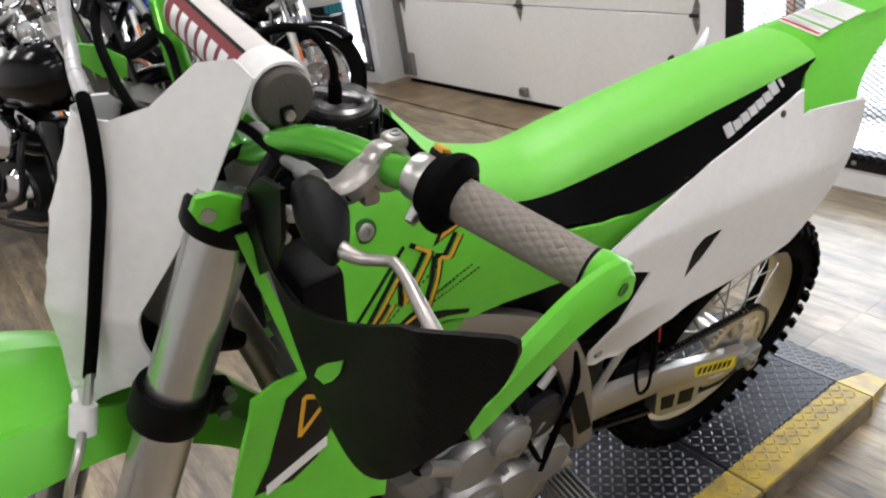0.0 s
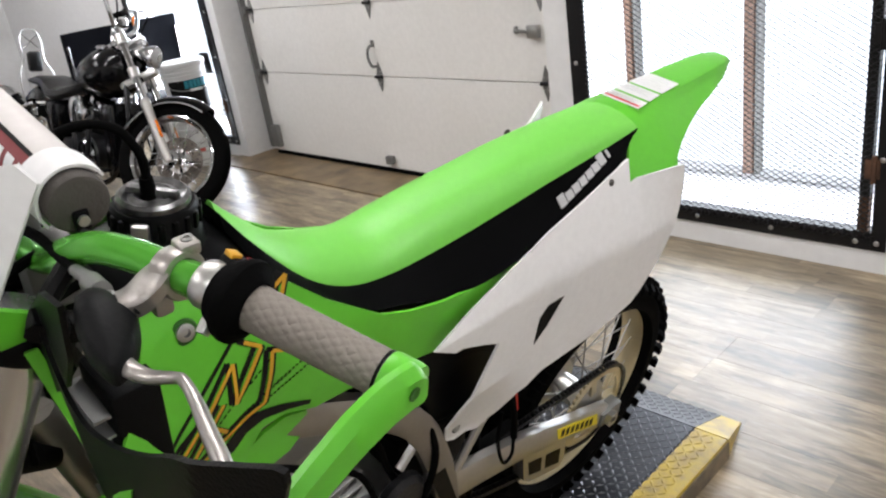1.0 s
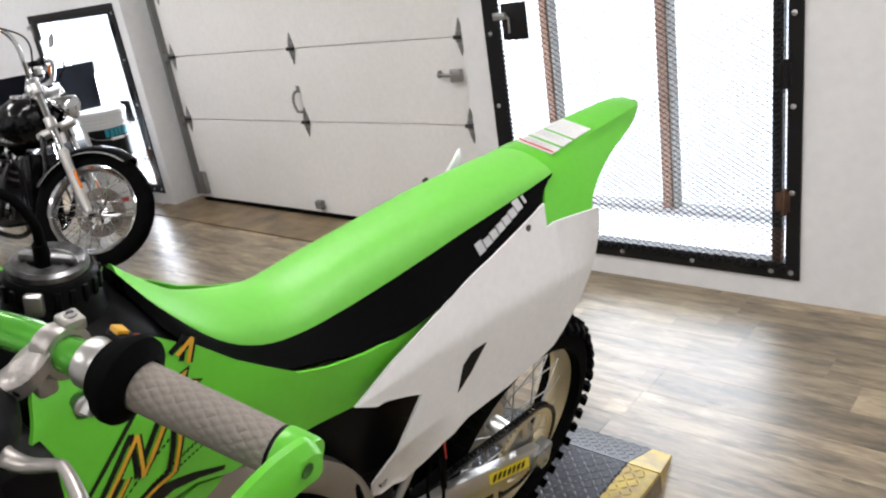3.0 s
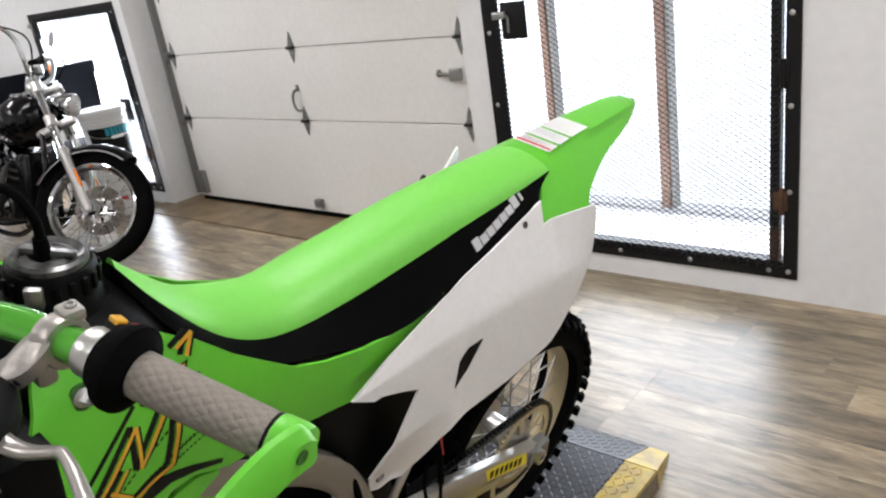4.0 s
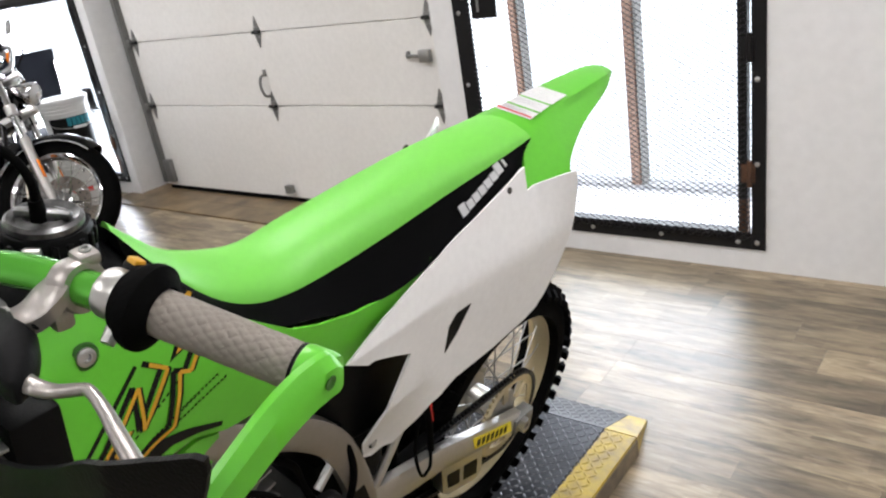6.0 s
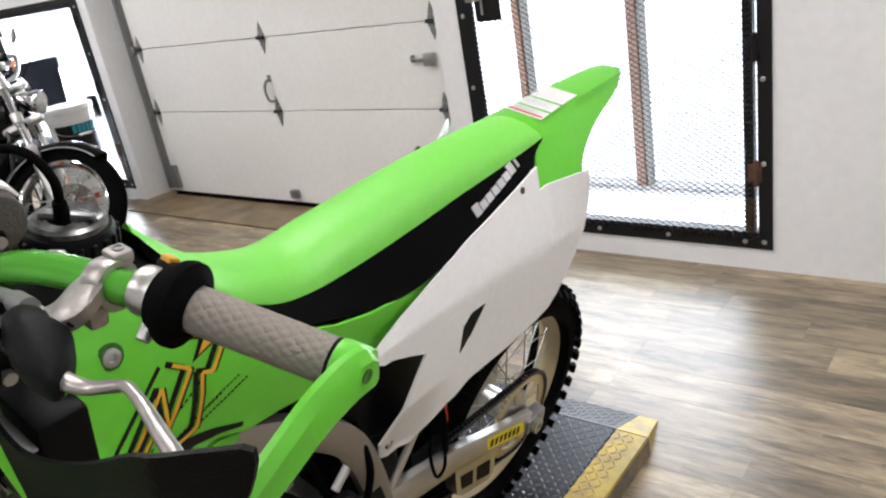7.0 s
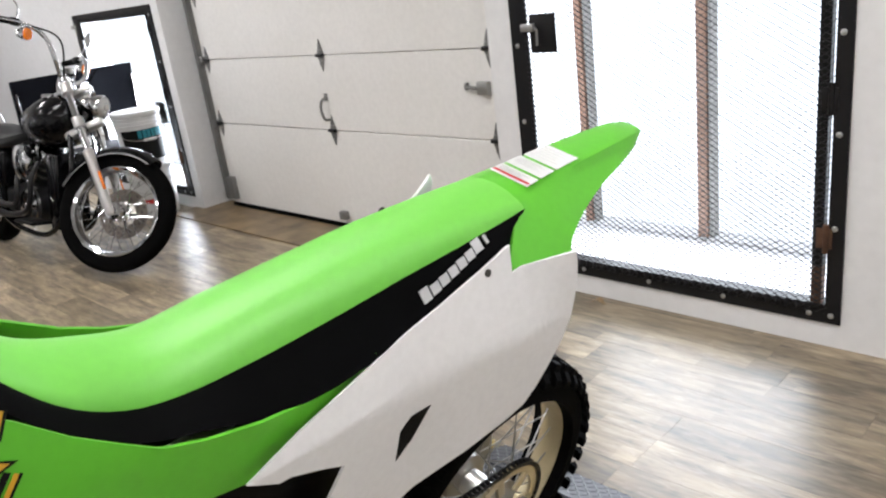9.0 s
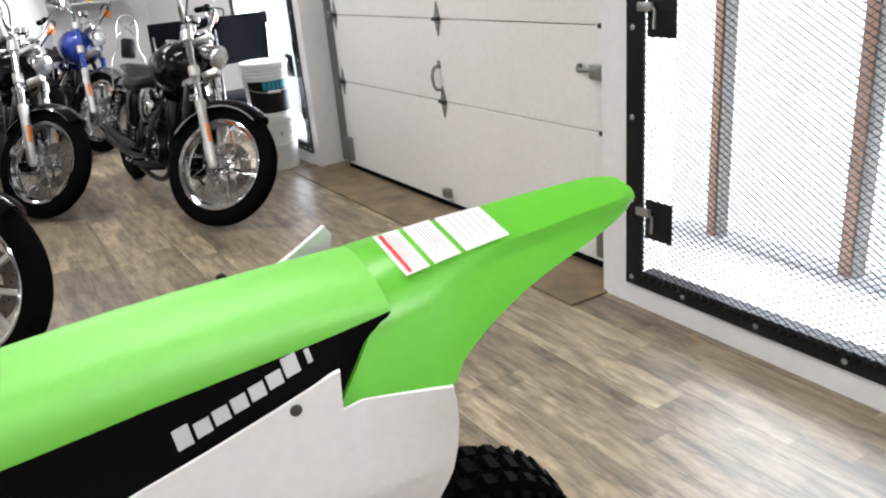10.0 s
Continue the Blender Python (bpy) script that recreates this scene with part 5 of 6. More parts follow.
# -- triple clamps and bar mounts
FAX = Vector((-0.434, 0, 0.901))
for c, mat, hh in ((Vector((1.158, 0, 0.982)), "black", 0.019), (Vector((1.071, 0, 1.163)), "black", 0.012)):
    tc = part("triple_clamp", box((0, 0, 0), (0.055, 0.17, hh * 1.6), 0.01, axis(c + Vector((-0.03, 0, -0.015)), FAX)), mat, bike, "black forged fork clamp")
    for s in (1, -1):
        cc = c + Vector((0, s * 0.105, 0))
        part("clamp_ring", lathe([(0.0287, -hh), (0.035, -hh), (0.0368, -hh * 0.7), (0.0368, hh * 0.7), (0.035, hh), (0.0287, hh)], 24, axis(cc, FAX), True), mat, tc)
        for dz in (-0.011, 0.011):
            part("pinch_bolt", tube([cc + Vector((-0.046, s * 0.008, -0.02)) + FAX * dz, cc + Vector((-0.046, s * 0.020, -0.02)) + FAX * dz], 0.006, 8), "zinc", tc)
        part("pinch_ear", box((0, 0, 0), (0.024, 0.022, hh * 1.7), 0.004, axis(cc + Vector((-0.042, 0, -0.018)), FAX)), mat, tc)
for s in (1, -1):
    part("bar_mount", box((1.022, s * 0.045, 1.165), (0.045, 0.03, 0.07), 0.008), "dull", bike)

# -- handlebar, crossbar pad
for s in (1, -1):
    hb = part("handlebar", tube(curve([(1.035, 0.0, 1.192), (1.034, s * 0.05, 1.192), (1.030, s * 0.085, 1.201), (1.024, s * 0.122, 1.226), (1.015, s * 0.163, 1.248), (1.004, s * 0.205, 1.258), (0.996, s * 0.245, 1.263), (0.985, s * 0.306, 1.272), (0.953, s * 0.408, 1.263)]), 0.0120, 18), "anod", bike, "anodised green tapered handlebar")
part("crossbar", tube([(1.012, -0.10, 1.245), (1.012, 0.10, 1.245)], 0.006, 8), "green", bike)
PADC = Vector((1.004, 0, 1.252))
pad = part("bar_pad", tube([PADC + Vector((0, -0.105, 0)), PADC + Vector((0, 0.093, 0))], [0.0258, 0.0258], 32), "pad", bike, "white and dark red crossbar pad with block marks")


def round_pad(a0, a1, y0, y1, r):
    bm = bmesh.new()
    n = 8
    add_loft(bm, [[PADC + Vector((r * math.cos(a0 + (a1 - a0) * k / n), y, r * math.sin(a0 + (a1 - a0) * k / n))) for k in range(n + 1)] for y in (y0, y1)], False, False)
    return bm


part("pad_band", round_pad(radians(-25), radians(62), -0.10, 0.072, 0.0264), "padred", pad)
part("pad_edge", round_pad(radians(62), radians(70), -0.10, 0.072, 0.0266), "ink", pad)
for k in range(7):
    y = 0.058 - k * 0.0225
    part("mark_block", round_pad(radians(-8), radians(44), y - 0.0075, y + 0.0075, 0.0269), "label", pad)
part("pad_end", lathe([(0, 0.003), (0.0200, 0.003), (0.0232, 0.0015), (0.0246, -0.003), (0.0246, -0.014)], 32, axis(PADC + Vector((0, 0.105, 0)), (0, 1, 0))), "foam", pad, "dark foam end of the bar pad")
part("pad_clip", box((0, 0, 0), (0.012, 0.006, 0.018), 0.002, Matrix.Translation(PADC + Vector((0.002, 0.109, -0.012)))), "black", pad)
part("clip_bolt", lathe([(0.0045, 0), (0.0045, 0.003), (0.002, 0.003), (0, 0.002)], 10, axis(PADC + Vector((0.002, 0.112, -0.010)), (0, 1, 0))), "zinc", pad)


# -- grips, levers, perches, hand guards
# outline of the rubber cover over the lever's pivot, seen from above
BOOT = [(1.052, 0.209), (1.040, 0.206), (1.030, 0.219), (1.026, 0.238), (1.031, 0.254), (1.043, 0.271), (1.058, 0.281), (1.063, 0.273), (1.065, 0.252), (1.061, 0.228)]
for s in (1, -1):
    g0, g1 = Vector((0.985, s * 0.306, 1.272)), Vector((0.953, s * 0.408, 1.263))
    gd = (g1 - g0)
    bm = bmesh.new()
    n, m = 72, 90
    fr = axis(g0, gd)
    L = gd.length
    rr = []
    for j in range(m + 1):
        ring = []
        for k in range(n):
            a = 2 * math.pi * k / n
            rib = abs(math.sin(7 * a + j * 0.37)) > 0.36 and abs(math.sin(7 * a - j * 0.37)) > 0.36
            rad = 0.0136 + (0.0008 if rib else 0) + 0.0006 * (1 - j / m)
            ring.append(bm.verts.new(fr @ Vector((rad * math.cos(a), rad * math.sin(a), L * j / m))))
        rr.append(ring)
    for A, B in zip(rr, rr[1:]):
        for k in range(n):
            bm.faces.new((A[k], A[(k + 1) % n], B[(k + 1) % n], B[k]))
    gp = part("grip", bm, "grip", bike, "grey waffle-pattern rubber grip")
    part("grip_flange", lathe([(0.0135, -0.016), (0.0205, -0.015), (0.0225, -0.008), (0.0262, -0.006), (0.0275, -0.002), (0.0272, 0.002), (0.0235, 0.004), (0.0205, 0.007), (0.0160, 0.010)], 36, axis(g0, gd)), "rubber", gp, "black rubber flange")
    part("switch_collar", lathe([(0.0122, -0.031), (0.0150, -0.031), (0.0162, -0.028), (0.0162, -0.018), (0.0150, -0.016), (0.0122, -0.016)], 24, axis(g0, gd)), "alu", gp)
    part("collar_screw", tube([g0 + Vector((0.014, -s * 0.016, -0.013)), g0 + Vector((0.024, -s * 0.012, -0.020))], [0.0055, 0.0045], 10), "zinc", gp)
    # small switch on the collar
    sb = part("switch_box", box((0, 0, 0), (0.020, 0.014, 0.008), 0.003, axis(g0 + Vector((-0.010, -s * 0.022, 0.012)), (-0.55, 0, 1))), "black", gp)
    part("kill_button", box((0, 0, 0), (0.009, 0.008, 0.004), 0.001, axis(g0 + Vector((-0.010, -s * 0.025, 0.017)), (-0.55, 0, 1))), "gold" if s > 0 else "red", sb, "ochre switch button" if s > 0 else "red switch button")
    part("switch_pin", box((0, 0, 0), (0.005, 0.005, 0.004), 0.001, axis(g0 + Vector((-0.014, -s * 0.012, 0.0165)), (-0.55, 0, 1))), "red", sb)
    # perch: a split clamp round the bar, a neck ahead of it and the pivot fork
    B0 = Vector((0.996, s * 0.243, 1.263))
    bd = Vector((-0.011, s * 0.061, 0.009)).normalized()
    bm = lathe([(0.0122, -0.0085), (0.0165, -0.0085), (0.0175, -0.006), (0.0175, 0.006), (0.0165, 0.0085), (0.0122, 0.0085)], 24, axis(B0, bd), True)
    add_box(bm, B0 + Vector((-0.010, -s * 0.003, 0.0155)), (0.015, 0.016, 0.010), 0.003)
    add_box(bm, B0 + Vector((0.015, s * 0.001, -0.016)), (0.014, 0.015, 0.016), 0.004)
    neck = curve([B0 + Vector((0.008, 0, 0.004)), B0 + Vector((0.020, -s * 0.002, -0.004)), Vector((1.026, s * 0.236, 1.250)), Vector((1.038, s * 0.230, 1.246)), Vector((1.050, s * 0.224, 1.244))], 3)
    add_loft(bm, [[p + Vector((0.25 * b * 0.011, s * b * (0.011 + 0.003 * math.sin(i * 0.5)), a * 0.0085)) for a, b in ((-1, -0.6), (-0.6, -1), (0.6, -1), (1, -0.6), (1, 0.6), (0.6, 1), (-0.6, 1), (-1, 0.6))] for i, p in enumerate(neck)])
    pc = part("lever_perch", bm, "perch", bike, "cast aluminium lever perch")
    for p in (B0 + Vector((-0.011, -s * 0.003, 0.020)), Vector((1.018, s * 0.240, 1.260)), Vector((1.036, s * 0.226, 1.254))):
        part("perch_bolt", lathe([(0.0042, -0.003), (0.0042, 0.0015), (0.0034, 0.002), (0.0024, 0.002), (0.0022, 0.0005), (0, 0.0005)], 12, axis(p, (0.1, 0, 1))), "dull", pc)
    part("perch_hole", lathe([(0.0040, 0), (0.0030, 0.0008), (0, 0.0009)], 12, axis((1.026, s * 0.2475, 1.252), (0.1, s * 0.9, 0.45))), "black", pc)
    part("cable_adjuster", tube([(1.036, s * 0.214, 1.250), (1.034, s * 0.190, 1.243), (1.033, s * 0.186, 1.242), (1.033, s * 0.158, 1.234)], [0.0075, 0.0075, 0.0052, 0.0045], 12), "dull", pc, "grey cable adjuster")
    bm = bmesh.new()
    mid = Vector((1.047, s * 0.243, 0))
    ol = [tuple(p)[:2] for p in curve([(a, b, 0) for a, b in BOOT + BOOT[:1]], 3)[:-1]]
    add_loft(bm, [[Vector((mid.x + (a - mid.x) * k, s * (abs(mid.y) + (b - abs(mid.y)) * k), z - 0.10 * (b - 0.24))) for a, b in ol] for k, z in ((0.82, 1.229), (0.97, 1.233), (1.0, 1.242), (0.94, 1.249), (0.74, 1.254), (0.4, 1.2565))])
    bt = part("lever_boot", bm, "boot", bike, "black rubber lever boot")
    part("clutch_cable", tube(curve([(1.033, s * 0.162, 1.235), (1.033, s * 0.125, 1.229), (1.036, s * 0.085, 1.228), (1.048, s * 0.03, 1.215), (1.055, -s * 0.02, 1.16), (1.03, -s * 0.03, 1.08)]), 0.0042, 8), "rubber", bt)
    lv = curve([(1.048, s * 0.258, 1.240), (1.051, s * 0.268, 1.238), (1.050, s * 0.279, 1.237), (1.045, s * 0.293, 1.238), (1.037, s * 0.309, 1.244), (1.035, s * 0.318, 1.247), (1.038, s * 0.338, 1.247), (1.044, s * 0.362, 1.247), (1.049, s * 0.384, 1.247), (1.052, s * 0.398, 1.246)], 5)
    bm = bmesh.new()
    rings = []
    for i, p in enumerate(lv):
        k = i / (len(lv) - 1)
        d = (lv[min(i + 1, len(lv) - 1)] - lv[max(i - 1, 0)]).normalized()
        side = d.cross(Vector((0, 0, 1))).normalized()
        hw, hh = 0.0062 - 0.0018 * clamp01(k * 2) + 0.0008 * math.sin(k * 9), 0.0050 - 0.0010 * clamp01(k * 2)
        rings.append([p + side * hw * math.cos(q) + Vector((0, 0, hh)) * math.sin(q) for q in [2 * math.pi * j / 12 for j in range(12)]])
    part("lever", add_loft(bm, rings), "perch", bike, "bare aluminium hand lever")

    # hand guard
    hg = base("hand_guard")
    hg.parent = bike
    hg["label"] = "green and black plastic hand guard"
    arm = curve([(0.945, s * 0.4205, 1.267), (0.955, s * 0.4225, 1.271), (0.971, s * 0.4235, 1.271), (0.993, s * 0.4240, 1.264), (1.015, s * 0.4245, 1.252), (1.036, s * 0.4245, 1.239), (1.060, s * 0.424, 1.222)], 4)
    rings = []
    for i, p in enumerate(arm):
        k = i / (len(arm) - 1)
        wdt = (0.0138 + 0.0020 * math.sin(k * math.pi) - 0.0025 * k) * (0.62, 0.84, 0.96)[min(i, 2)] if i < 3 else 0.0138 + 0.0020 * math.sin(k * math.pi) - 0.0025 * k
        rings.append([p + Vector((0.25 * a * wdt * clamp01(k * 3), s * b * 0.0065, a * wdt)) for a, b in ((-1, -0.5), (-0.85, -1), (0.6, -1), (1, -0.5), (1, 0.2), (0.55, 1), (-0.85, 1), (-1, 0.5))])
    part("guard_arm", loft(rings), "green", hg, "lime green guard arm")
    part("end_collar", lathe([(0.0125, -0.006), (0.0150, -0.005), (0.0156, -0.003), (0.0156, 0.010), (0.0148, 0.014), (0.0, 0.0145)], 24, axis(g1, gd)), "green", hg)
    part("collar_gap", lathe([(0.0130, -0.0075), (0.0149, -0.0075), (0.0149, -0.0055), (0.0130, -0.0055)], 24, axis(g1, gd), True), "black", hg)
    # shaded green disc paints the dark hollow at the arm's end
    part("end_bolt", lathe([(0.0045, 0), (0.0045, 0.0006), (0.0032, 0.0006), (0.0026, 0.0002), (0, 0.0002)], 14, axis((0.958, s * 0.4298, 1.2715), (-0.15, s, 0))), "greendark", hg)

    def shield(v, w):
        return Vector((1.078 - 0.5 * (v - 0.30) ** 2 - 0.10 * max(0, 1.10 - w) - 0.25 * max(0, v - 0.40), s * v, w))

    SH = [(0.165, 1.222), (0.180, 1.192), (0.200, 1.176), (0.235, 1.176), (0.262, 1.186), (0.308, 1.213), (0.350, 1.243), (0.383, 1.270), (0.410, 1.285), (0.430, 1.296), (0.452, 1.305), (0.448, 1.275), (0.438, 1.250), (0.425, 1.212), (0.400, 1.165), (0.372, 1.120), (0.344, 1.085), (0.320, 1.064), (0.300, 1.060), (0.282, 1.070), (0.262, 1.088), (0.240, 1.115), (0.212, 1.150), (0.190, 1.172)]
    SH = [tuple(p)[:2] for p in curve([(a, b, 0) for a, b in SH + SH[:1]], 3)[:-1]]
    part("shield", sheet(SH, shield, 0.0035, 3, Vector((-1, 0, 0))), "black", hg, "black plastic hand shield")
    part("green_insert", sheet([(0.271, 1.126), (0.280, 1.144), (0.295, 1.162), (0.323, 1.191), (0.316, 1.172), (0.303, 1.152), (0.288, 1.134)], lambda v, w: shield(v, w) + Vector((0.0015, 0, 0)), 0.001, 2, Vector((-1, 0, 0))), "green", hg)
    part("guard_bracket", sheet([(0.15, 1.213), (0.19, 1.250), (0.228, 1.262), (0.215, 1.21), (0.185, 1.16), (0.138, 1.118), (0.105, 1.122), (0.12, 1.17)], lambda v, w: Vector((1.066 + 0.02 * (v - 0.16), s * v, w)), 0.004, 2, Vector((-1, 0, 0))), "black", hg, "dark plastic guard bracket")
    part("inner_stay", tube(curve([(1.072, s * 0.172, 1.205), (1.06, s * 0.15, 1.205), (1.03, s * 0.135, 1.225), (1.012, s * 0.14, 1.245)]), 0.008, 8), "black", hg)
    tb = part("mount_tab", loft([[(u, s * (v + dv - 0.25 * (1.105 - u)), w) for u, v, w in ((1.110, 0.150, 1.216), (1.104, 0.150, 1.225), (1.086, 0.150, 1.220), (1.066, 0.150, 1.204), (1.070, 0.150, 1.184), (1.092, 0.150, 1.188), (1.106, 0.150, 1.204))] for dv in (0, 0.006)]), "green", hg, "lime green mount tab")
    part("tab_bolt", lathe([(0.006, 0), (0.006, 0.003), (0.003, 0.003), (0, 0.001)], 12, axis((1.098, s * 0.1545, 1.208), (0.24, s, 0))), "zinc", tb)

# -- cables that run from the controls down behind the number plate
for pts, r in ((((1.00, 0.10, 1.215), (1.045, 0.075, 1.200), (1.085, 0.055, 1.150), (1.10, 0.05, 1.06)), 0.0046),
               (((1.010, 0.11, 1.190), (1.05, 0.10, 1.165), (1.085, 0.10, 1.10), (1.09, 0.10, 1.02)), 0.0040),
               (((1.03, -0.26, 1.250), (1.075, -0.19, 1.235), (1.09, -0.10, 1.205), (1.075, -0.02, 1.150), (1.05, 0.01, 1.08)), 0.0050),
               (((1.02, -0.24, 1.240), (1.08, -0.16, 1.190), (1.085, -0.06, 1.140), (1.06, 0.0, 1.08)), 0.0042)):
    part("control_cable", tube(curve(pts), r, 8), "rubber", bike, "black control cable")
part("cable_loop", tube(curve([(1.086, -0.15, 1.075), (1.088, -0.15, 1.125), (1.078, -0.15, 1.158), (1.050, -0.15, 1.174), (1.020, -0.15, 1.172), (1.000, -0.15, 1.152), (0.998, -0.15, 1.112)]), 0.010, 12), "gloss", bike, "thick black cable loop behind the plate")

# -- front number plate, brake hose, front fender
def nplate(v, w):
    uc = lerp(w, [(0.93, 1.233), (1.00, 1.224), (1.06, 1.222), (1.15, 1.190), (1.236, 1.147), (1.30, 1.11)])[0]
    return Vector((uc - 0.9 * max(0.0, abs(v) - 0.012) - 0.1 * abs(v), v, w))


NP = [(0.0, 1.238), (0.030, 1.236), (0.052, 1.250), (0.070, 1.285), (0.090, 1.290), (0.105, 1.278), (0.105, 1.235), (0.102, 1.180), (0.088, 1.120), (0.074, 1.070), (0.072, 1.035), (0.078, 1.000), (0.060, 0.975), (0.034, 0.952), (0.018, 0.930), (0.0, 0.928)]
# the side beyond the brake hose has no ear
NP = NP + [(-v, w) for v, w in NP[-2:7:-1]] + [(-0.098, 1.160), (-0.086, 1.190), (-0.062, 1.214), (-0.035, 1.230)]
np_ob = part("number_plate", sheet(NP, nplate, 0.004, 3, Vector((-1, 0, 0))), "white", bike, "blank white plastic front number plate")
rings = []
for k in range(17):
    q = radians(-34 + 190 * k / 16)
    wd = 0.020 - 0.004 * k / 16
    rings.append([PADC + Vector((r * math.cos(q), 0.079 + dy * wd, r * math.sin(q))) for r, dy in ((0.0266, -1), (0.0290, -1), (0.0298, 0), (0.0290, 1), (0.0266, 1))])
part("plate_strap", loft(rings), "white", np_ob, "white plastic strap round the bar pad")
part("plate_clip", tube([(1.226, 0.064, 0.982), (1.236, 0.074, 0.958)], [0.0125, 0.0125], 14), "white", np_ob, "white hose collar")
part("clip_arm", tube([(1.226, 0.03, 0.965), (1.230, 0.066, 0.970)], 0.007, 8), "white", np_ob)
HOSE = curve([(1.02, -0.30, 1.262), (1.075, -0.275, 1.262), (1.100, -0.205, 1.238), (1.116, -0.120, 1.236), (1.130, -0.04, 1.250), (1.137, 0.012, 1.252), (1.140, 0.027, 1.239), (1.144, 0.036, 1.218), (1.153, 0.044, 1.179), (1.175, 0.050, 1.113), (1.198, 0.049, 1.040), (1.212, 0.050, 1.000)], 5)
part("brake_hose", tube(HOSE[23:], 0.0060, 10), "rubber", bike, "black front brake hose")
part("hose_sleeve", tube(HOSE[:26], 0.0066, 10), "sleeve", bike, "pale clear sleeve over the brake hose")
part("hose_pipe", tube(curve([(1.208, 0.05, 1.010), (1.220, 0.060, 0.985), (1.231, 0.070, 0.968), (1.246, 0.098, 0.960), (1.269, 0.108, 0.920), (1.32, 0.105, 0.76), (1.39, 0.10, 0.55), (1.44, 0.10, 0.40)]), 0.0046, 8), "alu", bike, "pale steel lower brake line")

FF = [(0.98, 0.660, 0.050), (1.04, 0.750, 0.062), (1.10, 0.840, 0.068), (1.155, 0.898, 0.072), (1.21, 0.935, 0.080), (1.25, 0.951, 0.090), (1.30, 0.960, 0.098), (1.42, 0.965, 0.100), (1.55, 0.950, 0.090), (1.68, 0.915, 0.075), (1.74, 0.895, 0.050)]
rings = []
for u, w, h in curve_n(FF, 3):
    sec = [(0, 0.006), (0.35, 0.004), (0.50, 0.012), (0.70, 0.004), (0.92, -0.006), (1.0, -0.016), (0.97, -0.018), (0.88, -0.012), (0.68, -0.004), (0.3, -0.002)]
    # the bars are turned a little, which rolls the fender towards its left side
    rings.append([(u, a * h * 0.8, w + b - 0.30 * a * h) for a, b in sec] + [(u, 0, w)] + [(u, -a * h, w + b + 0.30 * a * h) for a, b in sec[:0:-1]])
part("front_fender", loft(rings), "green", bike, "lime green high front fender")

# ---------------------------------------------------------------- parked cruiser motorcycles (x ahead, y left, from under the rear axle)
def cruiser(where, steer, paint, label, cast=False, shield=False, sissy=False, fork_mat="chrome", bars=1.0, dark=False):
    root = base("cruiser_motorcycle", where, label, "motorcycle", "parked cruisers")
    WB, RF, RR = 1.62, 0.345, 0.325
    R, F = Vector((0, 0, RR)), Vector((WB, 0, RF))
    ax = Matrix.Rotation(radians(90), 4, "X")
    rake = Vector((-0.50, 0, 0.866))

    def wheel(name, c, rad, wid, rim, m):
        w = base(name)
        w.parent = root
        w.matrix_basis = m @ Matrix.Translation(c)
        prof = []
        for k in range(15):
            a = math.pi * k / 14
            prof.append((rim + (rad - rim) * math.sin(a) ** 0.6, wid / 2 * math.cos(a) * (0.75 + 0.25 * math.sin(a))))
        part("tyre", lathe(prof, 56, ax, True), "rubber", w, "black road tyre")
        part("rim", lathe([(rim + 0.006, wid * 0.36), (rim - 0.004, wid * 0.40), (rim - 0.018, wid * 0.34), (rim - 0.024, wid * 0.12), (rim - 0.030, 0), (rim - 0.024, -wid * 0.12), (rim - 0.018, -wid * 0.34), (rim - 0.004, -wid * 0.40), (rim + 0.006, -wid * 0.36)], 56, ax, True), "chrome", w, "chromed rim")
        part("hub", lathe([(0, 0.075), (0.022, 0.075), (0.024, 0.06), (0.048, 0.055), (0.05, 0.04), (0.032, 0.03), (0.032, -0.03), (0.05, -0.04), (0.048, -0.055), (0.024, -0.06), (0.022, -0.075), (0, -0.075)], 24, ax), "chrome", w)
        if cast:
            for k in range(9):
                a = 2 * math.pi * k / 9
                part("cast_spoke", box(((rim + 0.02) / 2, 0, 0), (rim - 0.05, 0.026, 0.022), 0.006, Matrix.Rotation(a, 4, "Y")), "alu", w)
        else:
            for k in range(40):
                s = 1 if k % 2 else -1
                a = 2 * math.pi * k / 40
                b = a + (0.75 if (k // 2) % 2 else -0.75)
                part("spoke", tube([(0.047 * math.cos(b), s * 0.045, 0.047 * math.sin(b)), ((rim - 0.022) * math.cos(a), s * 0.008, (rim - 0.022) * math.sin(a))], 0.0018, 5), "chrome", w)
        part("disc", lathe([(0.075, -0.002), (0.146, -0.002), (0.146, 0.002), (0.075, 0.002)], 40, ax @ Matrix.Translation((0, 0, -0.066)), True), "disc", w, "drilled steel brake disc")
        bm = bmesh.new()
        for k in range(30):
            a, r = 2 * math.pi * k / 30, (0.095, 0.111, 0.128)[k % 3]
            add_tube(bm, [(r * math.cos(a), 0.0635, r * math.sin(a)), (r * math.cos(a), 0.0685, r * math.sin(a))], 0.0045, 8)
        part("disc_hole", bm, "black", w)["kind"] = "stuff"
        for k in range(5):
            a = 2 * math.pi * k / 5
            part("disc_arm", box((0.062, 0.066, 0), (0.05, 0.004, 0.016), 0.001, Matrix.Rotation(a, 4, "Y")), "steel_dark", w)
        return w

    wheel("rear_wheel", R, RR, 0.145, 0.205, Matrix())
    # everything that steers turns about the head
    headp = F + rake * 0.58 + Vector((-0.075, 0, -0.01))
    S = Matrix.Translation(headp) @ Matrix.Rotation(steer, 4, rake) @ Matrix.Translation(-headp)
    # keep the front tyre on the floor
    low = (S @ F).z - RF
    S = Matrix.Translation((0, 0, -low)) @ S
    wheel("front_wheel", F, RF, 0.105, 0.256, S)

    st = base("steering")
    st.parent = root
    st.matrix_basis = S
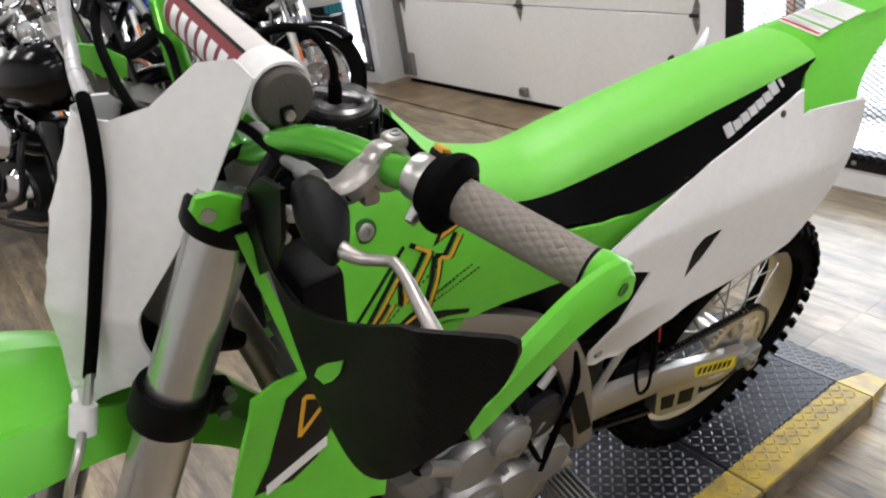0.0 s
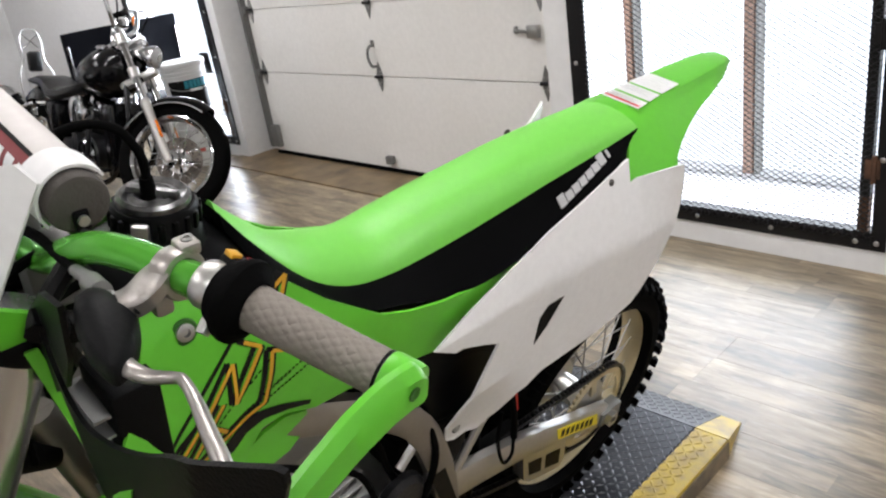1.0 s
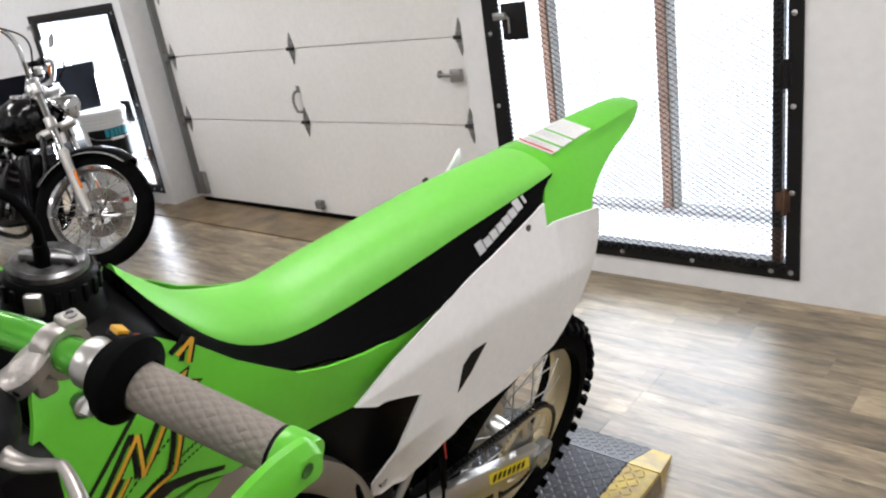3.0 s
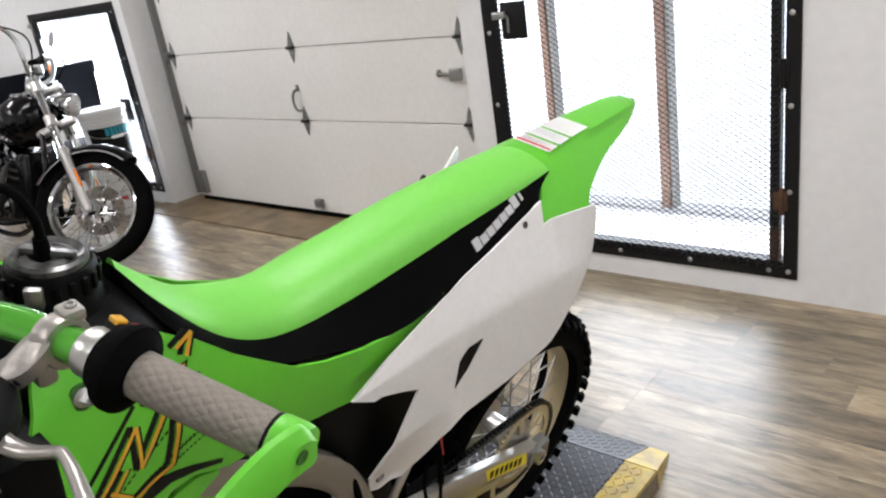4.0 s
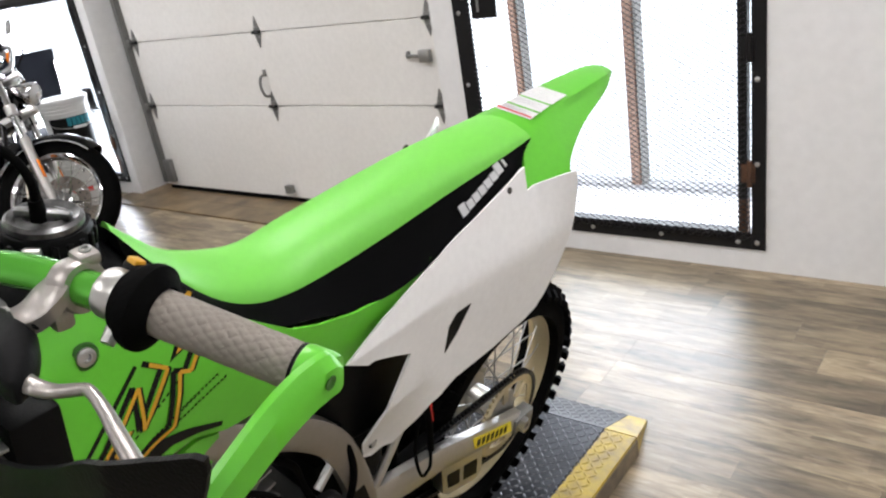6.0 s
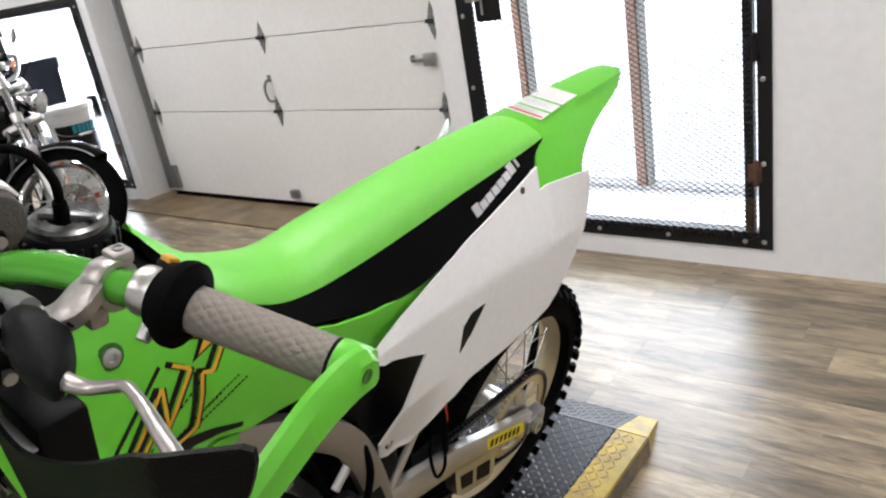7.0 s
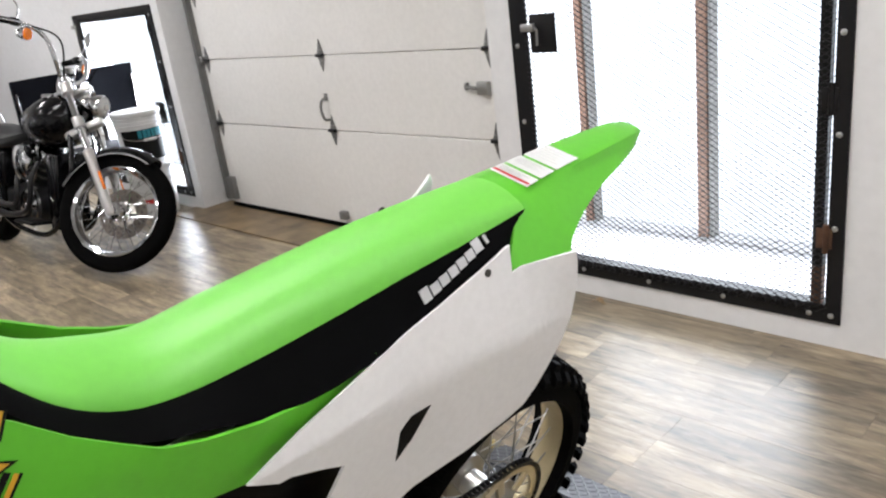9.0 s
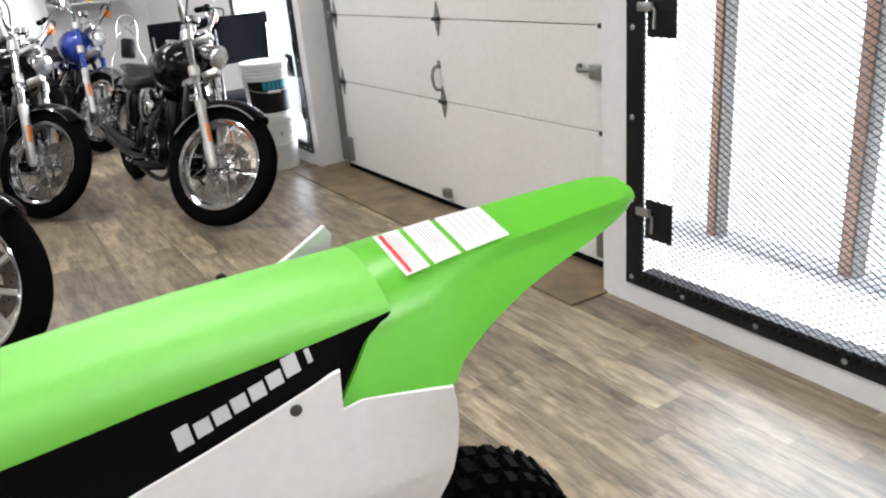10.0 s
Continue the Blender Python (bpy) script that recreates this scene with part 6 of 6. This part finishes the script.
    for s in (1, -1):
        a = F + Vector((0.0, s * 0.098, 0))
        leg = part("fork_tube", tube([a + rake * 0.30, a + rake * 0.80], 0.0205, 16), fork_mat, st, "polished fork tube")
        part("fork_slider", tube([a - rake * 0.03, a + rake * 0.02, a + rake * 0.30, a + rake * 0.36, a + rake * 0.37], [0.020, 0.027, 0.027, 0.031, 0.022], 16), "alu", st)
        part("fork_cap", tube([a + rake * 0.79, a + rake * 0.825], 0.027, 16), "chrome", st)
        part("reflector", box((0, 0, 0), (0.022, 0.012, 0.11), 0.004, axis(a + rake * 0.17 + Vector((0.022, s * 0.012, 0.01)), rake)), "orange", st, "amber side reflector")
    for h, wd in ((0.54, 0.045), (0.76, 0.040)):
        bm = box((0, 0, 0), (0.055, 0.24, wd), 0.014, axis(F + rake * h + Vector((-0.02, 0, -0.01)), rake))
        for s in (1, -1):
            add_tube(bm, [F + Vector((0, s * 0.098, 0)) + rake * (h - 0.03), F + Vector((0, s * 0.098, 0)) + rake * (h + 0.03)], 0.031, 16)
        part("fork_yoke", bm, "alu", st, "polished fork yoke")
    hl = F + rake * 0.69 + Vector((0.115, 0, 0.0))
    lamp = part("headlight", lathe([(0, -0.10), (0.036, -0.092), (0.056, -0.05), (0.066, 0.0), (0.069, 0.02), (0.066, 0.034)], 28, axis(hl, (1, 0, -0.08))), "chrome", st, "round chrome headlight")
    part("lens", lathe([(0.064, 0.030), (0.045, 0.042), (0, 0.048)], 28, axis(hl, (1, 0, -0.08))), "lens", lamp)
    part("lamp_bulb", lathe([(0.022, 0.036), (0.018, 0.054), (0, 0.056)], 14, axis(hl, (1, 0, -0.08))), "alu", lamp)
    part("lamp_bracket", tube([hl + Vector((-0.05, 0, 0.07)), hl + Vector((-0.11, 0, 0.13))], 0.016, 10), "chrome", lamp)
    top = F + rake * 0.84 + Vector((-0.03, 0, 0))
    for s in (1, -1):
        bar = curve([top + Vector((0, 0, 0)), top + Vector((0.0, s * 0.06, 0.0)), top + Vector((0.005, s * 0.14, 0.07 * bars)), top + Vector((-0.04, s * 0.20, 0.19 * bars)), top + Vector((-0.12, s * 0.27, 0.235 * bars)), top + Vector((-0.29, s * 0.36, 0.228 * bars))], 5)
        part("handlebar", tube(bar, 0.0135, 12), "chrome", st, "chrome pull-back handlebar")
        e, d = bar[-1], (bar[-1] - bar[-4]).normalized()
        part("grip", tube([e - d * 0.11, e + d * 0.02], 0.018, 12), "rubber", st)
        part("switch_box", box((0, 0, 0), (0.045, 0.04, 0.05), 0.008, axis(e - d * 0.135, d)), "black", st)
        part("hand_lever", tube(curve([e - d * 0.14 + Vector((0.03, 0, 0)), e - d * 0.05 + Vector((0.065, 0, 0)), e + Vector((0.05, 0, 0))]), 0.006, 8), "chrome", st)
        mr = part("mirror_stem", tube(curve([e - d * 0.14, e - d * 0.13 + Vector((0.02, s * 0.02, 0.08)), e - d * 0.10 + Vector((0.02, s * 0.06, 0.13))]), 0.005, 8), "chrome", st)
        part("mirror", lathe([(0, -0.022), (0.03, -0.02), (0.052, -0.006), (0.054, 0.0), (0, 0.001)], 24, axis(e - d * 0.10 + Vector((0.02, s * 0.075, 0.165)), (-1, -0.1 * s, 0))), "chrome", mr, "round chrome mirror")
        ti = part("turn_signal", lathe([(0, -0.045), (0.022, -0.04), (0.034, -0.01), (0.035, 0.012)], 18, axis(e - d * 0.17 + Vector((0.03, 0, -0.06)), (1, 0, 0))), "chrome", st, "bullet turn signal")
        part("signal_lens", lathe([(0.034, 0.010), (0.030, 0.026), (0, 0.034)], 18, axis(e - d * 0.17 + Vector((0.03, 0, -0.06)), (1, 0, 0))), "orange", ti)
        part("signal_stalk", tube([e - d * 0.17 + Vector((0.01, 0, -0.05)), e - d * 0.17], 0.006, 8), "chrome", ti)
        part("cable", tube(curve([e - d * 0.15, e - d * 0.30 + Vector((0.06, -s * 0.03, -0.05)), top + Vector((0.06, s * 0.10, -0.05)), F + rake * 0.5 + Vector((0.02, s * 0.06, 0))]), 0.005, 6), "rubber", st)
    part("bar_riser", loft([[top + Vector((-0.02 + 0.035 * math.cos(q) * k, 0.045 * math.sin(q) * k, h)) for q in [2 * math.pi * j / 16 for j in range(16)]] for h, k in ((-0.09, 0.7), (-0.04, 1.0), (0.02, 1.0), (0.04, 0.7))]), "chrome", st, "chrome riser housing")
    part("gauge", lathe([(0, -0.03), (0.04, -0.025), (0.045, 0.01), (0.04, 0.014), (0, 0.012)], 20, axis(top + Vector((-0.01, 0, 0.05)), (-0.5, 0, 0.8))), "chrome", st)
    # front fender over the tyre
    rings = []
    for k in range(15):
        a = radians(58 + 104 * k / 14)
        rr = RF + 0.020
        c, s_ = math.cos(a), math.sin(a)
        ring = []
        for t in range(9):
            b = -1 + 2 * t / 8
            r2 = rr + 0.014 - 0.055 * abs(b) ** 2.2
            ring.append(F + Vector((r2 * c, b * 0.066, r2 * s_)))
        for t in range(8, -1, -1):
            b = -1 + 2 * t / 8
            r2 = rr + 0.010 - 0.055 * abs(b) ** 2.2
            ring.append(F + Vector((r2 * c, b * 0.063, r2 * s_)))
        rings.append(ring)
    part("front_fender", loft(rings), paint if paint != "blue" else "chrome", st, "glossy front fender")
    part("fender_trim", tube([F + Vector(((RF - 0.018) * math.cos(radians(a)), -0.067, (RF - 0.018) * math.sin(radians(a)))) for a in range(60, 162, 10)], 0.004, 6), "chrome", st)
    part("caliper", box((0, 0, 0), (0.05, 0.05, 0.10), 0.012, axis(F + Vector((-0.13, 0.075, 0.06)), rake)), "dull", st)

    # frame
    for s in (1, -1):
        part("frame_tube", tube(curve([headp + Vector((-0.02, s * 0.02, 0.0)), headp + Vector((0.10, s * 0.09, -0.32)), Vector((1.10, s * 0.11, 0.20)), Vector((0.70, s * 0.12, 0.17)), Vector((0.38, s * 0.12, 0.26)), Vector((0.30, s * 0.12, 0.55))]), 0.017, 10), "gloss", root, "black frame tube")
        part("swingarm", tube([(0.42, s * 0.11, 0.31), (0.0, s * 0.12, RR)], 0.018, 10), "gloss", root)
        sh = part("rear_shock", tube([(0.02, s * 0.145, 0.36), (0.16, s * 0.145, 0.64)], 0.014, 10), "chrome", root, "chrome rear shock")
        part("shock_coil", tube([Vector((0.035, s * 0.145, 0.39)).lerp(Vector((0.145, s * 0.145, 0.61)), k / 72) + Vector((0.026 * math.cos(k * 0.75), 0.026 * math.sin(k * 0.75), 0)) for k in range(73)], 0.0055, 5), "chrome", sh)
    part("backbone", tube([headp + Vector((-0.02, 0, 0.02)), (0.75, 0, 0.70), (0.35, 0, 0.62)], 0.026, 10), "gloss", root)
    # tank
    rings = []
    for u, zt, zb, h in ((1.28, 0.91, 0.81, 0.03), (1.25, 0.96, 0.74, 0.10), (1.17, 0.997, 0.695, 0.148), (1.04, 0.997, 0.68, 0.165), (0.90, 0.957, 0.685, 0.152), (0.77, 0.895, 0.70, 0.11), (0.68, 0.84, 0.71, 0.065), (0.64, 0.80, 0.72, 0.02)):
        ring = []
        for k in range(18):
            a = 2 * math.pi * k / 18
            zz = math.sin(a)
            ring.append((u, h * math.cos(a) * (1.0 if zz > -0.2 else 0.93), (zt + zb) / 2 + (zt - zb) / 2 * (abs(zz) ** 0.75) * (1 if zz > 0 else -1)))
        rings.append(ring)
    tk = part("tank", loft(rings), paint, root, "glossy teardrop fuel tank")
    part("tank_console", loft([[(u, v, z) for v, z in ((-0.03, zt - 0.012), (0, zt + 0.012), (0.03, zt - 0.012), (0, zt - 0.02))] for u, zt in ((1.22, 0.994), (1.05, 1.002), (0.90, 0.957), (0.78, 0.892))]), "chrome", tk)
    part("filler_cap", lathe([(0.034, 0), (0.034, 0.014), (0.026, 0.020), (0, 0.021)], 20, Matrix.Translation((1.08, -0.06, 0.985))), "chrome", tk)
    # seat
    rings = []
    for u, zt, zb, h in ((0.74, 0.80, 0.73, 0.05), (0.66, 0.775, 0.70, 0.10), (0.52, 0.745, 0.67, 0.145), (0.40, 0.755, 0.67, 0.155), (0.30, 0.80, 0.69, 0.14), (0.20, 0.815, 0.74, 0.11), (0.04, 0.815, 0.76, 0.095), (-0.10, 0.80, 0.77, 0.07)):
        rings.append([(u, h * a, zb + (zt - zb) * b) for a, b in ((-1, 0.35), (-0.85, 0.0), (0.85, 0.0), (1, 0.35), (0.92, 0.8), (0.55, 1.0), (-0.55, 1.0), (-0.92, 0.8))])
    part("seat", loft(rings), "leather", root, "black leather two-up saddle")
    # rear fender
    rings = []
    for k in range(17):
        a = radians(12 + 150 * k / 16)
        ring = []
        for t in range(9):
            b = -1 + 2 * t / 8
            r2 = RR + 0.075 - 0.09 * abs(b) ** 2.4
            ring.append(R + Vector((-r2 * math.cos(a), b * 0.098, r2 * math.sin(a) + 0.03)))
        for t in range(8, -1, -1):
            b = -1 + 2 * t / 8
            r2 = RR + 0.070 - 0.09 * abs(b) ** 2.4
            ring.append(R + Vector((-r2 * math.cos(a), b * 0.094, r2 * math.sin(a) + 0.03)))
        rings.append(ring)
    part("rear_fender", loft(rings), paint, root, "glossy rear fender")
    part("tail_lamp", lathe([(0.04, 0), (0.04, 0.03), (0, 0.04)], 16, axis((-0.37, 0, 0.52), (-1, 0, 0.3))), "red", root)
    for s in (1, -1):
        part("fender_strut", tube([(0.30, s * 0.115, 0.64), (0.05, s * 0.118, 0.63), (-0.14, s * 0.11, 0.60)], 0.016, 8), "chrome", root)
    # engine
    eng = part("crankcase", loft([[(0.80 + 0.19 * math.cos(a), y, 0.34 + 0.135 * math.sin(a)) for a in [2 * math.pi * k / 20 for k in range(20)]] for y in (-0.12, -0.10, 0.10, 0.12)]), "steel_dark", root, "black V-twin engine cases")
    for tilt in (24, -21):
        d = Vector((math.sin(radians(tilt)), 0, math.cos(radians(tilt))))
        c0 = Vector((0.80, 0, 0.40))
        for k in range(9):
            part("cylinder_fin", lathe([(0.045, -0.004), (0.082, -0.003), (0.082, 0.003), (0.045, 0.004)], 20, axis(c0 + d * (0.08 + 0.017 * k), d), True), "alu" if k in (3, 6) else "steel_dark", eng)
        part("cylinder", tube([c0 + d * 0.03, c0 + d * 0.24], 0.06, 18), "gloss", eng)
        part("rocker_box", box((0, 0, 0), (0.15, 0.15, 0.075), 0.022, axis(c0 + d * 0.27, d)), "chrome", eng, "chrome rocker cover")
        for s in (-0.095,):
            part("pushrod_tube", tube([c0 + Vector((0.02 * tilt / 24, s - 0.01, -0.02)), c0 + d * 0.23 + Vector((0, s + 0.02, 0))], 0.011, 10), "chrome", eng)
    part("air_cleaner", lathe([(0.105, 0), (0.108, 0.02), (0.10, 0.05), (0.06, 0.062), (0, 0.064)], 32, axis((0.83, -0.115, 0.60), (0, -1, 0))), "chrome", eng, "round chrome air cleaner")
    part("cam_cover", lathe([(0.105, 0), (0.105, 0.02), (0.085, 0.04), (0, 0.045)], 28, axis((0.86, -0.12, 0.34), (0, -1, 0))), "chrome", eng)
    for s in (1,):
        rings = []
        for y in (0.12, 0.165, 0.185):
            sh = 1.0 if y < 0.18 else 0.9
            rings.append([(0.66 + (0.31 if math.cos(a) > 0 else 0.25) * sh * math.cos(a), y, 0.31 + 0.10 * sh * math.sin(a)) for a in [2 * math.pi * k / 28 for k in range(28)]])
        part("primary_cover", loft(rings), "steel_dark" if dark else "chrome", eng, "primary drive cover")
    part("oil_tank", slab(0.34, 0.50, -0.15, 0.15, 0.42, 0.66, 0.03), "gloss", root)
    part("gearbox", slab(0.42, 0.64, -0.11, 0.11, 0.26, 0.42, 0.03), "steel_dark", root)
    for k, z in ((0, 0.27), (1, 0.33)):
        part("exhaust_pipe", tube(curve([Vector((0.80 + (0.12 if k == 0 else -0.06), -0.09, 0.60)), Vector((0.95 - 0.2 * k, -0.15, 0.50)), Vector((0.92 - 0.15 * k, -0.17, z + 0.06)), Vector((0.70, -0.175, z)), Vector((0.40, -0.18, z - 0.0)), Vector((0.12 if dark else 0.05, -0.19, z + 0.02)), Vector((0.02 if dark else -0.28, -0.19, z + 0.05))]), [0.016 if dark else 0.020] * 16 + [0.018 if dark else 0.023] * 6 + [0.023 if dark else 0.031] * 14 + [0.020], 14), "steel_dark" if dark else "chrome", root, "exhaust pipe")
    part("foot_board", slab(0.92, 1.18, -0.26, -0.14, 0.255, 0.275, 0.008), "black", root)
    part("foot_board", slab(0.92, 1.18, 0.14, 0.26, 0.255, 0.275, 0.008), "black", root)
    part("regulator", slab(1.02, 1.17, -0.095, 0.095, 0.20, 0.66, 0.02), "gloss", root)
    part("kick_stand", tube([(0.72, 0.14, 0.20), (0.66, 0.30, 0.012)], 0.011, 8), "black", root)
    if sissy:
        part("sissy_bar", tube(curve([(-0.05, 0.125, 0.62), (-0.10, 0.115, 0.82), (-0.12, 0.070, 0.92), (-0.14, 0.072, 1.05), (-0.15, 0.04, 1.125), (-0.15, -0.04, 1.125), (-0.14, -0.072, 1.05), (-0.12, -0.070, 0.92), (-0.10, -0.115, 0.82), (-0.05, -0.125, 0.62)]), 0.0048, 8), "zinc", root, "tall chrome sissy bar")
        part("back_pad", slab(-0.13, -0.09, -0.05, 0.05, 0.84, 0.98, 0.02), "leather", root)
        for sg in (1, -1):
            part("sissy_cross", tube([(-0.145, sg * 0.055, 1.10), (-0.14, -sg * 0.055, 1.00)], 0.004, 8), "chrome", root)
    if shield:
        part("windshield", sheet([(-0.22, 0), (0.22, 0), (0.27, 0.22), (0.18, 0.46), (-0.18, 0.46), (-0.27, 0.22)], lambda a, b: hl + Vector((0.03 - 0.42 * b - 1.0 * a * a, a, 0.02 + b * 0.9)), 0.004, 3, Vector((-1, 0, 0))), "pail", st, "white touring fairing")
        part("fairing_screen", sheet([(-0.15, 0.30), (0.15, 0.30), (0.13, 0.56), (-0.13, 0.56)], lambda a, b: hl + Vector((0.024 - 0.42 * b - 1.0 * a * a, a, 0.02 + b * 0.9)), 0.003, 2, Vector((-1, 0, 0))), "lens", st, "pale clear screen")
    return root


def stand_at(front, rear, lean=-6):
    """The pose of a bike whose tyres touch the floor near these two points of the plan."""
    d = Vector((front[0] - rear[0], front[1] - rear[1], 0))
    return pose(rear[0], rear[1], 0, 0, 0, math.degrees(math.atan2(d.y, d.x))) @ Matrix.Rotation(radians(lean), 4, "X")


cruiser(stand_at((-0.77, 4.07), (-2.36, 3.97), -11), radians(38), "gloss", "black cruiser motorcycle with chrome forks and spoked wheels", bars=0.95, sissy=True, dark=True)
cruiser(stand_at((-1.77, 3.27), (-3.38, 3.12), -11), radians(36), "gloss", "black cruiser motorcycle with laced wheels and chrome engine", bars=0.9)
cruiser(stand_at((0.36, 2.835), (-1.12, 2.155), -9), radians(20), "gloss", "black touring cruiser with cast wheels and chrome engine", cast=True, bars=1.0, dark=True)
cruiser(stand_at((-3.55, 3.93), (-5.15, 3.80), -10), radians(24), "blue", "blue cruiser motorcycle with a chrome tank trim and spoked wheels", bars=0.8, fork_mat="blue")
cruiser(stand_at((-1.12, 2.64), (-2.70, 2.42), -9), radians(24), "gloss", "black cruiser motorcycle with a tall chrome sissy bar", sissy=True, bars=0.8)

cruiser(stand_at((-3.72, 3.42), (-5.30, 3.27), -10), radians(28), "gloss", "dark touring cruiser with a white handlebar fairing", shield=True, bars=0.85)

# ---------------------------------------------------------------- pails, chairs and small things by the windows
def pail(x, y, z, dark):
    root = base("pail", pose(x, y, z) @ Matrix.Scale(1.07, 4), "white plastic five-gallon pail with a dark printed label" if dark else "white plastic five-gallon pail with a grey band, standing on the floor", "pail", "stacked pails")
    part("body", lathe([(0, 0.002), (0.130, 0.0), (0.134, 0.01), (0.146, 0.30), (0.146, 0.335), (0.138, 0.335), (0.128, 0.012), (0, 0.012)], 36), "pail", root)
    for h in (0.262, 0.285, 0.308):
        part("rim_ring", lathe([(0.145, h - 0.004), (0.153, h - 0.003), (0.153, h + 0.003), (0.145, h + 0.004)], 36, None, True), "pail", root)
    part("lid", lathe([(0.155, 0.318), (0.157, 0.322), (0.157, 0.343), (0.150, 0.350), (0.140, 0.344), (0.130, 0.338), (0, 0.338)], 36), "pail", root, "white snap-on lid")
    def band(a0, a1, h0, h1, mat, nm):
        bm = bmesh.new()
        n = 12
        add_loft(bm, [[((0.1355 + 0.038 * h) * math.cos(a0 + (a1 - a0) * k / n), (0.1355 + 0.038 * h) * math.sin(a0 + (a1 - a0) * k / n), h) for k in range(n + 1)] for h in (h0, h1)], False, False)
        part(nm, bm, mat, root)
    if dark:
        band(radians(-75), radians(60), 0.03, 0.235, "ink", "label")
        band(radians(-30), radians(56), 0.18, 0.232, "teal", "label_band")
    else:
        band(radians(-180), radians(180), 0.23, 0.255, "dull", "label_band")
        band(radians(-80), radians(-20), 0.10, 0.13, "red", "label")
    part("bail", tube(curve([(0.0, -0.150, 0.275), (0.09, -0.145, 0.19), (0.152, -0.02, 0.165), (0.11, 0.125, 0.19), (0.0, 0.150, 0.275)]), 0.003, 6), "zinc", root, "wire bail handle")
    part("bail_grip", tube([(0.150, -0.05, 0.168), (0.154, 0.03, 0.166)], 0.009, 8), "pail", root)


pail(-1.77, 4.86, 0.0, False)
pail(-1.77, 4.86, 0.377, True)


def waiting_chair(x, y, rz, label):
    root = base("waiting_chair", pose(x, y, 0, 0, 0, rz), label, "chair", "chairs by the window")
    part("seat", box((0, -0.02, 0.45), (0.40, 0.44, 0.08), 0.03), "navy", root)
    bm = loft([[(a * 0.20, 0.205 + 0.045 * k + b * 0.024 - 0.03 * (1 - a * a), 0.73 + 0.33 * k) for a, b in ((-1, -0.7), (-0.9, -1), (-0.4, -1), (0.4, -1), (0.9, -1), (1, -0.7), (1, 0.7), (0.9, 1), (0.4, 1), (-0.4, 1), (-0.9, 1), (-1, 0.7))] for k in (0, 0.06, 0.5, 0.94, 1.0)])
    part("backrest", bm, "navy", root, "black upholstered backrest")
    for s in (1, -1):
        part("leg", tube([(s * 0.18, -0.20, 0.42), (s * 0.19, -0.22, 0.0)], 0.011, 8), "chrome", root)
        part("leg", tube(curve([(s * 0.185, 0.262, 0.98), (s * 0.185, 0.235, 0.72), (s * 0.185, 0.20, 0.45), (s * 0.19, 0.22, 0.0)]), 0.011, 8), "chrome", root)
        part("armrest", tube(curve([(s * 0.195, -0.18, 0.42), (s * 0.205, -0.18, 0.62), (s * 0.205, 0.03, 0.64), (s * 0.19, 0.22, 0.62)]), 0.011, 8), "chrome", root)
    return root


waiting_chair(-2.245, 4.815, -90, "black upholstered waiting chair in front of the guarded window")
waiting_chair(-2.255, 4.40, -90, "black upholstered waiting chair beside the parked cruiser")

# a scrap of dry leaf by the wall
lf = part("dry_leaf", sheet([(0, 0), (0.022, 0.016), (0.048, 0.014), (0.072, 0.0), (0.048, -0.016), (0.022, -0.013)], lambda a, b: Vector((1.85 + a, 4.985 + b, 0.004 + 0.016 * math.sin(a * 45) ** 2 + 14 * b * b)), 0.001, 2, Vector((0, 0, -1))), "leaf", None)
tagged(lf, "small brown dry leaf on the plank floor", "leaf")


# shelf with bottles on the west wall
def wall_shelf(y0, y1, z):
    root = base("wall_shelf", pose(X0, (y0 + y1) / 2, z), "white wall shelf with bottles", "shelf")
    part("board", slab(0.0, 0.28, -(y1 - y0) / 2, (y1 - y0) / 2, 0, 0.022, 0.003), "label", root)
    for k in (-0.4, 0.4):
        part("bracket", tube([(0.0, k * (y1 - y0), -0.18), (0.22, k * (y1 - y0), 0.0)], 0.008, 6), "zinc", root)


def bottle(x, y, z, h, r, mat, label):
    root = base("bottle", pose(x, y, z), label, "bottle", "bottles on the shelves")
    part("body", lathe([(0, 0), (r, 0), (r, h * 0.68), (r * 0.45, h * 0.82), (r * 0.4, h * 0.86), (0, h * 0.86)], 18), mat, root)
    part("cap", lathe([(r * 0.45, h * 0.86), (r * 0.45, h), (0, h)], 14), "ink", root)


for zz in (1.15, 1.60):
    wall_shelf(3.2, 4.8, zz)
    for k in range(9):
        bottle(X0 + 0.14, 3.3 + k * 0.165, zz + 0.022, 0.20 + 0.05 * (k % 3), 0.04, ("ink", "navy", "lemon", "ink", "dull")[(k * 3 + int(zz * 10)) % 5], "plastic workshop bottle with a black cap")

# ---------------------------------------------------------------- floor planks
def planks():
    w, ln, gap = 0.152, 0.92, 0.0005
    me = None
    rnd = random.Random(4)
    y = 1.52
    o = part("plank_field", slab(X0, X1, Y0, 1.519, -0.006, 0.0), "plank", floor, smooth=False)
    o["kind"] = "stuff"
    while y < WALL_Y - 0.01:
        d = min(w, WALL_Y - y)
        x = X0 - rnd.random() * ln
        while x < X1:
            a, b = max(x, X0), min(x + ln, X1)
            if b - a > 0.02:
                full = abs(b - a - ln) < 1e-6 and abs(d - w) < 1e-6
                if full and me is not None:
                    o = new("plank", me)
                    o.parent = floor
                else:
                    bm = box((0, 0, -0.003), (b - a - gap, d - gap, 0.006), 0.0003)
                    o = part("plank", bm, "plank", floor, smooth=False)
                    if full:
                        me = o.data
                o.location = ((a + b) / 2, y + d / 2, 0)
            x += ln
        y += w


planks()
